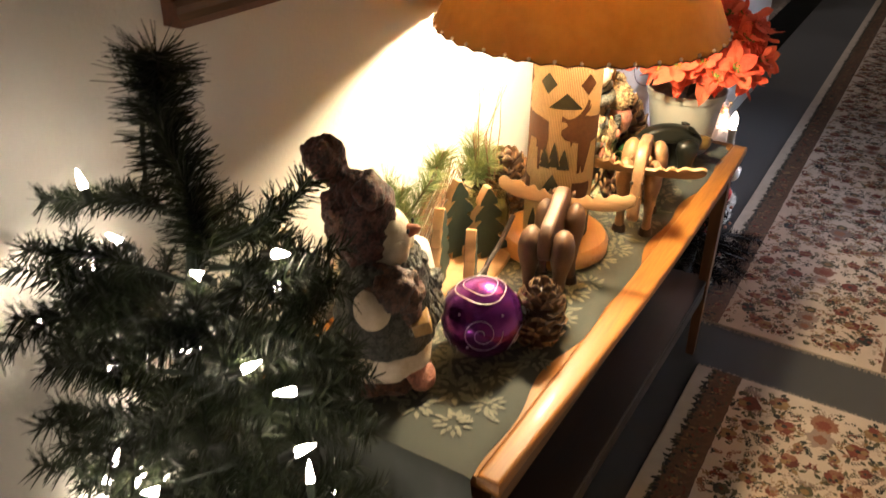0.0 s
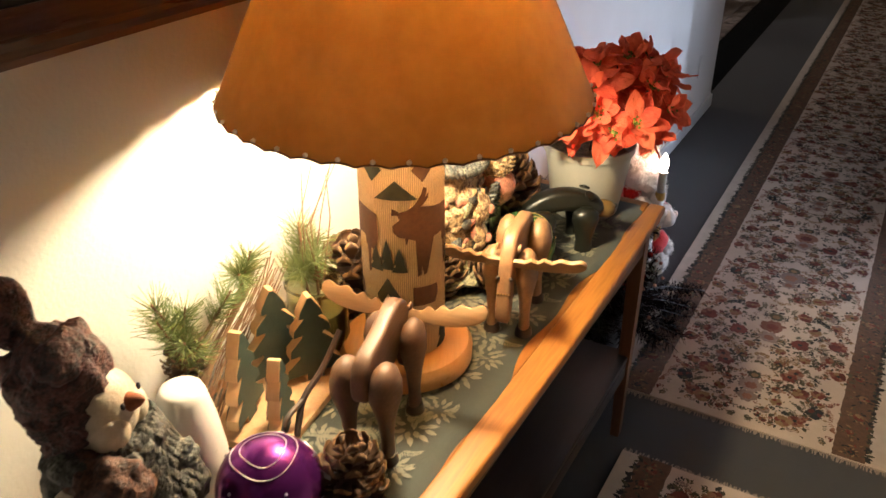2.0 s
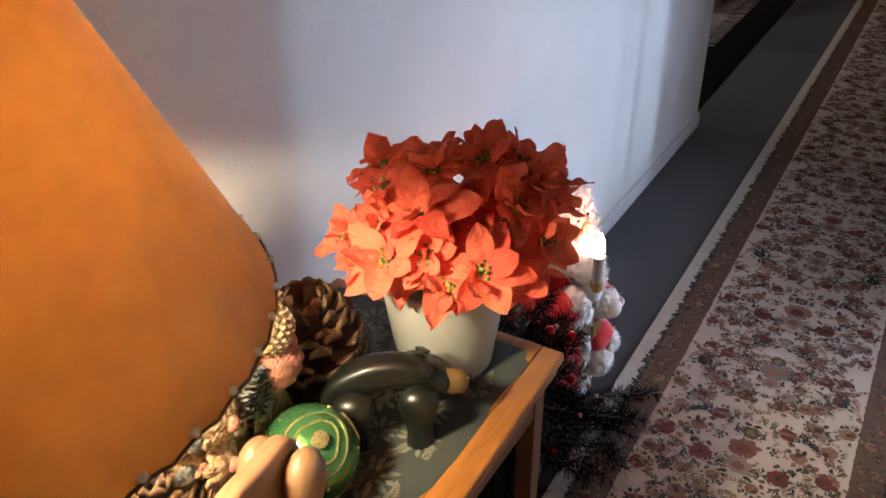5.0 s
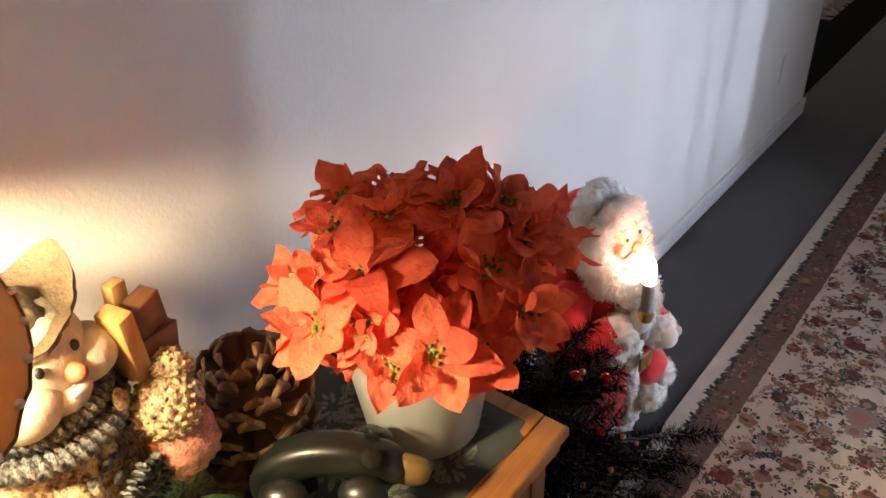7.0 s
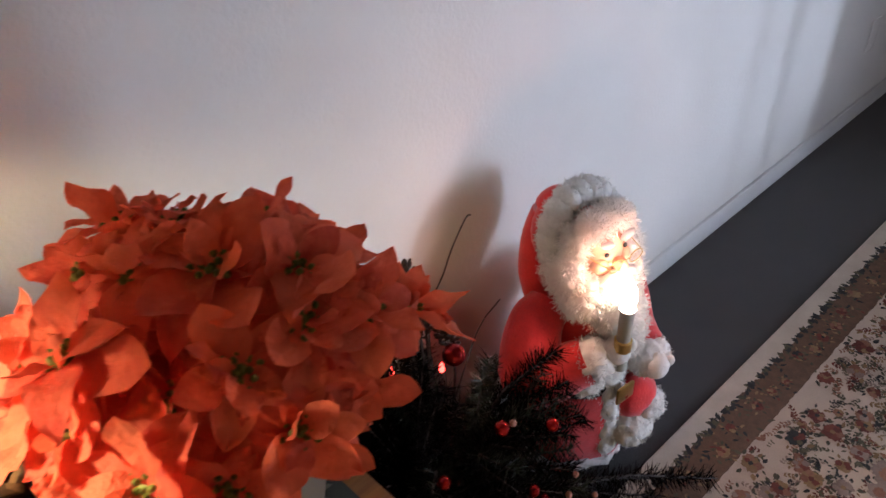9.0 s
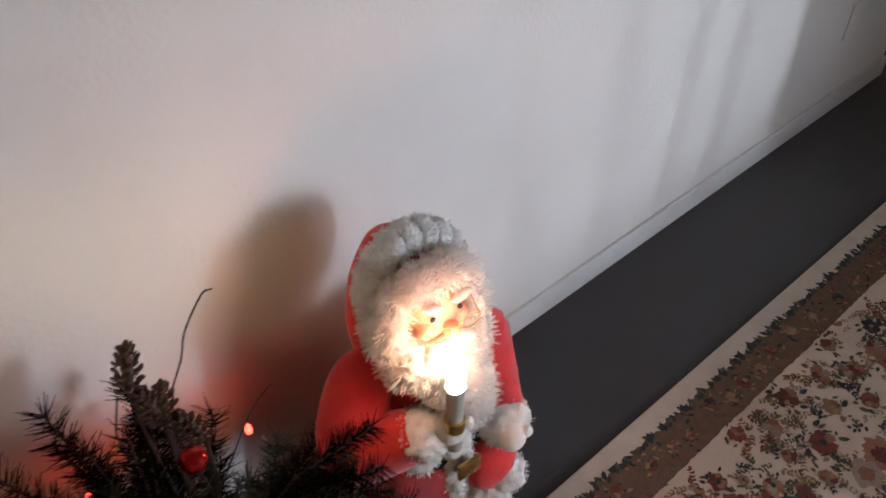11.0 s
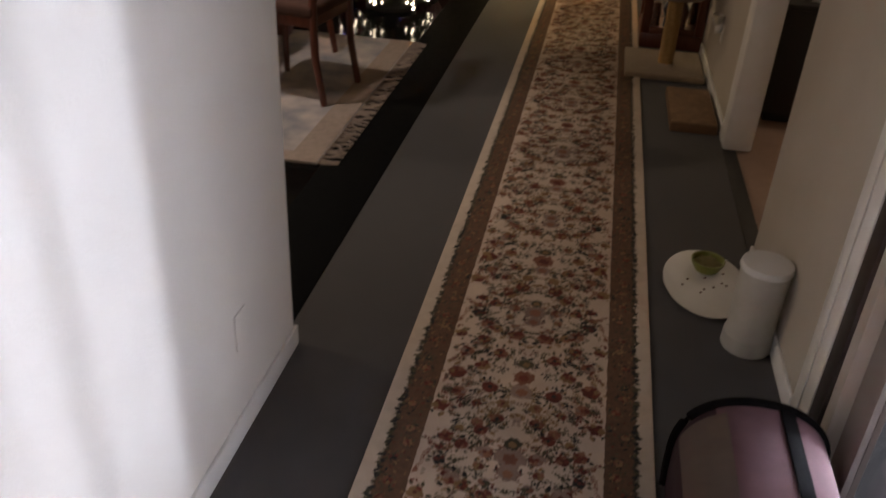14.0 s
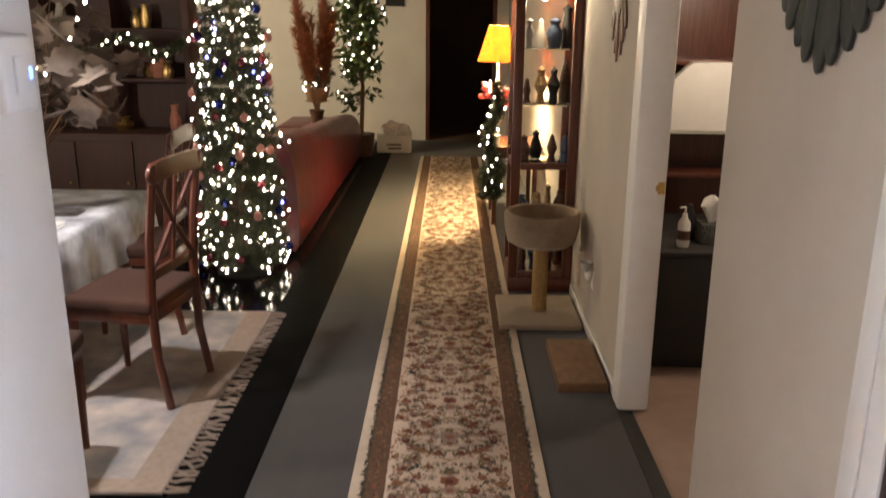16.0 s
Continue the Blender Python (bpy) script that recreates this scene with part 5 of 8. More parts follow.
def snow_figure_sign():
    def crag(radii, at, amount=0.25, scale=40, seed=0):
        return blob(radii, at, amount, scale, 4, seed)

    def rope(centre, r0, r1, thick, lean, strands=46):
        """A ring twisted like thick yarn."""
        bm = bmesh.new()
        n, m = 230, 14
        rings = []
        for i in range(n):
            a = 6.2832 * i / n
            c = Vector((centre[0] + r0 * math.cos(a), centre[1] + r1 * math.sin(a), centre[2] - lean * math.cos(a)))
            out = Vector((math.cos(a), math.sin(a), 0))
            ring = []
            for k in range(m):
                b = 6.2832 * k / m
                q = thick * (1 + 0.16 * math.sin(strands * a + 2 * b) + 0.08 * math.sin(3 * a))
                ring.append(bm.verts.new(c + out * q * math.cos(b) + Vector((0, 0, q * 0.9 * math.sin(b)))))
            rings.append(ring)
        for i in range(n):
            p, q = rings[i], rings[(i + 1) % n]
            for k in range(m):
                bm.faces.new((p[k], q[k], q[(k + 1) % m], p[(k + 1) % m]))
        bmesh.ops.recalc_face_normals(bm, faces=bm.faces)
        return bm
    ps = [(crag((0.108, 0.115, 0.03), (0.02, 0, 0.028)), RESIN_MOSS),
          (crag((0.084, 0.096, 0.125), (0, 0, 0.140), 0.18, 30), RESIN_TAN),
          (crag((0.05, 0.045, 0.03), (0.085, 0.05, 0.06), 0.4, 40), RESIN_GREY)]
    # small blossoms, pods and leaves crowded over the body
    rnd = random.Random(15)
    for i in range(130):
        u, a = rnd.uniform(-0.75, 0.6), rnd.uniform(0, 6.283)
        q = math.sqrt(1 - u * u)
        at = (0.088 * q * math.cos(a), 0.100 * q * math.sin(a), 0.140 + 0.128 * u)
        size = rnd.uniform(0.007, 0.016)
        ps.append((turn(blob((size * 0.5, size, size * 0.8), (0, 0, 0), 0.45, 70, 2, i), pose(*at, rnd.uniform(0, 90), rnd.uniform(-30, 30), math.degrees(a))), rnd.choice((RESIN_GREY, RESIN_PINK, RESIN_COAT, RESIN_TAN, RESIN_BROWN, RESIN_MOSS))))
    # broad smooth face, full cheeks, short carrot and a white smile
    ps += [(blob((0.058, 0.064, 0.062), (0.010, 0.002, 0.338), 0.02, 20, 4), RESIN_WHITE),
           (blob((0.033, 0.036, 0.031), (0.042, 0.044, 0.322), 0.02, 25, 4), RESIN_WHITE),
           (blob((0.034, 0.038, 0.032), (0.042, -0.036, 0.315), 0.02, 25, 4), RESIN_WHITE),
           (blob((0.026, 0.030, 0.020), (0.050, 0.002, 0.306), 0.02, 25, 4), RESIN_WHITE),
           (turn(lathe(dense([(0, 0), (0.0105, 0.0), (0.0095, 0.010), (0.006, 0.017), (0, 0.020)], 3), 16), pose(0.066, 0.008, 0.333, 0, 78, 0)), CARROT),
           (turn(blob((0.005, 0.014, 0.0055), (0, 0, 0), sub=3), pose(0.074, 0.006, 0.315, 0, 0, 0)), POT)]
    for s in (1, -1):
        ps.append((blob((0.004, 0.0048, 0.0065), (0.0635, s * 0.0225, 0.355), sub=3), BLACKISH))
    ps += [(rope((0.004, 0, 0.266), 0.069, 0.076, 0.016, 0.012), RESIN_GREY), (rope((0.006, 0, 0.290), 0.060, 0.068, 0.013, 0.006, 52), RESIN_GREY)]
    ps.append((turn(lathe(dense([(0, 0), (0.011, 0), (0.013, 0.004), (0.008, 0.008), (0, 0.006)], 3), 18), pose(0.072, 0.042, 0.268, 0, 70, 30)), RESIN_TAN))
    # felt hat: low crown, brim drawn out into a pointed lobe at one side and rolled up behind
    brim = bmesh.new()
    rings = []
    for k in range(13):
        t = k / 12
        ring = []
        for i in range(96):
            a = 6.2832 * i / 96
            lobe, back = max(0.0, math.sin(a)) ** 7, max(0.0, -math.cos(a - 0.5)) ** 7
            r = 0.030 + t * (0.031 + 0.050 * lobe + 0.022 * back)
            z = -0.014 * t * math.cos(a) + t * t * (0.004 + 0.026 * lobe + 0.055 * back) + 0.003 * math.sin(5 * a) * t
            ring.append(brim.verts.new((r * math.cos(a) * (1 - 0.25 * lobe * t), r * math.sin(a) * (1 - 0.16 * lobe * t * t), z)))
        rings.append(ring)
    for p, q in zip(rings, rings[1:]):
        for i in range(96):
            brim.faces.new((p[i], p[(i + 1) % 96], q[(i + 1) % 96], q[i]))
    r = bmesh.ops.extrude_face_region(brim, geom=brim.faces[:])
    bmesh.ops.translate(brim, vec=(0, 0, 0.006), verts=[v for v in r["geom"] if isinstance(v, bmesh.types.BMVert)])
    bmesh.ops.recalc_face_normals(brim, faces=brim.faces)
    ps.append((turn(rough_up(brim, 0.003, 60, 4), pose(0.004, 0, 0.376, 4, -4, 4)), FELT))
    crown = lathe(dense([(0, 0), (0.046, 0.0), (0.044, 0.016), (0.030, 0.030), (0.016, 0.036), (0, 0.037)]), 48, wave=lambda a, z: 0.06 * math.sin(5 * a + 40 * z))
    ps.append((turn(rough_up(crown, 0.005, 40, 6), pose(-0.004, -0.004, 0.374, 0, -8, 0)), FELT))
    for i in range(16):
        ps.append((blob((0.007, 0.007, 0.006), (0.028 + 0.012 * math.cos(i * 2.4), -0.040 - 0.010 * math.sin(i * 2.4), 0.398 + 0.003 * (i % 4)), 0.3, 90, 2, i), RESIN_GREY))
    # bent stick behind the shoulder
    ps.append((tube(spline([(-0.02, -0.075, 0.20), (-0.012, -0.082, 0.32), (0.0, -0.078, 0.36), (0.004, -0.080, 0.385)], 6), between_values([0.010, 0.010, 0.009, 0.012], 6), 12), RESIN_BROWN))
    # sign: short post, a pale edge board and two dark boards with ragged ends
    ps.append((turn(box((0.016, 0.022, 0.125), (0, 0, 0), 0.003), pose(0.040, 0.102, 0.306, -4, 0, 0)), SIGN_WOOD))
    ps.append((turn(box((0.034, 0.022, 0.092), (0, 0, 0), 0.003), pose(0.064, 0.078, 0.313, 7, 4, 0)), SIGN_WOOD))
    for y, z, w, h, rr in ((0.110, 0.326, 0.050, 0.046, 6), (0.116, 0.282, 0.058, 0.044, -8)):
        ps.append((turn(rough_up(box((0.026, w, h), (0, 0, 0), 0.004, 3), 0.004, 60), pose(0.060, y, z, rr, 4, 0)), SIGN_FACE))
    # fledgling covered in small scales, with a pale ring for its beak
    for c, rr, n in (((0.090, 0.086, 0.228), 0.038, 150), ((0.080, 0.110, 0.258), 0.025, 80)):
        ps.append((blob((rr, rr, rr), c, 0.02, 40, 3), RESIN_TAN))
        for k in range(n):
            z = 1 - 2 * (k + 0.5) / n
            a, q = k * 2.39996, math.sqrt(1 - z * z)
            d = Vector((q * math.cos(a), q * math.sin(a), z))
            ps.append((blob((0.0042, 0.0042, 0.0030), tuple(Vector(c) + d * rr), sub=1), RESIN_TAN))
    ps.append((turn(lathe([(0.008, 0), (0.0125, 0.002), (0.0115, 0.008), (0.008, 0.008), (0.008, 0)], 18), pose(0.112, 0.108, 0.236, 0, 70, 40)), POT))
    # rosy robin, ridged coat below, pleated moss leaf, cone cluster and blossoms
    ps.append((crag((0.040, 0.044, 0.046), (0.092, 0.092, 0.170), 0.12, 60, 4), RESIN_PINK))
    for i in range(9):
        ps.append((turn(blob((0.006, 0.007, 0.026), (0, 0, 0), 0.3, 70, 2, i), pose(0.086 - 0.002 * i, 0.078 + 0.009 * i, 0.105, -20 + 6 * i, 0, 0)), RESIN_GREY if i % 2 else RESIN_COAT))
    for i in range(60):
        a, q = i * 2.4, 0.036 * math.sqrt(i / 60)
        ps.append((turn(blob((0.010, 0.0050, 0.0032), (0, 0, 0), 0.3, 90, 1, i), pose(0.100, 0.022 + q * math.cos(a), 0.165 + q * math.sin(a), math.degrees(a), -20, 0)), RESIN_GREY if i % 3 else RESIN_COAT))
    for c, rr in (((0.092, -0.052, 0.182), 0.028), ((0.090, -0.062, 0.122), 0.026)):
        for ring, (n, k) in enumerate(((9, 1.0), (6, 0.6))):
            for i in range(n):
                a = i * 6.2832 / n + ring * 0.4
                ps.append((turn(blob((0.004, 0.015, 0.012), (0, 0, 0), 0.2, 60, 2, i), pose(c[0] + 0.008 * ring, c[1] + rr * k * math.cos(a), c[2] + rr * k * math.sin(a), math.degrees(a), 0, 0) @ pose(0, 0, 0, 0, 0, 22)), RESIN_TAN))
        ps.append((blob((0.010, 0.011, 0.011), (c[0] + 0.014, c[1], c[2]), 0.2, 60, 2), RESIN_PINK))
    for i in range(7):
        ps.append((turn(blob((0.005, 0.009, 0.052), (0, 0, 0), 0.2, 40, 3, i), pose(0.096, 0.034 + 0.010 * i, 0.140 - 0.005 * i, -26 + 9 * i, 0, 0)), RESIN_MOSS))
    return figure("snow_figure", ps, (0.168, 1.988, TZ + 0.003), "resin snow figure in a curled tan hat with a sign post", "figurine", 15, "snow figures on the table")


snow_figure_plum()
snow_figure_sign()

# ---- poinsettia ----
BRACT = surf("silk_bract", (0.90, 0.20, 0.095), (0.62, 0.055, 0.030), 2.5, 0.8, 0.004, 7, objects=0.6, trans=0.40)
STAMEN = surf("stamen", (0.22, 0.24, 0.03), (0.09, 0.12, 0.015), 60, 0.6, island=0.4)


def bract_veins():
    """Midrib and slanting veins pressed into the silk, along each petal's own length."""
    nt = BRACT.node_tree
    N, L = nt.nodes, nt.links
    p = N["Principled BSDF"]
    tc, xyz = N.new("ShaderNodeTexCoord"), N.new("ShaderNodeSeparateXYZ")
    L.new(tc.outputs["Object"], xyz.inputs[0])

    def calc(op, a, b=0.0):
        n = N.new("ShaderNodeMath")
        n.operation = op
        for k, q in enumerate((a, b)):
            if isinstance(q, (int, float)):
                n.inputs[k].default_value = q
            else:
                L.new(q, n.inputs[k])
        return n.outputs[0]
    side = calc("ABSOLUTE", xyz.outputs["Y"])
    wave = calc("SINE", calc("MULTIPLY", calc("SUBTRACT", xyz.outputs["X"], calc("MULTIPLY", side, 0.9)), 40.0))
    rib = calc("MULTIPLY", calc("LESS_THAN", side, 0.012), -1.6)
    height = calc("ADD", calc("MULTIPLY", wave, 0.5), rib)
    bp = N.new("ShaderNodeBump")
    bp.inputs["Strength"].default_value, bp.inputs["Distance"].default_value = 0.35, 0.0006
    old = p.inputs["Normal"].links[0].from_socket
    L.new(old, bp.inputs["Normal"]), L.new(height, bp.inputs["Height"]), L.new(bp.outputs[0], p.inputs["Normal"])


bract_veins()


def bract_mesh(k):
    """A broad pointed silk petal, folded at the midrib and crumpled."""
    rnd = random.Random(50 + k)
    bm = bmesh.new()
    n, rows = 9, []
    bend, fold, wig = (-0.42, 0.20, -0.75, -0.15, 0.4)[k], (0.30, 0.42, 0.2, 0.5, 0.25)[k], rnd.uniform(0, 6)
    wide = (0.37, 0.34, 0.40, 0.32, 0.36)[k]
    for i in range(n + 1):
        t = i / n
        s = min(1, t * 0.97 + 0.03) ** 1.05
        w = wide * 2.67 * s ** 0.62 * (1 - s) ** 0.82 if i < n else 0.004
        z = bend * t * t + 0.10 * t
        row = []
        for j in (-2, -1, 0, 1, 2):
            y = w * j / 2 + 0.05 * t * math.sin(wig)
            z2 = fold * abs(w * j / 2) * (0.7 if abs(j) == 1 else 0.8)
            crumple = 0.13 * noise.noise(Vector((t * 3 + k * 5, j * 0.9, wig))) + (0.06 * math.sin(9 * t + wig + j) if abs(j) == 2 else 0)
            row.append(bm.verts.new((t * 1.03, y, z + z2 + crumple * min(1, t * 3))))
        rows.append(row)
    for p, q in zip(rows, rows[1:]):
        for j in range(4):
            bm.faces.new((p[j], q[j], q[j + 1], p[j + 1]))
    return mesh_of("bract", bm, BRACT, 80)


def poinsettia():
    rnd = random.Random(21)
    c = Vector((0.325, 2.415, 0))
    t = thing("poinsettia", (c.x, c.y, TZ + 0.002), "red silk poinsettia with many blooms in a white pot", "plant")
    part("pot", lathe([(0, 0), (0.076, 0), (0.081, 0.006), (0.104, 0.160), (0.109, 0.162), (0.110, 0.180), (0.106, 0.182), (0.101, 0.168), (0.07, 0.02), (0, 0.02)], 56), POT, t, "white tapered plastic pot")
    part("moss", lathe([(0, 0.155), (0.094, 0.15), (0.097, 0.145)], 24), RESIN_MOSS, t)
    meshes = [bract_mesh(k) for k in range(5)]
    blooms = [(0.368, 2.283, 1.104, 1.0), (0.466, 2.283, 1.045, 1.0), (0.330, 2.244, 1.04, 0.9), (0.43, 2.258, 1.025, 0.65), (0.24, 2.292, 1.036, 0.8), (0.238, 2.393, 1.106, 0.95), (0.346, 2.358, 1.135, 0.85), (0.401, 2.401, 1.144, 0.95), (0.431, 2.457, 1.13, 1.0), (0.505, 2.39, 1.05, 0.95),
              (0.467, 2.373, 1.10, 0.85), (0.47, 2.49, 1.09, 0.9), (0.23, 2.46, 1.03, 0.9), (0.34, 2.52, 1.08, 0.9), (0.42, 2.58, 1.0, 0.9), (0.27, 2.34, 1.10, 0.8), (0.42, 2.33, 1.06, 0.8), (0.30, 2.28, 1.07, 0.75), (0.30, 2.42, 1.125, 0.8), (0.47, 2.43, 1.115, 0.8), (0.49, 2.33, 1.02, 0.75), (0.37, 2.32, 1.08, 0.8), (0.43, 2.39, 1.10, 0.7), (0.24, 2.36, 1.05, 0.75), (0.36, 2.47, 1.13, 0.8), (0.25, 2.43, 1.085, 0.8), (0.41, 2.50, 1.09, 0.8), (0.47, 2.42, 1.04, 0.75), (0.39, 2.26, 1.06, 0.7), (0.28, 2.26, 1.02, 0.65)]
    core = Vector((0.36, 2.42, 0.965))
    for bx, by, bz, size in blooms:
        p = Vector((bx, by, bz - 0.018))
        d = (p - core).normalized()
        d.z += 0.3
        d += Vector((rnd.uniform(-0.3, 0.3), rnd.uniform(-0.3, 0.3), rnd.uniform(-0.1, 0.2)))
        d.normalize()
        m = Matrix.Translation(p - t.matrix_world.translation) @ d.to_track_quat("Z", "Y").to_matrix().to_4x4() @ pose(0, 0, 0, 0, 0, rnd.uniform(0, 360))
        beads = joined([blob((0.0035, 0.0035, 0.004), (0.017 * math.sqrt(i / 13) * math.cos(i * 2.4), 0.017 * math.sqrt(i / 13) * math.sin(i * 2.4), 0.008 + 0.006 * rnd.random()), sub=1) for i in range(13)])
        head = part("bloom", blob((0.009, 0.009, 0.006), (0, 0, 0.004), 0.1, 90, 2), STAMEN, t, "bloom with yellow-green centre")
        head.matrix_local = m
        tagged(part("stamen_cluster", beads, STAMEN, head), kind="stuff")
        for ring, count, lift, ln in ((0, 6, rnd.uniform(-24, -6), 0.070), (1, 5, rnd.uniform(6, 22), 0.060), (2, 3, rnd.uniform(26, 46), 0.040)):
            for i in range(count):
                ob = new("bract", rnd.choice(meshes))
                ob.parent = head
                s = ln * size * rnd.uniform(0.85, 1.12)
                ob.matrix_local = pose(0, 0, 0.002 + ring * 0.003, 0, 0, 360 / count * (i + 0.5 * ring) + rnd.uniform(-9, 9)) @ pose(0.004, 0, 0, rnd.uniform(-28, 28), -lift + rnd.uniform(-22, 22), 0) @ Matrix.Diagonal((s, s * rnd.uniform(0.85, 1.1), s, 1))
        part("stalk", tube([p - t.matrix_world.translation, (core - t.matrix_world.translation) * 0.7 + (p - t.matrix_world.translation) * 0.15, (0, 0, 0.15)], 0.002, 6), FIR_PAINT, t)
    # crowded lower bracts between the blooms
    for i in range(90):
        a, k = i * 2.39996, math.sqrt((i + 0.5) / 90)
        ob = new("bract", rnd.choice(meshes))
        ob.parent = t
        s = rnd.uniform(0.055, 0.075)
        ob.matrix_local = Matrix.Translation((core.x + 0.105 * k * math.cos(a) - c.x, core.y + 0.125 * k * math.sin(a) - c.y, 0.335 - 0.085 * k * k + rnd.uniform(-0.03, 0.0))) @ pose(0, 0, 0, 0, 0, math.degrees(a) + rnd.uniform(-40, 40)) @ pose(0, 0, 0, rnd.uniform(-30, 30), rnd.uniform(5, 45), 0) @ Matrix.Diagonal((s, s, s, 1))
    # wire loop and a grey pebble-like pick at the rim
    part("wire_loop", tube([(-0.12 + 0.03 * math.cos(i * 0.5), -0.03, 0.215 + 0.045 * math.sin(i * 0.5)) for i in range(13)], 0.0012, 6), RESIN_GREY, t)
    return t


poinsettia()

# ---- lit artificial tree beside the table ----


def artificial_tree():
    rnd = random.Random(31)
    axis = Vector((0.215, 0.67, 0))
    t = thing("artificial_tree", (axis.x, axis.y, 0), "small dark green artificial tree with white mini lights", "tree", rz=0)
    part("trunk", tube([(0, 0, 0.02), (0, 0, 0.7), (0.0, 0.01, 1.1), (0.015, 0.02, 1.24)], [0.016, 0.012, 0.008, 0.005], 8), WIRE, t)
    part("stand", joined([tube([(0.17 * math.cos(a), 0.17 * math.sin(a), 0.008), (0.03 * math.cos(a), 0.03 * math.sin(a), 0.07), (0, 0, 0.09)], 0.008, 6) for a in (0.3, 2.4, 4.5)]), WIRE, t, "three-legged stand")
    part("stem_wire", tube([(-0.094, 0.05, 1.215), (-0.083, 0.05, 1.29), (-0.067, 0.05, 1.365)], 0.0028, 6), WIRE, t)
    v, f, tips = [], [], []

    def bough(points, length=0.031, per=2600, twigs=3, spread=0.055):
        """A wired bough, bristling from a third of its way to the tip, with short side twigs."""
        pts = spline(points, 4)
        part("branch", tube(pts, [0.004 - 0.0022 * i / (len(pts) - 1) for i in range(len(pts))], 5), WIRE, t)
        first = len(pts) // 4
        for q0, q1 in zip(pts[first:], pts[first + 1:]):
            needles(v, f, q0, q1, rnd, length, per, 0.0013, 0.55)
        d = (pts[-1] - pts[0]).normalized()
        side = d.cross(Vector((0, 0, 1))).normalized()
        for i in range(twigs):
            p = pts[int(len(pts) * (0.35 + 0.5 * i / max(1, twigs)))]
            w = (d * 0.75 + side * rnd.choice((-0.7, 0.7)) + Vector((0, 0, rnd.uniform(-0.25, 0.3)))).normalized() * spread * rnd.uniform(0.8, 1.25)
            needles(v, f, p, p + w, rnd, length * 0.9, per * 0.85, 0.0013, 0.55)
            tips.append(p + w)
        tips.append(pts[-1])

    def at(*points):
        return [Vector(p) - axis for p in points]
    # bent leader, a thick brush of long needles
    lead = spline(at((0.249, 0.69, 1.19), (0.218, 0.70, 1.262), (0.166, 0.722, 1.308), (0.146, 0.738, 1.352), (0.156, 0.74, 1.392)), 4)
    part("leader", tube(lead, 0.004, 6), WIRE, t)
    for q0, q1 in zip(lead, lead[1:]):
        needles(v, f, q0, q1, rnd, 0.050, 6500, 0.0012, 0.2)
    needles(v, f, lead[-5], lead[-1], rnd, 0.064, 3000, 0.0011, 0.2)
    # upper boughs, open enough to show the wall between them
    bough(at((0.239, 0.70, 1.19), (0.284, 0.75, 1.218), (0.298, 0.775, 1.234), (0.306, 0.803, 1.258)), 0.030, 2600, 1, 0.04)
    bough(at((0.239, 0.69, 1.232), (0.132, 0.68, 1.236), (0.035, 0.66, 1.206)), 0.030, 2600, 3, 0.045)
    bough(at((0.228, 0.67, 1.160), (0.111, 0.65, 1.168), (0.012, 0.62, 1.160)), 0.028, 2500, 2, 0.045)
    bough(at((0.280, 0.72, 1.100), (0.322, 0.76, 1.118), (0.338, 0.796, 1.130)), 0.030, 2600, 1, 0.04)
    bough(at((0.25, 0.68, 1.170), (0.30, 0.62, 1.185), (0.345, 0.575, 1.165)), 0.033, 2600, 3)
    bough(at((0.25, 0.69, 1.175), (0.32, 0.68, 1.20), (0.37, 0.665, 1.185)), 0.033, 2600, 3)
    bough(at((0.25, 0.68, 1.10), (0.148, 0.66, 1.108), (0.035, 0.63, 1.09)), 0.030, 2400, 3)
    bough(at((0.27, 0.68, 1.06), (0.362, 0.725, 1.075), (0.402, 0.75, 1.045)), 0.030, 2600, 2, 0.045)
    bough(at((0.27, 0.66, 1.02), (0.392, 0.715, 1.015), (0.430, 0.735, 0.99)), 0.030, 2600, 2, 0.045)
    bough(at((0.24, 0.70, 1.20), (0.255, 0.735, 1.20), (0.25, 0.76, 1.19)), 0.033, 2400, 2)
    # tiers of boughs below, wider towards the floor, bent along the wall
    z, k = 1.10, 0
    while z > 0.28:
        r = 0.17 + 0.12 * (1.10 - z) / 0.8
        n = 9
        for i in range(n):
            a = i * 6.283 / n + k * 0.55 + rnd.uniform(-0.2, 0.2)
            l = r * rnd.uniform(0.82, 1.12)
            lift = rnd.uniform(-0.01, 0.05)
            p0 = Vector((0, 0.01, z))
            p1 = p0 + Vector((math.cos(a) * l * 0.55, math.sin(a) * l * 0.55, lift * 0.5 + l * 0.05))
            p2 = p0 + Vector((math.cos(a) * l, math.sin(a) * l, lift + l * 0.08))
            for p in (p1, p2):
                p.x = max(p.x, 0.018 - axis.x + 0.02 * rnd.random())
            bough([p0, p1, p2], 0.031, 2100 if z > 0.8 else 1300, 3, 0.07)
        z -= 0.082
        k += 1
    sheet("needles", v, f, NEEDLE_DARK, t, "dark green plastic needles")
    bulb = lathe([(0, 0), (0.0040, 0.001), (0.0048, 0.005), (0.0038, 0.012), (0.0014, 0.022), (0, 0.025)], 10)
    me = mesh_of("mini_light", bulb, MINI)
    sock = mesh_of("socket", lathe([(0, -0.016), (0.0045, -0.016), (0.0052, 0.001), (0, 0.001)], 8), WIRE)
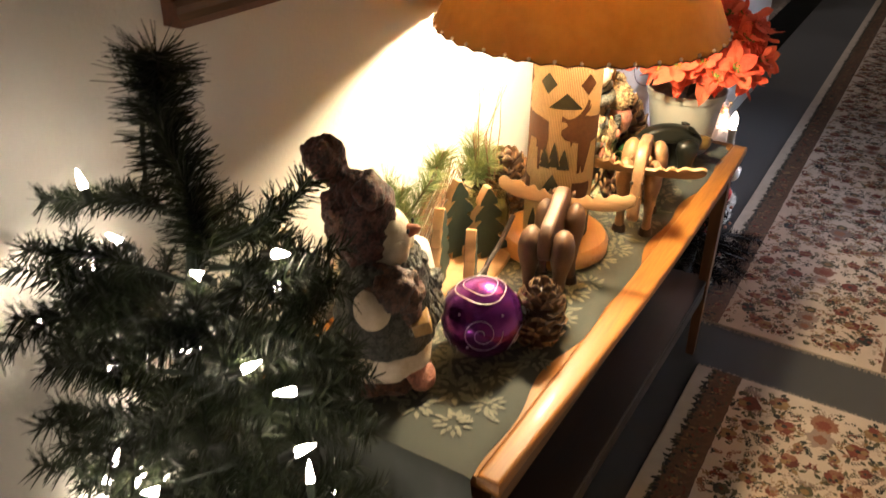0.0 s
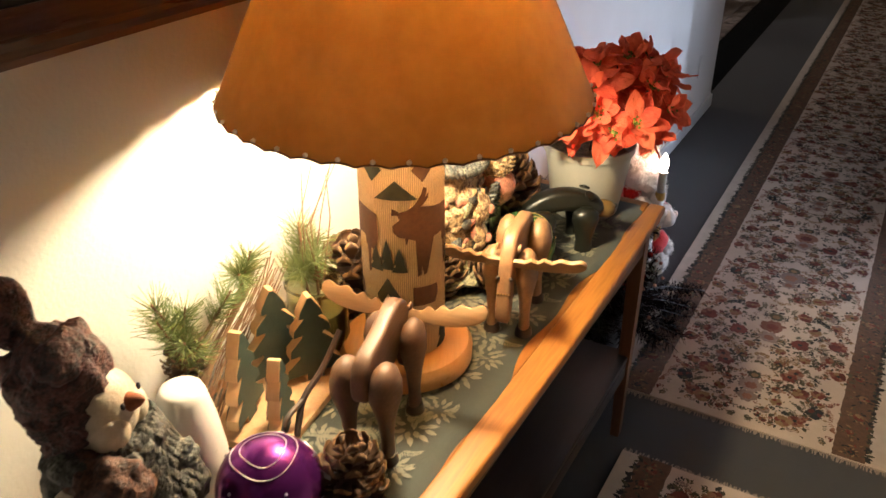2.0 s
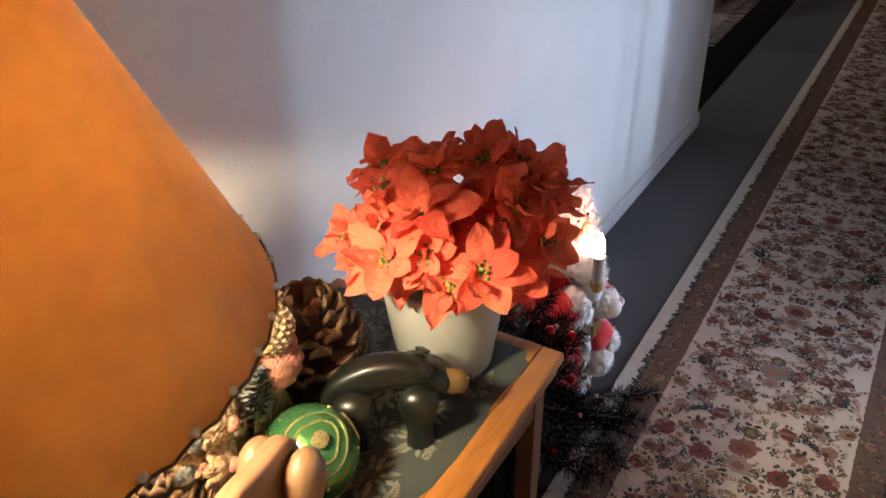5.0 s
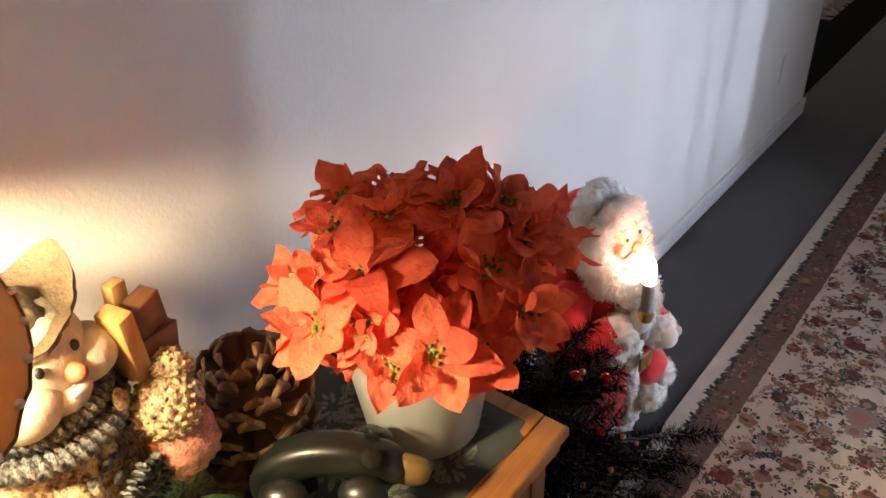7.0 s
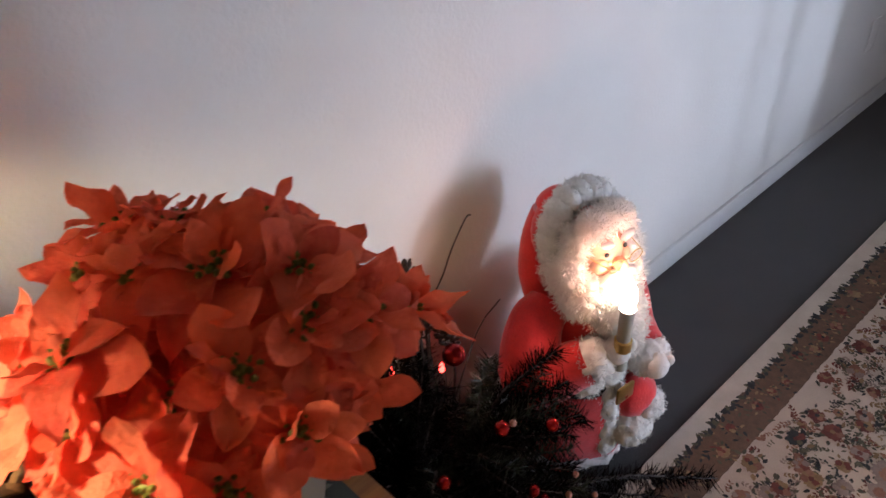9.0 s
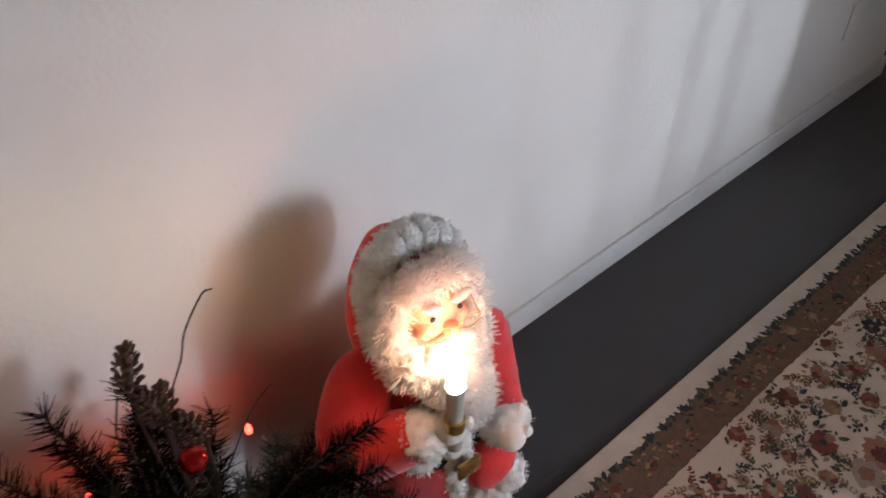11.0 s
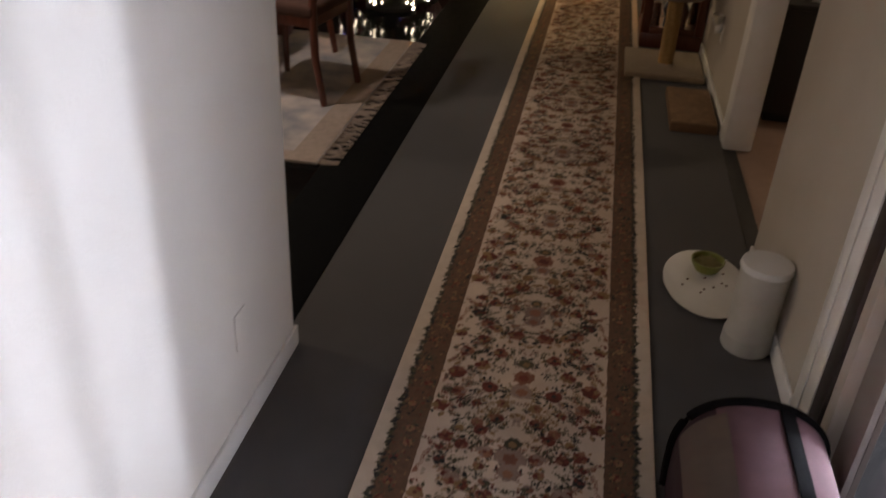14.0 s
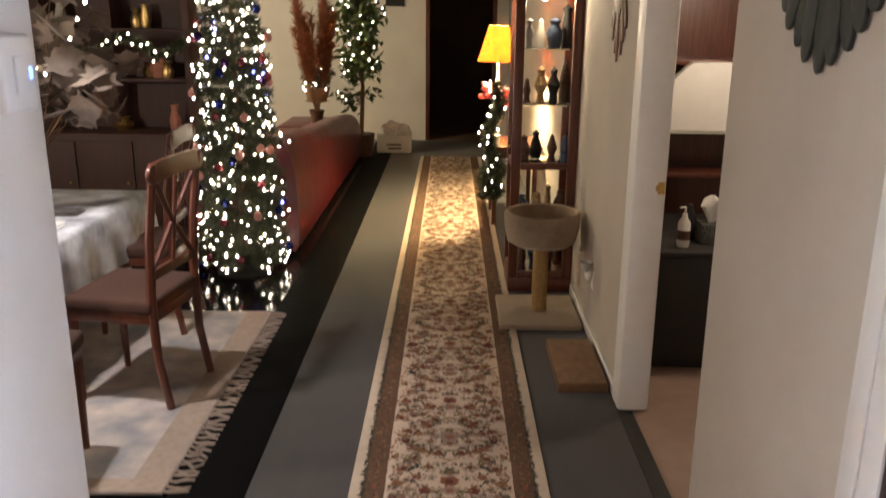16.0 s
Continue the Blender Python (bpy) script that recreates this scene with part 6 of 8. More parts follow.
    spots = at((0.101, 0.655, 1.250), (0.095, 0.695, 1.158), (0.045, 0.64, 1.125), (0.300, 0.635, 1.207), (0.352, 0.685, 1.228), (0.337, 0.705, 1.170), (0.042, 0.598, 1.082), (0.306, 0.61, 1.133), (0.362, 0.61, 1.128), (0.418, 0.63, 1.112), (0.193, 0.575, 1.088),
               (0.218, 0.55, 0.995), (0.252, 0.55, 0.985), (0.165, 0.55, 0.927), (0.443, 0.59, 1.071), (0.335, 0.51, 1.03), (0.453, 0.60, 1.026))
    low = [q for q in tips if 0.5 < q.z < 1.0]
    spots += [p + Vector((0, 0, 0.010)) for p in rnd.sample([q for q in low if q.x > -0.12 and q.z < 0.86], 8) + rnd.sample([q for q in tips if 0.7 < q.z < 1.2 and q.x < -0.15], 4)]
    for p in spots:
        ob = new("mini_light", me)
        ob.parent = t
        ob.matrix_local = Matrix.Translation(p) @ pose(0, 0, 0, rnd.uniform(-70, 70), rnd.uniform(-110, 110), 0)
        so = new("socket", sock)
        so.parent = ob
    for k in range(5):
        pts = [Vector((0.15 * math.cos(j * 0.55 + k) * (1 - 0.1 * k), 0.15 * math.sin(j * 0.55 + k) * (1 - 0.1 * k), 0.70 + 0.10 * k + 0.012 * j + rnd.uniform(-0.012, 0.012))) for j in range(8)]
        part("light_cord", tube(pts, 0.0016, 5), WIRE, t)
    return t


artificial_tree()

# ---- dark arrangement and the santa doll on the floor ----
RED_MINI = glow("red_mini_bulb", (1.0, 0.03, 0.02), 16)
RED_BALL = surf("red_glass", (0.42, 0.012, 0.012), (0.3, 0.008, 0.008), 10, 0.08, metal=0.7, rough_var=0.02)


def dry_arrangement():
    rnd = random.Random(5)
    t = thing("dry_arrangement", (0.235, 2.80, 0), "dark dry pine arrangement with red balls and cones on the floor", "greenery")
    part("pot", lathe([(0, 0), (0.09, 0), (0.11, 0.02), (0.12, 0.20), (0.125, 0.22), (0.11, 0.22), (0.1, 0.19), (0, 0.19)], 24), BLACKISH, t, "black pot")
    v, f, dry = [], [], []

    def spray(p0, p2, rise, length, per, brown):
        """A stalk with needles along it; the dry ones keep apart for their colour."""
        p1 = p0.lerp(p2, 0.5) + Vector((0, 0, rise))
        part("branch", tube([p0, p1, p2], [0.004, 0.003, 0.0015], 5), HOOF, t)
        first = len(f)
        needles(v, f, p0.lerp(p1, 0.4), p1, rnd, length, per, 0.0011, 0.5)
        needles(v, f, p1, p2, rnd, length, per * 1.2, 0.0011, 0.5)
        if brown:
            dry.extend(range(first, len(f)))
    for i in range(110):
        a = rnd.uniform(0, 6.283)
        l = 0.25 * rnd.uniform(0.6, 1.0)
        z = 0.05 + 0.43 * rnd.random()
        p2 = Vector((math.cos(a) * l * 0.8, math.sin(a) * l * 1.35, z))
        p2.x, p2.y = max(p2.x, -0.21), max(p2.y, -0.25)
        spray(Vector((0, 0, max(0.2, z * 0.7))), p2, 0.06, 0.034, 1150, rnd.random() < 0.75)
    # a thick dark tuft rising by the wall next to the table, dense to darken it there
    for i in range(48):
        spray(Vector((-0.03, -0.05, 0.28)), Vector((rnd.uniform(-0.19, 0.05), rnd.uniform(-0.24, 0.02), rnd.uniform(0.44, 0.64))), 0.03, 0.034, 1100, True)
    # upright fir sprigs beside the doll and by the wall
    for tip in ((0.03, 0.215, 0.45), (0.07, 0.26, 0.36), (-0.03, 0.14, 0.50), (0.12, 0.20, 0.33), (-0.10, 0.02, 0.56), (-0.04, -0.09, 0.58), (0.03, 0.06, 0.55)):
        spray(Vector((0.0, 0.05, 0.25)), Vector(tip), 0.03, 0.030, 1500, False)
    # long dry sprays lying out over the rug's edge
    for k in range(16):
        y = rnd.uniform(0.05, 0.5)
        spray(Vector((0.05, y * 0.4, 0.16)), Vector((0.19 + 0.10 * rnd.random(), y + 0.06, 0.03 + 0.03 * rnd.random())), 0.02, 0.036, 700, True)
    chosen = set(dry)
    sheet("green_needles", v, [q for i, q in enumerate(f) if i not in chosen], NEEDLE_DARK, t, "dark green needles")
    sheet("brown_needles", v, [q for i, q in enumerate(f) if i in chosen], NEEDLE_BROWN_SHADED, t, "dry brown needles, darkened for the shade beside the table")
    for p, r in (((0.02, 0.005, 0.640), 0.018), ((0.125, 0.0, 0.56), 0.012), ((0.17, 0.03, 0.42), 0.010), ((0.10, -0.10, 0.50), 0.011), ((0.14, 0.10, 0.30), 0.009), ((0.16, -0.02, 0.24), 0.009), ((0.13, 0.12, 0.47), 0.012)):
        part("red_ball", blob((r, r, r), p, sub=3), RED_BALL, t, "shiny red ball")
    for p in ((0.13, 0.02, 0.56), (0.18, -0.04, 0.34), (0.19, 0.06, 0.30), (0.2, 0.0, 0.22), (0.19, 0.1, 0.36), (0.16, 0.16, 0.33), (0.18, 0.2, 0.25)):
        part("berry", blob((0.006, 0.006, 0.006), p, sub=2), RESIN_PINK, t)
    # red mini lights low in the branches by the wall
    for p in ((-0.17, -0.10, 0.42), (-0.18, 0.04, 0.42), (-0.165, 0.15, 0.36), (-0.17, -0.02, 0.36)):
        part("red_light", lathe([(0, 0), (0.005, 0.001), (0.006, 0.008), (0.0045, 0.016), (0, 0.026)], 10, p), RED_MINI, t, "lit red mini bulb")
    # cones on wire picks with frosted brown pods, and bare twigs
    for p, hh, lean in (((-0.055, -0.02, 0.715), 0.062, -16), ((-0.035, 0.0, 0.665), 0.055, 12), ((-0.01, 0.035, 0.625), 0.052, 24), ((-0.06, 0.01, 0.62), 0.06, -10)):
        cone = [blob((0.007, 0.007, hh * 0.5), (0, 0, hh * 0.5), sub=2)]
        for j in range(46):
            k = j / 45
            r = 0.014 * math.sin(math.pi * (0.18 + 0.74 * k)) ** 0.8
            cone.append(turn(blob((0.0068, 0.0048, 0.0018), (0.005, 0, 0), sub=1), pose(0, 0, hh * (0.03 + 0.94 * k), 0, 0, math.degrees(j * 2.4)) @ pose(r * 0.75, 0, 0, 0, -15 - 50 * k, 0)))
        part("small_cone", turn(joined(cone), pose(p[0], p[1], p[2], lean, -14, 0)), CONE, t, "small brown cone")
        part("wire_pick", tube([(p[0] * 0.5, p[1] * 0.5, 0.40), (p[0] * 0.9, p[1], p[2] - 0.08), p], 0.0022, 5), HOOF, t)
    for pts in ([(-0.02, 0, 0.5), (-0.05, 0.02, 0.66), (-0.04, 0.045, 0.74), (-0.03, 0.055, 0.79), (-0.03, 0.085, 0.83), (-0.035, 0.10, 0.825)], [(0, 0.02, 0.5), (-0.02, 0.10, 0.60), (0.0, 0.13, 0.66)], [(-0.06, -0.02, 0.5), (-0.07, -0.05, 0.62), (-0.075, -0.03, 0.70)]):
        part("bare_twig", tube(spline(pts, 3), 0.0013, 5), HOOF, t)
    return t


dry_arrangement()

VELVET = surf("red_velvet", (0.74, 0.024, 0.022), (0.52, 0.012, 0.012), 25, 0.85, 0.001, 200, sheen=0.4)
FUR = surf("white_fur", (0.80, 0.78, 0.74), (0.66, 0.64, 0.60), 60, 0.95, 0.0015, 170)
BEARD = surf("white_curls", (0.92, 0.89, 0.85), (0.84, 0.80, 0.75), 60, 0.95, 0.001, 170, trans=0.45)
FACE = surf("painted_face", (0.62, 0.33, 0.22), (0.52, 0.25, 0.15), 20, 0.5)
GILT = surf("gilt_wire", (0.65, 0.45, 0.16), None, 30, 0.3, metal=1.0)


def fluff(at, radii, n, length, rnd, seed=0):
    """Curly strands standing out of a lump."""
    v, f = [], []
    bm = bmesh.new()
    for _ in range(n):
        d = Vector((rnd.gauss(0, 1), rnd.gauss(0, 1), rnd.gauss(0, 1))).normalized()
        p = Vector((at[0] + d.x * radii[0], at[1] + d.y * radii[1], at[2] + d.z * radii[2])) * 1.0
        w = Vector((rnd.gauss(0, 1), rnd.gauss(0, 1), rnd.gauss(0, 1))).normalized()
        q = p + (d * 0.8 + w * 0.7) * length * rnd.uniform(0.4, 1)
        r = q + (d * 0.3 - w * 0.9 + Vector((0, 0, -0.3))) * length * 0.5
        s = d.cross(w).normalized() * 0.0007
        vs = [bm.verts.new(c) for c in (p - s, p + s, q + s, q - s, r)]
        bm.faces.new((vs[0], vs[1], vs[2], vs[3])), bm.faces.new((vs[3], vs[2], vs[4]))
    return bm


def santa_doll():
    rnd = random.Random(77)
    ps = []

    def furry(at, rr, strands, length=0.008, fur=FUR, rough=0.16, scale=50, seed=0):
        ps.append((blob(rr, at, rough, scale, 4, seed), fur))
        ps.append((fluff(at, rr, strands, length, rnd), fur))
    # boots, coat with a deep fur hem
    for s in (1, -1):
        ps.append((blob((0.055, 0.036, 0.034), (0.060, s * 0.055, 0.032), 0.05, 20), BLACKISH))
    ps.append((lathe([(0, 0.05), (0.118, 0.05), (0.130, 0.10), (0.124, 0.20), (0.114, 0.30), (0.104, 0.40), (0.082, 0.47), (0, 0.50)], 40, wave=lambda a, z: 0.05 * math.sin(5 * a + 9 * z)), VELVET))
    furry((0, 0, 0.085), (0.134, 0.140, 0.038), 1500, seed=1)
    for k, z in enumerate((0.13, 0.18, 0.23, 0.28, 0.33)):
        furry((0.116 - 0.05 * (z - 0.12), 0.0, z), (0.028, 0.034, 0.040), 380, seed=k)
    # black belt with a brass buckle
    ps.append((lathe([(0.117, 0.285), (0.121, 0.287), (0.121, 0.318), (0.117, 0.320)], 40), BLACKISH))
    ps.append((box((0.008, 0.05, 0.042), (0.150, 0.0, 0.302), 0.003), GILT))
    # sleeves, deep fur cuffs and mittens: one lifted with the candle, one low in front
    cx, cy = 0.156, -0.041
    for s, palm, elbow in ((-1, (cx - 0.018, cy + 0.002, 0.435), (0.030, -0.165, 0.350)), (1, (0.148, 0.092, 0.322), (0.036, 0.128, 0.345))):
        sleeve = tube(spline([(-0.02, s * 0.070, 0.470), (-0.008, s * 0.128, 0.43), elbow, tuple(Vector(elbow).lerp(Vector(palm), 0.7))], 6), between_values([0.046, 0.062, 0.060, 0.048], 6), 22)
        ps.append((rough_up(sleeve, 0.007, 16, s), VELVET))
        at = Vector(elbow).lerp(Vector(palm), 0.74)
        furry(tuple(at), (0.048, 0.050, 0.044), 800, seed=7 + s)
        if s < 0:
            furry((at.x - 0.004, at.y - 0.004, at.z - 0.05), (0.036, 0.038, 0.045), 600, seed=9)
        ps.append((blob((0.028, 0.028, 0.032), (palm[0] + 0.006, palm[1], palm[2] + 0.006), 0.05, 30), FUR))
        ps.append((turn(blob((0.011, 0.011, 0.022), (0, 0, 0), 0.05, 30), pose(palm[0] + 0.02, palm[1] + 0.024, palm[2] + 0.014, 20, 20, 0)), FUR))
    # flared coat tail with its fur edge
    ps.append((blob((0.056, 0.060, 0.050), (0.118, 0.066, 0.235), 0.12, 30), VELVET))
    furry((0.148, 0.090, 0.210), (0.038, 0.042, 0.038), 700, seed=12)
    furry((0.146, 0.05, 0.165), (0.040, 0.052, 0.048), 700, seed=13)
    head = len(ps)
    # head: face, hood falling back, fur brim round the face
    ps.append((blob((0.062, 0.066, 0.080), (0.034, 0, 0.598), 0.02, 15), FACE))
    for s in (1, -1):
        ps.append((blob((0.020, 0.022, 0.019), (0.078, s * 0.034, 0.588), 0.03, 25), FACE))
    ps.append((blob((0.066, 0.088, 0.088), (-0.052, 0, 0.600), 0.03, 12), VELVET))
    ps.append((tube(spline([(-0.045, 0, 0.665), (-0.078, -0.010, 0.640), (-0.090, -0.034, 0.57), (-0.080, -0.055, 0.49), (-0.055, -0.066, 0.42)], 6), between_values([0.032, 0.044, 0.046, 0.044, 0.030], 6), 20), VELVET))
    n = 13
    for i in range(n):
        a = math.radians(-35 + 250 * i / (n - 1))
        furry((-0.010 - 0.018 * math.sin(a), 0.088 * math.cos(a), 0.612 + 0.082 * math.sin(a)), (0.034, 0.030, 0.030), 520, 0.007, FUR, 0.12, 60, i)
    # curls on the brow and down both cheeks into a broad beard
    curls = [((0.048, -0.026, 0.664), (0.034, 0.036, 0.026)), ((0.048, 0.026, 0.664), (0.034, 0.036, 0.026)), ((0.030, -0.070, 0.628), (0.036, 0.024, 0.040)), ((0.030, 0.070, 0.628), (0.036, 0.024, 0.040)),
             ((0.030, -0.086, 0.565), (0.052, 0.034, 0.052)), ((0.030, 0.086, 0.565), (0.052, 0.034, 0.052)), ((0.062, -0.062, 0.515), (0.056, 0.046, 0.056)), ((0.062, 0.062, 0.515), (0.056, 0.046, 0.056)),
             ((0.088, 0.0, 0.520), (0.052, 0.062, 0.042)), ((0.096, 0.012, 0.462), (0.060, 0.070, 0.056)), ((0.106, 0.034, 0.415), (0.054, 0.058, 0.050)), ((0.112, 0.045, 0.370), (0.038, 0.042, 0.040))]
    for i, (at, rr) in enumerate(curls):
        furry(at, rr, 1500, 0.015, BEARD, 0.22, 45, i)
    for s in (1, -1):
        ps.append((turn(blob((0.014, 0.030, 0.013), (0, 0, 0), 0.2, 60), pose(0.106, s * 0.026, 0.560, s * -20, 0, 0)), BEARD))
        ps.append((turn(blob((0.009, 0.020, 0.007), (0, 0, 0), 0.2, 60), pose(0.094, s * 0.030, 0.642, s * 16, 0, 0)), BEARD))
        ps.append((blob((0.004, 0.0055, 0.0055), (0.0925, s * 0.028, 0.616), sub=2), BLACKISH))
        g = [(0.122, s * 0.030 + 0.020 * math.cos(i * 0.5236), 0.606 + 0.014 * math.sin(i * 0.5236)) for i in range(13)]
        ps.append((tube(g, 0.0012, 6), GILT))
        ps.append((tube([(0.122, s * 0.050, 0.608), (0.03, s * 0.074, 0.622)], 0.0012, 6), GILT))
    ps.append((tube([(0.122, 0.010, 0.608), (0.124, 0, 0.611), (0.122, -0.010, 0.608)], 0.0012, 6), GILT))
    ps.append((blob((0.018, 0.015, 0.015), (0.108, 0, 0.590), sub=3), FACE))
    for b, _ in ps[head:]:
        turn(b, pose(-0.002, -0.006, 0.062) @ Matrix.Diagonal((0.92, 0.92, 0.925, 1)))
    # candle with a lit bulb
    ps.append((lathe([(0, 0.405), (0.014, 0.405), (0.0145, 0.548), (0.017, 0.551), (0.017, 0.556), (0.0, 0.556)], 24, (cx, cy, 0)), POT))
    ps.append((lathe([(0.0145, 0.452), (0.018, 0.455), (0.018, 0.478), (0.0145, 0.481)], 24, (cx, cy, 0)), GILT))
    ps.append((lathe([(0, 0.556), (0.010, 0.559), (0.0155, 0.579), (0.013, 0.599), (0.004, 0.619), (0, 0.623)], 16, (cx, cy, 0)), glow("candle_bulb", (1.0, 0.78, 0.55), 60)))
    for b, _ in ps:
        turn(b, Matrix.Diagonal((0.93, 0.93, 0.985, 1)))
    return figure("santa_doll", ps, (0.190, 3.218, 0.0), "santa doll in red velvet with white curls, holding a lit candle", "doll", -6)


santa_doll()

# ---- small things along the hall ----
WHITE_PLASTIC = surf("white_plastic", (0.74, 0.73, 0.70), (0.68, 0.67, 0.64), 12, 0.4)
FROST = surf("frosted_plastic", (0.62, 0.60, 0.54), (0.52, 0.50, 0.44), 12, 0.35, trans=0.35)


def thermostat():
    t = thing("wall_control", (XW, 5.37, 1.69), "white plastic control box with a blue light on the wall", "switch")
    part("case", between((0, -0.05, 0), (0.028, 0.055, 0.13), 0.008, 3), WHITE_PLASTIC, t)
    part("rocker", between((0.026, -0.018, 0.03), (0.033, 0.022, 0.095), 0.003), WHITE_PLASTIC, t)
    part("pilot_light", between((0.027, 0.034, 0.055), (0.0305, 0.042, 0.075), 0.001), glow("blue_led", (0.1, 0.2, 1.0), 1.5), t, "small blue light")


thermostat()


def wall_plate(at, rz):
    t = thing("wall_plate", at, "blank cover plate painted over like the wall", "cover plate", "cover plates", rz=rz)
    part("plate", between((0, -0.036, -0.058), (0.004, 0.036, 0.058), 0.003), PAINT, t)
    for z in (-0.04, 0.04):
        part("screw", turn(lathe([(0, 0), (0.004, 0), (0.003, 0.0012), (0, 0.0014)], 10), pose(0.0041, 0, z, 0, 90, 0)), PAINT, t)
    return t


wall_plate((XW, 5.1, 0.34), 0)
wall_plate((XR + 0.02, 8.62, 0.36), 180)
t = thing("plug_in_light", (XR + 0.008, 8.62, 0.385), "white plug-in night light in the outlet", "night light")
part("body", turn(blob((0.022, 0.024, 0.035), (-0.016, 0, 0), 0.05, 20), pose(0, 0, 0)), WHITE_PLASTIC, t)
part("shade", turn(lathe([(0.018, 0), (0.032, 0.03), (0.036, 0.06), (0.034, 0.06), (0.016, 0.002)], 20), pose(-0.03, 0, 0.02)), FROST, t)

# pet food dish and feeder
t = thing("food_dish", (1.375, 6.22, 0), "white oval plate with crumbs on the carpet", "plate")
part("plate", turn(lathe([(0, 0.006), (0.08, 0.006), (0.12, 0.010), (0.165, 0.022), (0.170, 0.024), (0.166, 0.019), (0.12, 0.003), (0.07, 0.0), (0, 0.0)], 48), Matrix.Diagonal((0.94, 1.45, 1, 1))), WHITE_PLASTIC, t)
rnd = random.Random(9)
for k in range(9):
    a, q = rnd.uniform(0, 6.28), rnd.uniform(0.03, 0.13)
    part("crumb", blob((0.006, 0.005, 0.004), (q * math.cos(a), q * math.sin(a), 0.018), 0.2, 90, 1, k), RESIN_BROWN, t)
t = thing("food_bowl", (1.39, 6.34, 0.012), "olive green bowl with dry food on the plate", "bowl")
part("bowl", lathe([(0, 0.002), (0.045, 0.0), (0.062, 0.03), (0.066, 0.046), (0.061, 0.046), (0.055, 0.028), (0, 0.012)], 36), surf("olive_glaze", (0.22, 0.24, 0.05), (0.15, 0.16, 0.03), 20, 0.35, coat=0.3), t)
part("food", blob((0.052, 0.052, 0.012), (0, 0, 0.028), 0.35, 70, 4), surf("dry_food", (0.16, 0.14, 0.04), (0.09, 0.07, 0.02), 150, 0.8), t)
t = thing("pet_feeder", (1.487, 5.87, 0), "frosted white plastic pet feeder with a lid", "feeder")
part("base", lathe([(0, 0), (0.082, 0), (0.086, 0.01), (0.084, 0.06), (0, 0.06)], 36), FROST, t)
part("hopper", lathe([(0.083, 0.06), (0.078, 0.07), (0.081, 0.30), (0.077, 0.31), (0, 0.31)], 36), FROST, t)
part("lid", lathe([(0, 0.311), (0.083, 0.311), (0.086, 0.317), (0.082, 0.335), (0, 0.34)], 36), WHITE_PLASTIC, t)

# pet carrier
PINK_CLOTH = surf("pink_cloth", (0.135, 0.064, 0.071), (0.10, 0.045, 0.050), 25, 0.85, 0.001, 400)
TAUPE_CLOTH = surf("taupe_cloth", (0.115, 0.080, 0.060), (0.085, 0.058, 0.044), 25, 0.85, 0.001, 400)
MAROON = surf("maroon_cloth", (0.03, 0.006, 0.010), None, 25, 0.9, 0.001, 400)


WEBBING = surf("black_webbing", (0.006, 0.005, 0.005), (0.003, 0.003, 0.003), 40, 0.95)
WEBBING.node_tree.nodes["Principled BSDF"].inputs["Specular IOR Level"].default_value = 0.1


def pet_carrier():
    t = thing("pet_carrier", (1.372, 4.72, 0), "soft dusty pink and maroon pet carrier with black piping", "pet carrier")

    def arch(w, h, n=22):
        """Upright sides running into a round top."""
        out = [(-w, 0.0), (-w * 1.02, h * 0.2), (-w * 1.02, h * 0.40)]
        for i in range(n + 1):
            a = math.pi * (1 - i / n)
            out.append((w * 1.02 * math.copysign(abs(math.cos(a)) ** 0.9, math.cos(a)), h * 0.44 + h * 0.56 * math.sin(a) ** 0.9))
        return out + [(w * 1.02, h * 0.40), (w * 1.02, h * 0.2), (w, 0.0)]

    def band(part_of, y0, y1, lift):
        """A cloth panel laid over a stretch of the arch."""
        outer = [(a * (1 + lift / 0.19), b + lift) for a, b in part_of]
        bm = slab(outer + [(a * 0.99, b - 0.002) for a, b in part_of[::-1]], y1 - y0)
        return turn(bm, pose(0, (y0 + y1) / 2, 0, 90, 0, 0))
    full = arch(0.186, 0.325)
    part("body", turn(slab(full, 0.86, 0.014, 3), pose(0, -0.01, 0, 90, 0, 0)), MAROON, t, "dark maroon cloth body")
    top = [p for p in full if p[0] > -0.112 and p[1] > 0.18]
    part("top_panel", band(top, -0.40, 0.405, 0.004), PINK_CLOTH, t, "dusty pink top panel")
    part("side_panel", band([p for p in full if p[0] < -0.085 and p[1] > 0.185], -0.36, 0.38, 0.0055), TAUPE_CLOTH, t, "taupe side panel")
    for y in (0.420, -0.440):
        part("piping", tube([(a * 1.015, y, b + 0.003) for a, b in full], 0.0135, 8), WEBBING, t, "black piping")
    part("strap", turn(box((0.040, 0.84, 0.005), (0, 0, 0), 0.002), pose(0.060, -0.01, 0.3250, 0, 14, 0)), WEBBING, t, "black webbing strap")


pet_carrier()

# cat furniture
PLUSH = surf("tan_plush", (0.33, 0.25, 0.17), (0.24, 0.175, 0.115), 30, 0.95, 0.003, 300, fine=0.5, sheen=0.2)
SISAL = surf("sisal_rope", (0.42, 0.27, 0.11), (0.30, 0.18, 0.07), 50, 0.9, 0.002, 300)


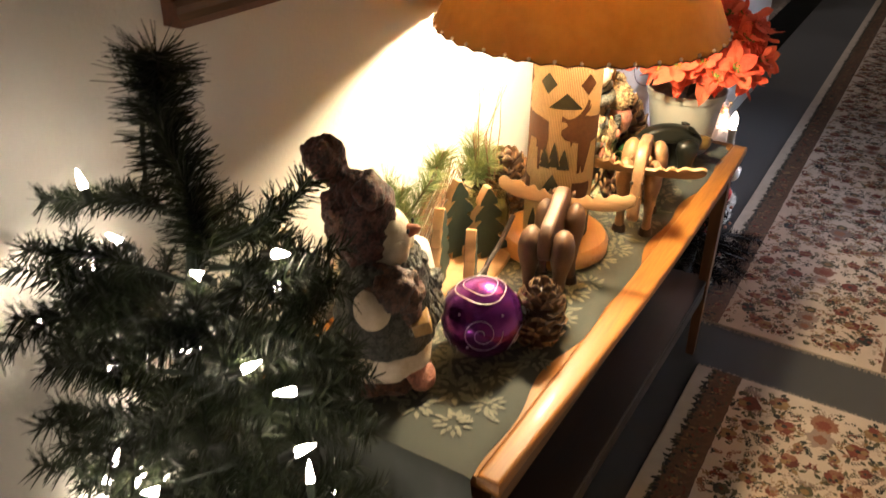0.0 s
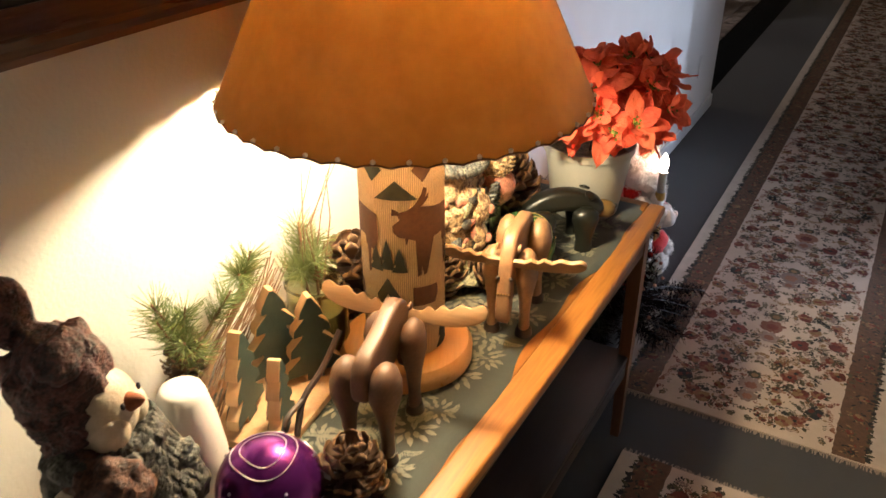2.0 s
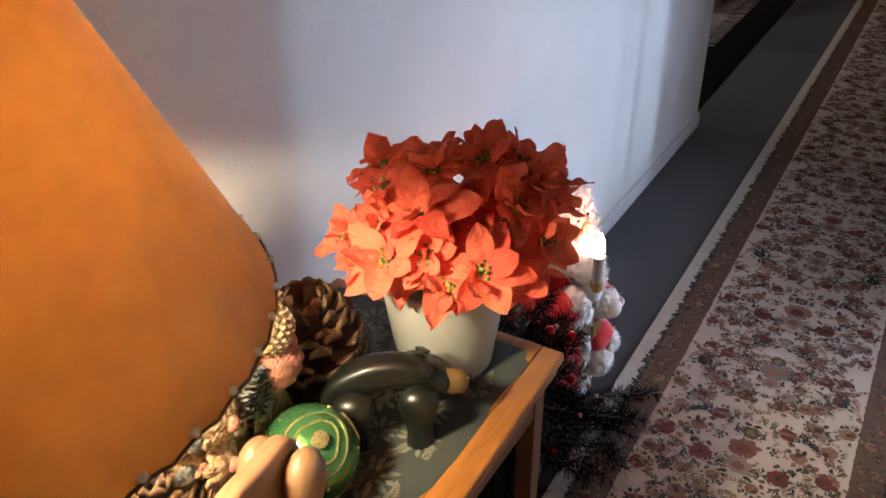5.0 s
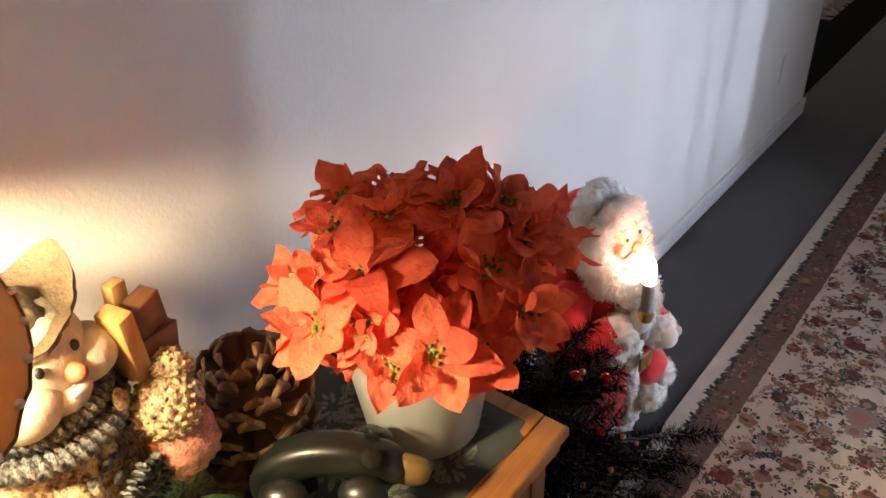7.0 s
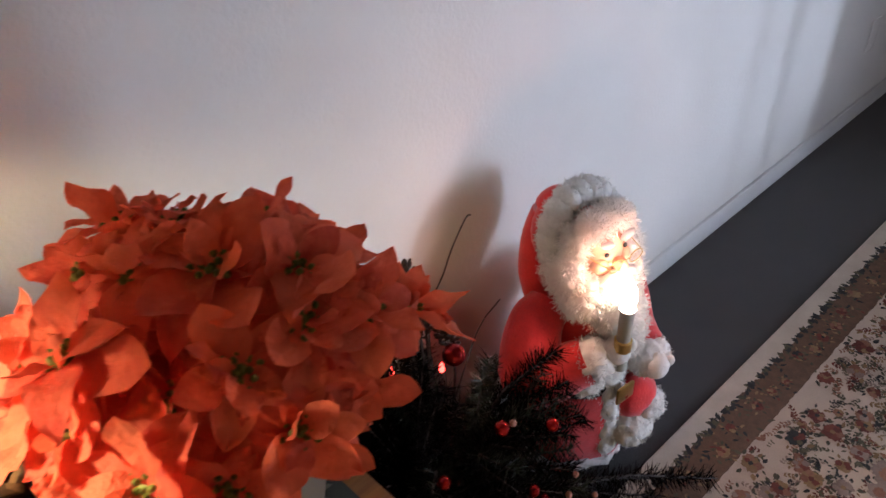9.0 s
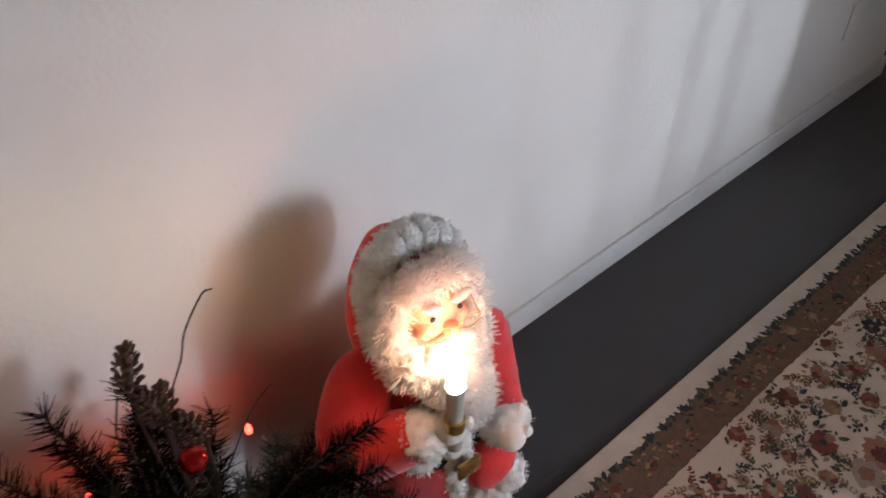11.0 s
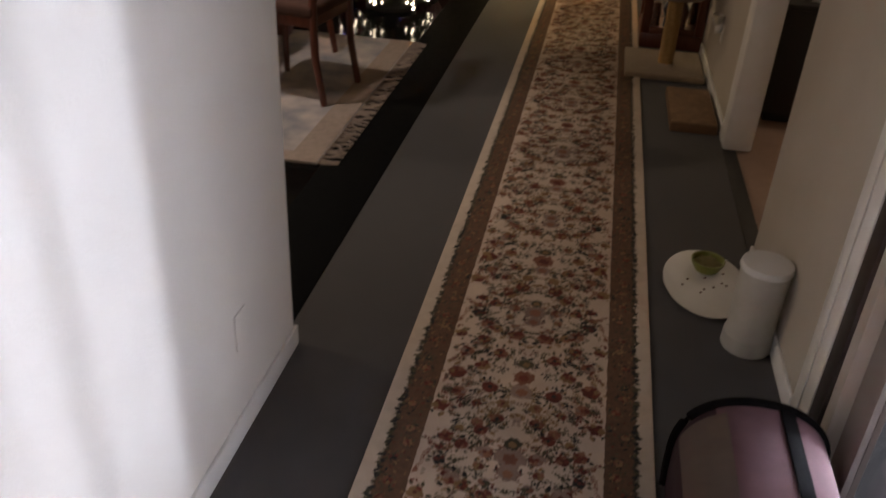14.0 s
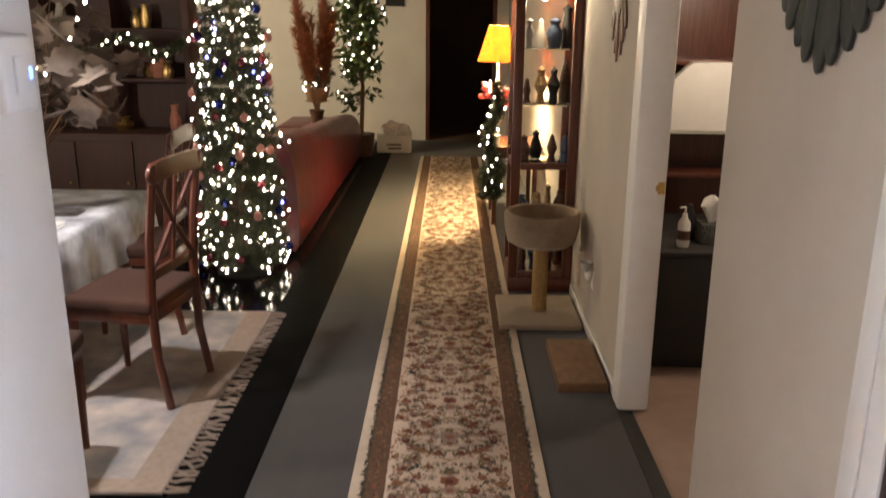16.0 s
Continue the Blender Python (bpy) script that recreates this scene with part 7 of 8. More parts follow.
def cat_perch():
    t = thing("cat_perch", (1.325, 8.98, 0), "tan plush cat perch with sisal post and bowl bed", "cat tree")
    part("base", between((-0.265, -0.29, 0), (0.24, 0.29, 0.038), 0.012, 3), PLUSH, t)
    n = 60
    part("post", lathe([(0.0, 0.038)] + [(0.047 + 0.003 * (i % 2), 0.038 + 0.44 * i / n) for i in range(n + 1)] + [(0, 0.479)], 24), SISAL, t, "sisal-wrapped post")
    bed = lathe([(0, 0.47), (0.17, 0.472), (0.215, 0.50), (0.235, 0.60), (0.236, 0.665), (0.222, 0.688), (0.205, 0.68), (0.198, 0.62), (0.17, 0.56), (0, 0.55)], 48)
    for v in bed.verts:
        v.co += Vector((v.co.x, v.co.y, 0)) * 0.04 * noise.noise(v.co * 9)
    part("bed", bed, PLUSH, t, "round plush bowl bed")
    part("cushion", blob((0.17, 0.17, 0.03), (0, 0, 0.572), 0.2, 14), surf("rosy_print", (0.36, 0.19, 0.15), (0.25, 0.2, 0.17), 40, 0.9), t, "rosy printed cushion")


cat_perch()
t = thing("scratch_pad", (1.445, 8.13, 0), "brown carpeted scratching pad lying by the baseboard", "scratching pad")
part("board", between((-0.135, -0.30, 0), (0.12, 0.30, 0.05), 0.006), surf("pad_board", (0.16, 0.085, 0.04), (0.10, 0.05, 0.024), 30, 0.8), t)
part("top_cover", between((-0.132, -0.297, 0.0505), (0.117, 0.297, 0.058), 0.003), surf("worn_brown_carpet", (0.27, 0.165, 0.09), (0.17, 0.10, 0.055), 25, 0.95, 0.002, 300), t)

# carved feather hangings


def feather_hanging(at, rz, wide, tall, feathers, paint, label):
    t = thing("feather_hanging", at, label, "wall hanging", "feather hangings", rz=rz)
    part("body", slab_on_wall(smooth_curve([(-0.3 * wide, tall * 0.55), (-0.42 * wide, tall * 0.8), (-0.2 * wide, tall), (0.2 * wide, tall), (0.42 * wide, tall * 0.8), (0.3 * wide, tall * 0.55), (0, tall * 0.4)], 4), 0.02), paint, t)
    for i in range(feathers):
        k = i / (feathers - 1) * 2 - 1
        l = tall * (0.62 - 0.30 * abs(k) ** 1.3)
        a = k * 30
        b = slab_on_wall(smooth_curve([(0, 0), (0.045 * wide * 1.4, -l * 0.45), (0.05 * wide, -l * 0.85), (0.0, -l), (-0.05 * wide, -l * 0.85), (-0.045 * wide * 1.4, -l * 0.45)], 4), 0.012)
        ob = part("feather", b, paint, t)
        ob.matrix_local = pose(0.002 + 0.004 * (i % 2), k * wide * 0.36, tall * 0.62, a * 0.75, 0, 0)
    return t


def slab_on_wall(outline, thick):
    """A plate in the wall's plane: outline x runs along the wall, y up."""
    return turn(slab(outline, thick, 0.004), Matrix(((0, 0, 1, thick / 2), (1, 0, 0, 0), (0, 1, 0, 0), (0, 0, 0, 1))))


feather_hanging((XR, 5.86, 1.735), 180, 0.50, 0.42, 9, surf("black_carving", (0.03, 0.036, 0.032), (0.018, 0.02, 0.018), 30, 0.6, 0.001, 100), "black carved feather wall hanging on the cream wall")
feather_hanging((XR + 0.02, 8.27, 1.63), 180, 0.30, 0.52, 7, surf("brown_carving", (0.16, 0.07, 0.035), (0.07, 0.03, 0.018), 40, 0.5, 0.001, 100), "brown carved feather wall hanging on the cream wall")

# ---- the side room's doorway ----
solid("threshold", between((XR + 0.0, 6.47, -0.002), (XR + 0.07, 7.635, 0.006), 0.002), BLACKISH, "black threshold strip of the doorway", "threshold", "structure")
t = thing("strike_plate", (XR + 0.13, 7.634, 1.11), "brass strike plate on the door jamb", "latch")
part("plate", between((-0.02, -0.003, -0.028), (0.012, 0.001, 0.028), 0.001), BRASS, t)
part("lip", between((-0.03, -0.004, -0.014), (-0.019, 0.0, 0.014), 0.001), BRASS, t)


def vanity():
    t = thing("vanity_cabinet", (2.12, 8.55, 0), "black painted vanity cabinet in the side room", "cabinet")
    part("body", between((-0.30, -0.42, 0.06), (0.34, 0.42, 0.645), 0.004), BLACKISH, t)
    part("plinth", between((-0.27, -0.38, 0), (0.34, 0.38, 0.06), 0.002), BLACKISH, t)
    part("top", between((-0.33, -0.45, 0.645), (0.36, 0.45, 0.675), 0.006), BLACKISH, t)
    for y in (-0.205, 0.205):
        d = part("door", between((-0.316, y - 0.19, 0.09), (-0.301, y + 0.19, 0.62), 0.004), BLACKISH, t)
        part("knob", blob((0.012, 0.012, 0.012), (-0.326, y - 0.15 * (1 if y > 0 else -1), 0.4), sub=2), BRASS, d)
    b = thing("pump_bottle", (1.99, 8.22, 0.677), "white plastic pump bottle with a red label", "bottle")
    part("body", lathe([(0, 0), (0.03, 0), (0.033, 0.008), (0.033, 0.13), (0.014, 0.16), (0.014, 0.18), (0, 0.18)], 24), WHITE_PLASTIC, b)
    part("label", lathe([(0.0335, 0.04), (0.0338, 0.042), (0.0338, 0.09), (0.0335, 0.092)], 24), RESIN_BROWN, b, "dark red label")
    part("pump", tube([(0, 0, 0.18), (0, 0, 0.215), (-0.03, -0.01, 0.213)], 0.006, 8), WHITE_PLASTIC, b)
    x = thing("tissue_box", (2.16, 8.32, 0.677), "grey tissue box with a white tissue sticking out", "tissue box")
    part("box", between((-0.06, -0.06, 0), (0.06, 0.06, 0.11), 0.004), RESIN_GREY, x)
    tissue = lathe([(0.012, 0.105), (0.03, 0.15), (0.05, 0.20), (0.035, 0.24), (0.01, 0.26)], 20, wave=lambda a, z: 0.35 * math.sin(3 * a + 20 * z))
    part("tissue", tissue, WHITE_PLASTIC, x, "crumpled white tissue")
    k = thing("soap_dispenser", (2.07, 8.40, 0.677), "black soap dispenser on the vanity", "dispenser")
    part("body", lathe([(0, 0), (0.035, 0), (0.036, 0.12), (0.02, 0.15), (0.012, 0.19), (0, 0.19)], 20), BLACKISH, k)
    s = thing("shelf_unit", (2.5, 9.35, 0), "dark wooden shelf unit in the side room", "shelf")
    for x0 in (-0.45, 0.40):
        part("side", between((x0, -0.18, 0), (x0 + 0.03, 0.2, 2.15), 0.003), CHERRY, s)
    for z in (0.9, 1.2, 1.6, 2.12):
        part("shelf", between((-0.42, -0.18, z - 0.03), (0.40, 0.2, z), 0.003), CHERRY, s)
    part("back_panel", between((-0.42, 0.185, 0.0), (0.40, 0.2, 2.12)), CHERRY, s)
    w = thing("white_hood", (2.42, 9.16, 1.17), "white enamelled hood with a slanted top in the side room", "hood")
    part("shell", turn(slab([(-0.36, 0), (0.36, 0), (0.36, 0.42), (-0.20, 0.42), (-0.36, 0.27)], 0.10, 0.012, 3), pose(0, 0, 0, 90, 0, 0)), WHITE_PLASTIC, w)
    part("lip", between((-0.36, -0.056, -0.014), (0.36, 0.05, -0.0005), 0.004), POT, w)


vanity()

# ---- curio cabinet ----
PANE = glass("clear_pane", (1, 1, 1), 0.0, 1.02)


def curio_cabinet():
    x0, x1, y0, y1, hh = 1.155, 1.592, 9.43, 9.86, 2.1
    t = thing("curio_cabinet", ((x0 + x1) / 2, (y0 + y1) / 2, 0), "cherry wood curio cabinet with lit glass shelves", "cabinet")
    w, d = (x1 - x0) / 2, (y1 - y0) / 2
    part("plinth", between((-w, -d, 0), (w, d, 0.10), 0.005), CHERRY, t)
    part("crown", between((-w, -d, hh - 0.1), (w, d, hh), 0.008), CHERRY, t)
    part("back_panel", between((w - 0.012, -d + 0.05, 0.1), (w, d - 0.05, hh - 0.1)), surf("cabinet_mirror", (0.13, 0.11, 0.09), None, 5, 0.08, metal=1.0), t, "mirrored back")
    for a in (-w, w - 0.062):
        for b in (-d, d - 0.05):
            part("post", between((a, b, 0.1), (a + 0.062, b + 0.05, hh - 0.1), 0.006), CHERRY, t)
    for z in (0.1, 0.86):
        part("rail", between((-w + 0.062, -d + 0.004, z), (w - 0.062, -d + 0.04, z + 0.045), 0.004), CHERRY, t)
        part("rail", between((-w + 0.004, -d + 0.05, z), (-w + 0.04, d - 0.05, z + 0.045), 0.004), CHERRY, t)
    for bm in (between((-w + 0.062, -d + 0.018, 0.145), (w - 0.062, -d + 0.022, hh - 0.1)), between((-w + 0.018, -d + 0.05, 0.145), (-w + 0.022, d - 0.05, hh - 0.1))):
        part("pane", bm, PANE, t).visible_shadow = False
    for z in (0.5, 0.885, 1.28, 1.64):
        part("glass_shelf", between((-w + 0.03, -d + 0.03, z), (w - 0.015, d - 0.03, z + 0.008), 0.001), glass("shelf_glass", (0.85, 0.95, 0.92), 0.02), t).visible_shadow = False
    part("floor_panel", between((-w + 0.03, -d + 0.03, 0.101), (w - 0.015, d - 0.03, 0.12)), CHERRY, t)
    part("knob", blob((0.012, 0.012, 0.012), (-w - 0.012, -d + 0.12, 1.0), sub=2), BRASS, t)
    rnd = random.Random(14)
    paints = [POT, surf("blue_glaze", (0.05, 0.08, 0.14), None, 20, 0.3), RESIN_BROWN, RESIN_TAN, BLACKISH, WHITE_PLASTIC]
    cx, cy = (x0 + x1) / 2, (y0 + y1) / 2
    for z, hmax in ((0.12, 0.3), (0.508, 0.25), (0.893, 0.30), (1.288, 0.30), (1.648, 0.32)):
        for k in range(4):
            h = hmax * rnd.uniform(0.55, 0.95)
            r = rnd.uniform(0.025, 0.045)
            p = rnd.choice(paints[1:5] if z < 1.6 else paints)
            if z > 1.6 and k < 2:
                p = POT
            prof = [(0, 0), (r, 0), (r * rnd.uniform(0.6, 1.3), h * 0.25), (r * rnd.uniform(0.7, 1.6), h * 0.5), (r * rnd.uniform(0.4, 0.8), h * 0.75), (r * rnd.uniform(0.4, 1.0), h * 0.9), (0, h)]
            ob = solid("china_ornament", lathe(prof, 20), p, "small glazed china ornament on a glass shelf", "ornament", group="ornaments in the curio cabinet", at=pose(cx - 0.12 + 0.09 * k, cy + rnd.uniform(-0.12, 0.1), z + 0.0005))


curio_cabinet()

# ---- far end of the hall ----


def far_table():
    t = thing("side_table", (1.33, 11.62, 0), "small dark wooden side table by the wall", "table")
    part("top", between((-0.24, -0.35, 0.70), (0.24, 0.35, 0.73), 0.006), CHERRY, t)
    part("apron", between((-0.21, -0.32, 0.62), (0.21, 0.32, 0.70), 0.003), CHERRY, t)
    for x in (-0.2, 0.16):
        for y in (-0.31, 0.27):
            part("leg", between((x, y, 0), (x + 0.04, y + 0.04, 0.62), 0.003), CHERRY, t)
    l = thing("small_lamp", (1.17, 11.6, 0.732), "small lamp with a glowing amber shade", "lamp")
    part("foot", lathe([(0, 0), (0.08, 0), (0.08, 0.015), (0.03, 0.03), (0, 0.03)], 24), BRASS, l)
    part("column", lathe([(0.022, 0.03), (0.035, 0.15), (0.045, 0.3), (0.025, 0.5), (0.012, 0.62), (0.012, 0.95)], 20), POT, l)
    part("shade", lathe([(0.185, 0.72), (0.09, 1.03), (0.087, 1.03), (0.182, 0.72), (0.185, 0.72)], 40), surf("amber_shade", (0.80, 0.36, 0.09), (0.70, 0.29, 0.07), 12, 0.7, trans=0.20), l, "glowing amber shade")
    p = thing("pink_flowers", (1.13, 11.28, 0.732), "pink silk flowers in a small pot beside the lamp", "plant")
    part("pot", lathe([(0, 0), (0.05, 0), (0.06, 0.1), (0.05, 0.1), (0, 0.08)], 20), POT, p)
    rnd = random.Random(2)
    pink = surf("pink_silk", (0.7, 0.14, 0.13), (0.5, 0.08, 0.08), 30, 0.6, island=0.4, trans=0.2)
    for k in range(12):
        part("flower", turn(blob((0.05, 0.05, 0.025), (0, 0, 0), 0.45, 30, 3, k), pose(rnd.uniform(-0.1, 0.1), rnd.uniform(-0.1, 0.1), rnd.uniform(0.36, 0.56), rnd.uniform(-40, 40), rnd.uniform(-40, 40), 0)), pink, p)
    part("stems", joined([tube([(0, 0, 0.08), (rnd.uniform(-0.05, 0.05), rnd.uniform(-0.05, 0.05), 0.42)], 0.004, 5) for _ in range(6)]), FIR_PAINT, p)


far_table()
BULB_FAR = glow("far_mini_bulb", (1.0, 0.88, 0.66), 8)
BULB_ME = mesh_of("mini_light", blob((0.0090, 0.0090, 0.011), sub=1), BULB_FAR)
BULB_COOL = mesh_of("mini_light", blob((0.011, 0.011, 0.013), sub=1), glow("blue_mini_bulb", (0.12, 0.15, 1.0), 6))
NEEDLE_FAR = surf("tree_green", (0.060, 0.066, 0.026), (0.024, 0.028, 0.012), 20, 0.7, island=0.5)


def lights_on(t, places, rnd, blue=0.0):
    for p in places:
        ob = new("mini_light", BULB_COOL if rnd.random() < blue else BULB_ME)
        ob.parent = t
        ob.matrix_local = Matrix.Translation(p)


def garland():
    rnd = random.Random(6)
    t = thing("lit_garland", (1.12, 11.2, 0), "green garland with warm mini lights hanging by the side table", "garland")
    v, f, pl = [], [], []
    pts = [Vector((0.05 * math.sin(i * 0.9), -0.1 + 0.04 * math.cos(i * 1.3), 1.3 - 0.09 * i)) for i in range(12)]
    for a, b in zip(pts, pts[1:]):
        needles(v, f, a, b, rnd, 0.075, 2600, 0.004, 0.3)
        pl.append(a + Vector((rnd.uniform(-0.07, 0.07), -0.07, rnd.uniform(-0.04, 0.04))))
        pl.append(a + Vector((-0.08, rnd.uniform(-0.07, 0.0), rnd.uniform(-0.04, 0.04))))
    for _ in range(26):
        q = Vector((rnd.uniform(-0.16, 0.12), rnd.uniform(-0.2, 0.1), rnd.uniform(0.25, 0.75)))
        needles(v, f, (0, -0.1, 0.5), q, rnd, 0.06, 900, 0.004, 0.3)
    part("cord", tube(pts, 0.006, 6), WIRE, t)
    sheet("needles", v, f, NEEDLE_FAR, t, "green needles")
    lights_on(t, pl, rnd)


garland()
solid("picture_small", joined([between((-0.22, FAR - 0.03, 1.96), (0.06, FAR, 2.0), 0.004), between((-0.22, FAR - 0.03, 2.0), (-0.18, FAR, 2.3), 0.004), between((0.02, FAR - 0.03, 2.0), (0.06, FAR, 2.3), 0.004), between((-0.18, FAR - 0.015, 2.0), (0.02, FAR, 2.3))]), BLACKISH, "small dark framed picture on the far wall", "picture")
solid("trim_far_door", joined([between((0.37, FAR - 0.015, 0), (0.43, FAR, 2.12), 0.004), between((1.36, FAR - 0.015, 0), (1.42, FAR, 2.12), 0.004), between((0.43, FAR - 0.015, 2.06), (1.36, FAR, 2.12), 0.004)]), CHERRY, "dark wood casing of the far doorway", "trim", "structure")
t = thing("white_carton", (-0.03, 15.5, 0), "white printed carton on the carpet by the wall", "box")
part("box", between((-0.235, -0.14, 0), (0.235, 0.14, 0.24), 0.004), WHITE_PLASTIC, t)
for k in range(2):
    part("print_bar", between((-0.1 + 0.02 * k, -0.143, 0.10 - 0.05 * k), (0.1, -0.1405, 0.125 - 0.05 * k)), RESIN_GREY, t)
t = thing("paper_wrapping", (-0.02, 15.5, 0.24), "crumpled pale wrapping paper lying on the carton", "paper")
part("sheet", joined([blob((0.13, 0.1, 0.10), (-0.02, 0, 0.07), 0.5, 12, 4), blob((0.09, 0.09, 0.08), (0.13, 0.02, 0.06), 0.5, 14, 4)]), WHITE_PLASTIC, t)

# ---- dining and living room ----


def lit_tree():
    rnd = random.Random(41)
    t = thing("christmas_tree", (-0.775, 9.86, 0), "tall slim Christmas tree with warm lights and baubles", "tree")
    part("trunk", tube([(0, 0, 0.1), (0, 0, 2.38)], [0.03, 0.008], 8), TWIG, t)
    part("stand", lathe([(0, 0.0), (0.20, 0.0), (0.2, 0.03), (0.06, 0.06), (0.06, 0.16), (0, 0.16)], 24), BLACKISH, t)
    v, f, tips = [], [], []

    def radius(z):
        return 0.38 - 0.08 * z if z < 1.9 else 0.228 * max(0.0, (2.42 - z) / 0.52)
    z = 0.14
    k = 0
    while z < 2.36:
        n = 13 if z < 1.9 else 8
        for i in range(n):
            a = i * 6.283 / n + k * 0.7 + rnd.uniform(-0.2, 0.2)
            r = radius(z) * rnd.uniform(0.78, 1.08)
            p0, p2 = Vector((0, 0, z)), Vector((math.cos(a) * r, math.sin(a) * r, z - 0.03 + rnd.uniform(-0.03, 0.03)))
            needles(v, f, p0.lerp(p2, 0.3), p2, rnd, 0.055, 420, 0.0028, 0.4)
            for s in (0.5, -0.5):
                q = p0.lerp(p2, 0.6) + Vector((math.cos(a + s), math.sin(a + s), 0.02)) * r * 0.4
                needles(v, f, p0.lerp(p2, 0.5), q, rnd, 0.05, 420, 0.0028, 0.4)
            tips.append(p2)
        z += 0.085
        k += 1
    sheet("needles", v, f, NEEDLE_FAR, t, "dense green needles")
    places = [Vector((p.x * k, p.y * k, p.z)) + Vector((rnd.uniform(-0.03, 0.03), rnd.uniform(-0.03, 0.03), rnd.uniform(-0.04, 0.04))) for p in tips for k in (0.8, 0.94, 1.06) if rnd.random() < 0.5]
    rnd.shuffle(places)
    lights_on(t, places[:300], rnd, 0.07)
    far_v, far_f = [], []
    for p in places[300:]:
        k = len(far_v)
        far_v += [tuple(p + q.co) for q in BULB_ME.vertices]
        far_f += [tuple(k + n for n in q.vertices) for q in BULB_ME.polygons]
    sheet("light_string", far_v, far_f, BULB_ME.materials[0], t, "warm mini lights")
    ball_colours = [surf("pink_ball", (0.5, 0.12, 0.16), None, 9, 0.2, metal=0.7), surf("violet_ball", (0.12, 0.05, 0.22), None, 9, 0.15, metal=0.7), surf("blue_ball", (0.03, 0.05, 0.3), None, 9, 0.15, metal=0.7), surf("rose_cloth", (0.55, 0.25, 0.22), None, 20, 0.8)]
    me = [mesh_of("bauble", lathe([(0, -0.032), (0.02, -0.025), (0.032, 0), (0.02, 0.025), (0.006, 0.031), (0.006, 0.038), (0, 0.038)], 14), c) for c in ball_colours]
    for p in rnd.sample(tips, 80):
        ob = new("bauble", rnd.choice(me))
        ob.parent = t
        ob.matrix_local = Matrix.Translation(p * 1.02 + Vector((0, 0, -0.045)))


lit_tree()


def dining_rug():
    t = thing("dining_rug", (-1.6, 7.9, 0), "pale grey and rose dining rug with fringed edge", "rug")
    part("rug_base", between((-1.4, -1.05, 0), (1.21, 1.05, 0.012), 0.003), surf("pale_rug", (0.56, 0.46, 0.40), (0.17, 0.19, 0.22), 5, 0.95, 0.002, 300, fine=0.2), t)
    part("cream_border", joined([between((1.06, -1.05, 0.0125), (1.205, 1.045, 0.0145)), between((-1.395, -1.045, 0.0125), (1.06, -0.95, 0.0145))]), FRINGE, t)
    rnd = random.Random(12)
    n = 52
    for i in range(n):
        y = -1.03 + 2.06 * i / (n - 1)
        pts = [(1.205, y, 0.008)]
        for j in range(1, 4):
            pts.append((1.205 + 0.035 * j, y + rnd.uniform(-0.02, 0.02), 0.006))
        part("tassel", tube(pts, [0.007, 0.009, 0.009, 0.006], 5), FRINGE, t)


dining_rug()


def dining_chair(at, rz):
    t = thing("dining_chair", at, "dark cherry dining chair with an X back and upholstered seat", "chair", "dining chairs", rz=rz)
    part("seat", box((0.46, 0.50, 0.075), (0, 0, 0.51), 0.025, 3), surf("tan_seat", (0.065, 0.027, 0.017), (0.04, 0.017, 0.011), 15, 0.95), t, "brown upholstered seat")
    part("seat_frame", box((0.44, 0.48, 0.06), (0, 0, 0.455), 0.006), CHERRY, t)
    for y in (-0.22, 0.22):
        part("back_leg", tube([(-0.27, y, 0.0), (-0.225, y, 0.25), (-0.215, y, 0.5), (-0.235, y, 0.85), (-0.28, y, 1.19)], [0.020, 0.022, 0.024, 0.022, 0.019], 8), CHERRY, t)
        part("front_leg", tube([(0.20, y * 0.95, 0.0), (0.205, y * 0.95, 0.44)], [0.017, 0.024], 8), CHERRY, t)
    part("top_rail", turn(slab(smooth_curve([(-0.24, 0), (-0.24, 0.085), (0, 0.10), (0.24, 0.085), (0.24, 0), (0, 0.012)], 4), 0.024, 0.005), pose(-0.278, 0, 1.10, 90, 0, 90)), CHERRY, t)
    part("lower_rail", box((0.022, 0.42, 0.05), (-0.22, 0, 0.66), 0.004), CHERRY, t)
    for s in (1, -1):
        part("cross_slat", tube([(-0.222, s * -0.2, 0.68), (-0.238, 0.0, 0.88), (-0.272, s * 0.2, 1.11)], 0.014, 8), CHERRY, t)
    part("centre_slat", tube([(-0.225, 0, 0.68), (-0.272, 0, 1.11)], 0.011, 8), CHERRY, t)
    return t


dining_chair((-0.82, 7.84, 0.015), 171)
dining_chair((-1.03, 6.98, 0.015), 95)
dining_chair((-1.1, 8.75, 0.015), 182)


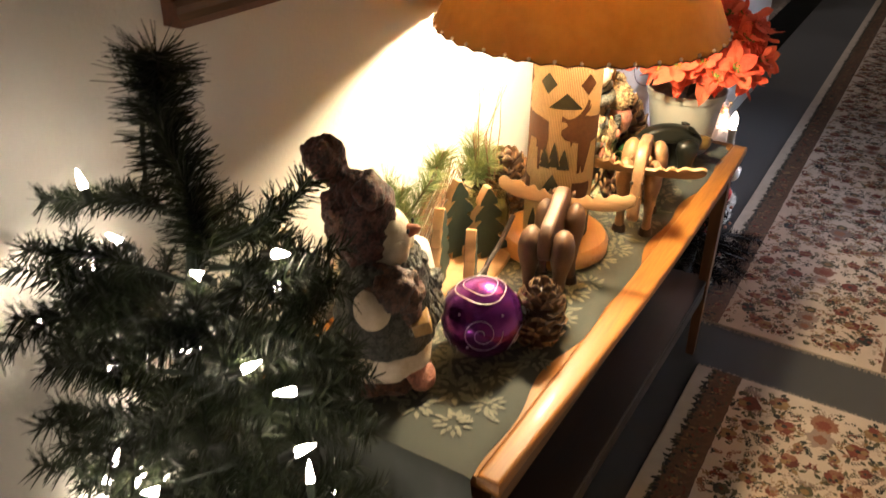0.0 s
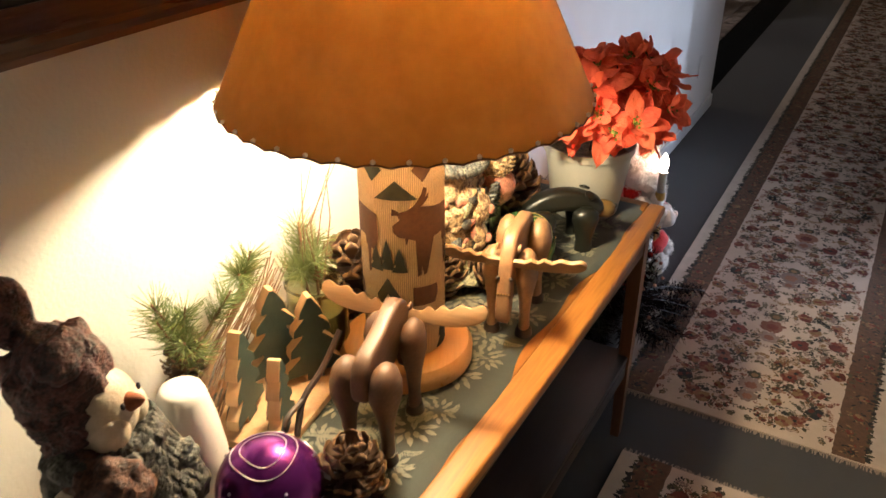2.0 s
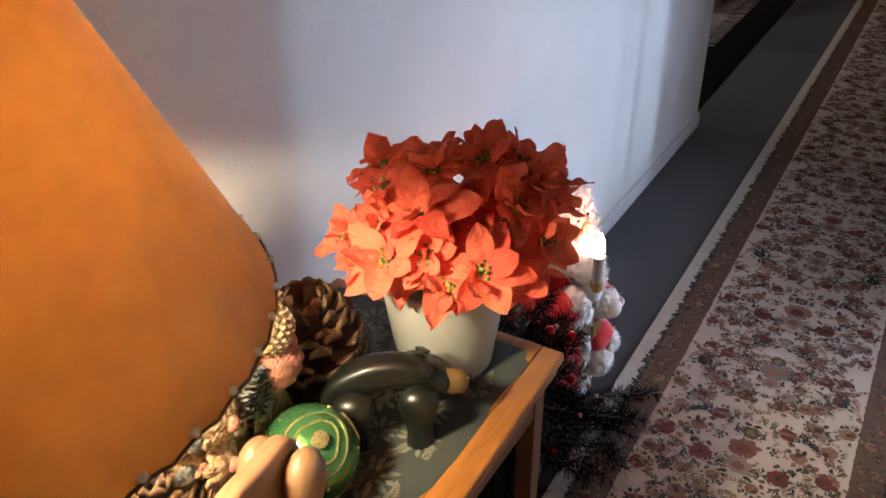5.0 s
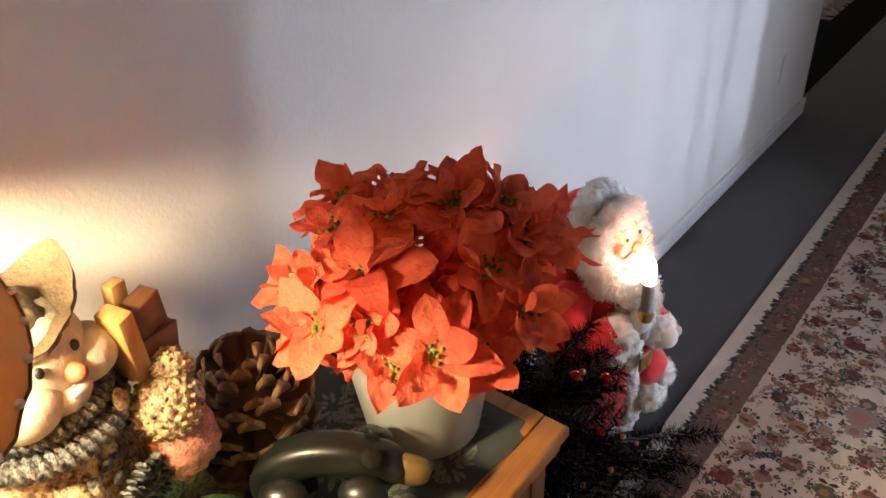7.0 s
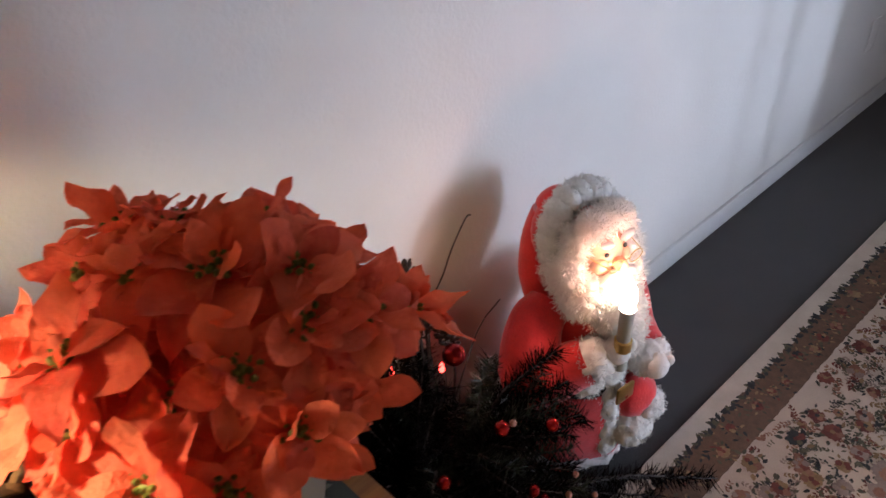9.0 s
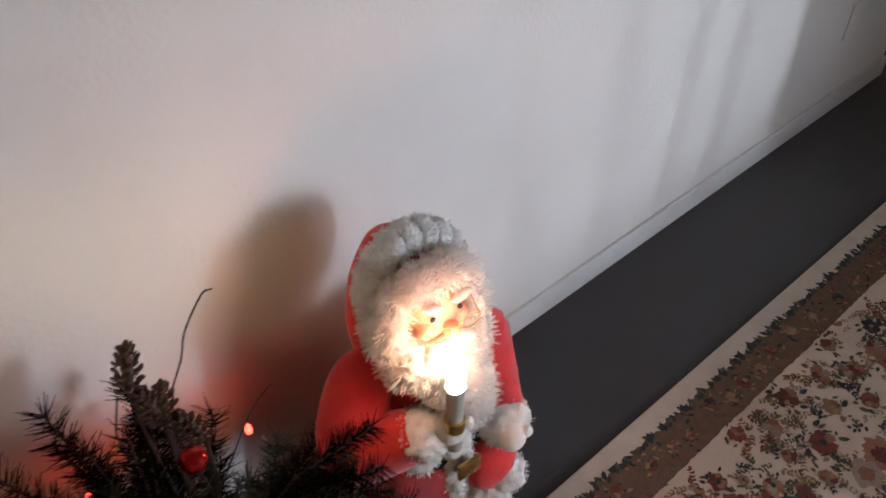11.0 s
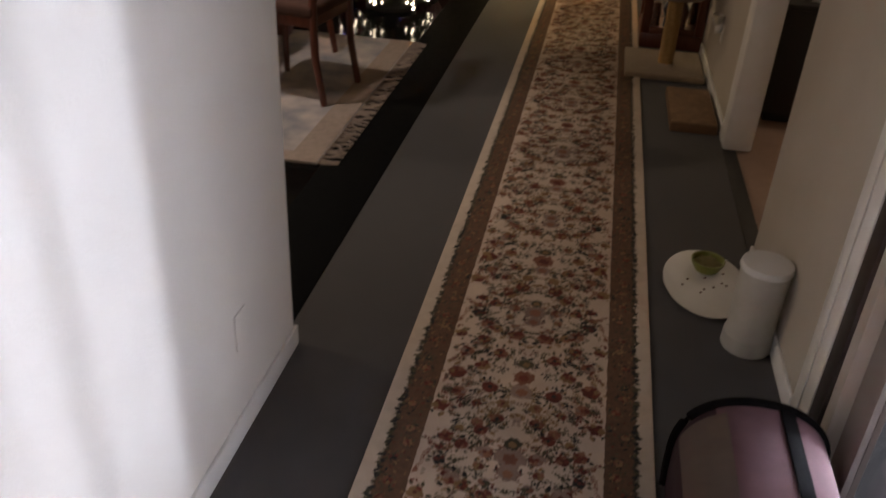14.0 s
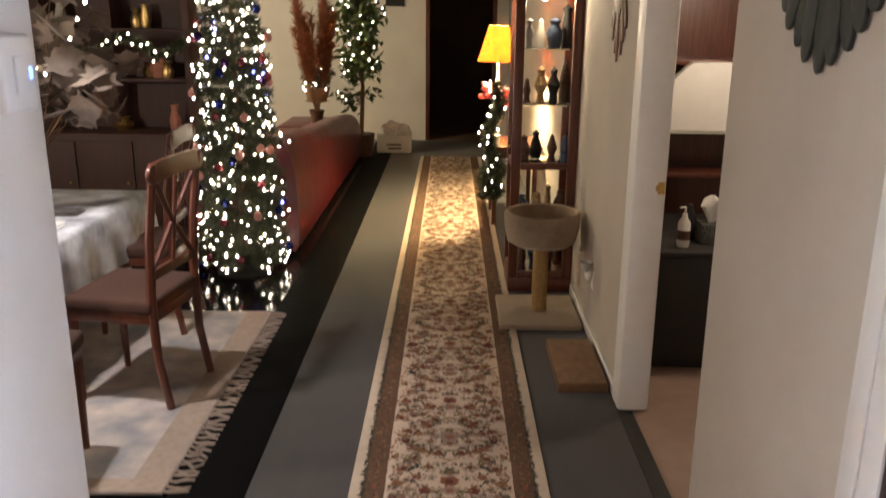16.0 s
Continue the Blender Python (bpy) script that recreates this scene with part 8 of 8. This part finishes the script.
def dining_table():
    t = thing("dining_table", (-1.75, 8.2, 0.013), "dining table with heavy dark legs", "table")
    part("top", between((-0.6, -0.75, 0.74), (0.6, 0.75, 0.775), 0.006), CHERRY, t)
    for x in (-0.52, 0.42):
        for y in (-0.67, 0.57):
            part("leg", between((x, y, 0), (x + 0.1, y + 0.1, 0.74), 0.01), CHERRY, t)
    c = bmesh.new()
    rows = []
    n = 120
    for ring, (k, z) in enumerate(((0.0, 0.78), (0.9, 0.78), (1.0, 0.778), (1.03, 0.755), (1.05, 0.60), (1.07, 0.42))):
        row = []
        for i in range(n):
            a = 6.283 * i / n
            ex = max(abs(math.cos(a)), abs(math.sin(a)))
            x, y = 0.61 * math.cos(a) / ex, 0.76 * math.sin(a) / ex
            fold = 1 + (0.035 * math.sin(a * 17) * (0.775 - z) / 0.35 if z < 0.77 else 0)
            row.append(c.verts.new((x * k * fold, y * k * fold, z - 0.0 + 0.005 + (0.03 * math.sin(a * 4) if z < 0.5 else 0))))
        rows.append(row)
    for p, q in zip(rows[1:], rows[2:]):
        for i in range(n):
            c.faces.new((p[i], p[(i + 1) % n], q[(i + 1) % n], q[i]))
    c.faces.new(rows[1])
    for v in rows[0]:
        c.verts.remove(v)
    solid("table_cover", c, surf("pale_print_cloth", (0.82, 0.85, 0.90), (0.20, 0.21, 0.23), 6, 0.8, 0.001, 300, fine=0.08), "white and grey printed tablecloth hanging over the dining table", "tablecloth", at=pose(-1.75, 8.2, 0.013), smooth=60)
    rnd = random.Random(3)
    for k, (x, y, s) in enumerate(((-1.33, 7.98, 0.15), (-1.36, 8.3, 0.13), (-1.62, 7.9, 0.16))):
        solid("papers", joined([turn(box((s * 1.5, s, 0.004), (0, 0, 0.004 * j), 0.001, 1), pose(rnd.uniform(-0.02, 0.02), rnd.uniform(-0.02, 0.02), 0, 0, 0, rnd.uniform(-14, 14))) for j in range(4)]), WHITE_PLASTIC if k != 1 else surf("dark_print", (0.08, 0.07, 0.07), None, 30, 0.5), "loose stack of papers on the dining table", "paper", group="papers on the dining table", at=pose(x, y, 0.803))
    b = thing("dark_bottle", (-1.42, 7.72, 0.799), "dark glass bottle on the dining table", "bottle")
    part("body", lathe([(0, 0), (0.036, 0), (0.037, 0.15), (0.015, 0.2), (0.014, 0.27), (0, 0.27)], 20), BLACKISH, b)
    part("cap", lathe([(0.0155, 0.25), (0.0155, 0.282), (0, 0.283)], 14), WHITE_PLASTIC, b)


dining_table()


def centrepiece():
    rnd = random.Random(19)
    t = thing("frosted_branches", (-1.52, 8.34, 0.80), "frosted grey leafy branches in a vase on the dining table", "plant")
    part("vase", lathe([(0, 0), (0.06, 0), (0.09, 0.1), (0.05, 0.24), (0.06, 0.27), (0.045, 0.26), (0, 0.2)], 24), RESIN_BROWN, t)
    frost = surf("frosted_leaf", (0.30, 0.24, 0.20), (0.13, 0.10, 0.085), 20, 0.8, objects=0.5)
    me = mesh_of("leaf", slab(smooth_curve([(0, 0), (0.03, 0.035), (0.02, 0.06), (0.06, 0.055), (0.075, 0.09), (0.085, 0.05), (0.13, 0.0), (0.085, -0.05), (0.075, -0.09), (0.06, -0.055), (0.02, -0.06), (0.03, -0.035)], 2), 0.002), frost)
    for k in range(26):
        a = k * 0.2417 + rnd.uniform(-0.2, 0.2)
        l = rnd.uniform(0.25, 0.66)
        pts = [Vector((0, 0, 0.25)), Vector((math.cos(a) * l * 0.5, math.sin(a) * l * 0.5, 0.55)), Vector((math.cos(a) * l, math.sin(a) * l, rnd.uniform(0.5, 1.2)))]
        part("stem", tube(pts, [0.006, 0.004, 0.002], 5), TWIG, t)
        for j in range(9):
            p = pts[1].lerp(pts[2], j / 8)
            ob = new("leaf", me)
            ob.parent = t
            ob.matrix_local = Matrix.Translation(p) @ pose(0, 0, 0, rnd.uniform(-60, 60), rnd.uniform(-50, 70), rnd.uniform(0, 360)) @ Matrix.Scale(rnd.uniform(0.75, 1.5), 4)
    lights_on(t, [Vector((0.1 + 0.35 * i / 9, -0.2 + 0.02 * i, 0.95 - 0.2 * math.sin(i * 0.5))) for i in range(10)], rnd)


centrepiece()


def hutch():
    t = thing("china_hutch", (-2.3, 10.9, 0), "dark wooden china hutch with lit decorations", "cabinet")
    part("base", between((-0.95, -0.25, 0.0), (0.95, 0.25, 0.9), 0.006), HUTCH_WOOD, t)
    part("back_panel", between((-0.9, 0.2, 0.9), (0.9, 0.24, 2.1)), HUTCH_WOOD, t)
    for x in (-0.93, -0.3, 0.27, 0.9):
        part("post", between((x - 0.03, -0.05, 0.9), (x + 0.03, 0.2, 2.1), 0.004), HUTCH_WOOD, t)
    for z in (1.3, 1.7, 2.08):
        part("shelf", between((-0.9, -0.05, z), (0.9, 0.2, z + 0.025), 0.003), HUTCH_WOOD, t)
    for i in range(4):
        d = part("door", between((-0.92 + 0.47 * i, -0.27, 0.08), (-0.48 + 0.47 * i, -0.252, 0.84), 0.005), HUTCH_WOOD, t)
        part("knob", blob((0.013,) * 3, (-0.53 + 0.47 * i, -0.285, 0.5), sub=2), BRASS, d)
    rnd = random.Random(8)
    for k in range(16):
        x, z = rnd.uniform(-0.8, 0.85), rnd.choice([0.901, 1.326, 1.726])
        r, h = rnd.uniform(0.03, 0.07), rnd.uniform(0.1, 0.24)
        solid("china_dish", lathe([(0, 0), (r, 0), (r * 1.3, h * 0.4), (r * 0.7, h * 0.8), (r, h), (0, h * 0.95)], 18), rnd.choice([POT, RESIN_TAN, RESIN_PINK, BRASS]), "glazed china dish on the hutch", "dish", group="dishes on the hutch", at=pose(-2.3 + x, 10.9 + rnd.uniform(0.0, 0.14), z))
    g = thing("lit_swag", (-2.3, 10.6, 0), "green swag with warm mini lights along the hutch", "garland")
    v, f, pl = [], [], []
    pts = [Vector((-0.95 + 0.1 * i, 0.02, 1.5 + 0.16 * abs(math.sin(i * 0.55)))) for i in range(20)]
    for a, b in zip(pts, pts[1:]):
        needles(v, f, a, b, rnd, 0.06, 1500, 0.004, 0.3)
        pl += [a + Vector((rnd.uniform(-0.05, 0.05), -0.06, rnd.uniform(-0.05, 0.05))) for _ in range(2)]
    part("cord", tube(pts, 0.006, 6), WIRE, g)
    sheet("needles", v, f, NEEDLE_FAR, g, "green needles")
    lights_on(g, pl, rnd)


hutch()
RED_LEATHER = surf("red_leather", (0.1054, 0.00496, 0.00868), (0.0496, 0.00248, 0.00434), 6, 0.38, 0.003, 30)


def sofa():
    t = thing("red_sofa", (-0.9, 12.4, 0), "long deep red leather sofa with its back to the hall", "sofa")
    part("base", between((-0.45, -2.1, 0.06), (0.38, 2.6, 0.40), 0.03, 3), RED_LEATHER, t)
    back = bmesh.new()
    prof = [(0.12, 0.38), (0.42, 0.02), (0.46, 0.30), (0.44, 0.70), (0.36, 0.90), (0.24, 0.93), (0.14, 0.86), (0.10, 0.60)]
    rings = []
    n = 14
    for i in range(n + 1):
        k = i / n
        y = -2.12 + 4.7 * k
        h = 1.0 - 0.38 * k + 0.012 * math.sin(i * 2.2)
        rings.append([back.verts.new((x, y, z * h)) for x, z in smooth_curve(prof, 3)])
    m = len(rings[0])
    for a, b in zip(rings, rings[1:]):
        for i in range(m):
            back.faces.new((a[i], a[(i + 1) % m], b[(i + 1) % m], b[i]))
    back.faces.new(rings[0][::-1]), back.faces.new(rings[-1])
    bmesh.ops.recalc_face_normals(back, faces=back.faces)
    part("backrest", back, RED_LEATHER, t)
    for y in (-2.16, 2.5):
        part("arm", between((-0.45, y, 0.06), (0.30, y + 0.2, 0.62 if y < 0 else 0.5), 0.06, 4), RED_LEATHER, t)
    for i in range(4):
        part("seat_cushion", box((0.6, 1.08, 0.16), (-0.15, -1.4 + 1.12 * i, 0.47), 0.05, 3), RED_LEATHER, t)
    for y in (-2.0, 2.45):
        for x in (-0.38, 0.30):
            part("foot", lathe([(0, 0), (0.025, 0), (0.03, 0.06), (0, 0.061)], 12, (x, y, 0)), BLACKISH, t)


sofa()


def ficus():
    rnd = random.Random(23)
    t = thing("lit_ficus", (-0.45, 15.1, 0), "potted ficus tree with broad leaves and warm lights", "tree")
    part("pot", lathe([(0, 0), (0.14, 0), (0.18, 0.3), (0.16, 0.3), (0, 0.27)], 24), RESIN_BROWN, t)
    part("trunk", tube([(0, 0, 0.27), (0.03, 0.02, 0.9), (-0.02, 0, 1.6), (0.0, 0, 2.2)], [0.03, 0.025, 0.02, 0.01], 8), TWIG, t)
    v, f, pl = [], [], []
    for k in range(60):
        z = rnd.uniform(0.75, 2.35)
        a = rnd.uniform(0, 6.28)
        l = rnd.uniform(0.12, 0.34)
        p0, p1 = Vector((0, 0, z - 0.1)), Vector((math.cos(a) * l, math.sin(a) * l, z))
        part("branch", tube([p0, p1], [0.006, 0.003], 5), TWIG, t)
        for _ in range(26):
            q = p0.lerp(p1, rnd.uniform(0.3, 1.05)) + Vector((rnd.gauss(0, 0.05), rnd.gauss(0, 0.05), rnd.gauss(0, 0.05)))
            d = Vector((rnd.gauss(0, 1), rnd.gauss(0, 1), rnd.gauss(-0.5, 0.6))).normalized()
            s = d.cross(Vector((rnd.gauss(0, 1), rnd.gauss(0, 1), 1))).normalized()
            i = len(v)
            v += [q, q + d * 0.05 + s * 0.03, q + d * 0.12, q + d * 0.05 - s * 0.03]
            f.append((i, i + 1, i + 2, i + 3))
        pl.append(p1 + Vector((0, -0.03, 0)))
    sheet("leaves", v, f, surf("ficus_leaf", (0.07, 0.10, 0.025), (0.03, 0.05, 0.012), 20, 0.5, island=0.5), t, "broad green leaves")
    lights_on(t, pl, rnd)
    s = thing("lit_basket", (-0.95, 14.6, 0), "basket of greenery with clustered warm lights on a stand", "decoration")
    part("stand", lathe([(0, 0), (0.15, 0), (0.15, 0.02), (0.03, 0.04), (0.03, 0.75), (0.16, 0.78), (0, 0.78)], 20), CHERRY, s)
    part("basket", lathe([(0, 0.78), (0.12, 0.78), (0.17, 0.95), (0.15, 0.95), (0, 0.86)], 24), TWIG, s)
    v, f = [], []
    for k in range(30):
        needles(v, f, (0, 0, 0.9), (rnd.uniform(-0.2, 0.2), rnd.uniform(-0.2, 0.2), rnd.uniform(1.0, 1.25)), rnd, 0.05, 500, 0.004, 0.3)
    sheet("greenery", v, f, NEEDLE_FAR, s)
    lights_on(s, [Vector((rnd.uniform(-0.17, 0.17), -0.12, rnd.uniform(0.92, 1.25))) for _ in range(22)], rnd)
    g = thing("dried_plumes", (-0.80, 13.6, 0), "tall vase of rust-orange dried plumes", "plant")
    part("vase", lathe([(0, 0), (0.1, 0), (0.14, 0.3), (0.07, 0.7), (0.09, 0.78), (0.07, 0.76), (0, 0.6)], 24), RESIN_BROWN, g)
    v, f = [], []
    for k in range(22):
        a = rnd.uniform(0, 6.28)
        q = Vector((math.cos(a) * 0.22, math.sin(a) * 0.22, rnd.uniform(1.4, 2.2)))
        part("stalk", tube([(0, 0, 0.7), q * 0.9], 0.004, 5), TWIG, g)
        needles(v, f, Vector((0, 0, 0.75)).lerp(q, 0.4), q, rnd, 0.10, 500, 0.004, 0.9)
    sheet("plume_cluster", v, f, surf("rust_plume", (0.30, 0.09, 0.03), (0.18, 0.05, 0.02), 20, 0.8, island=0.4), g, "rust-orange feathery plumes")


ficus()
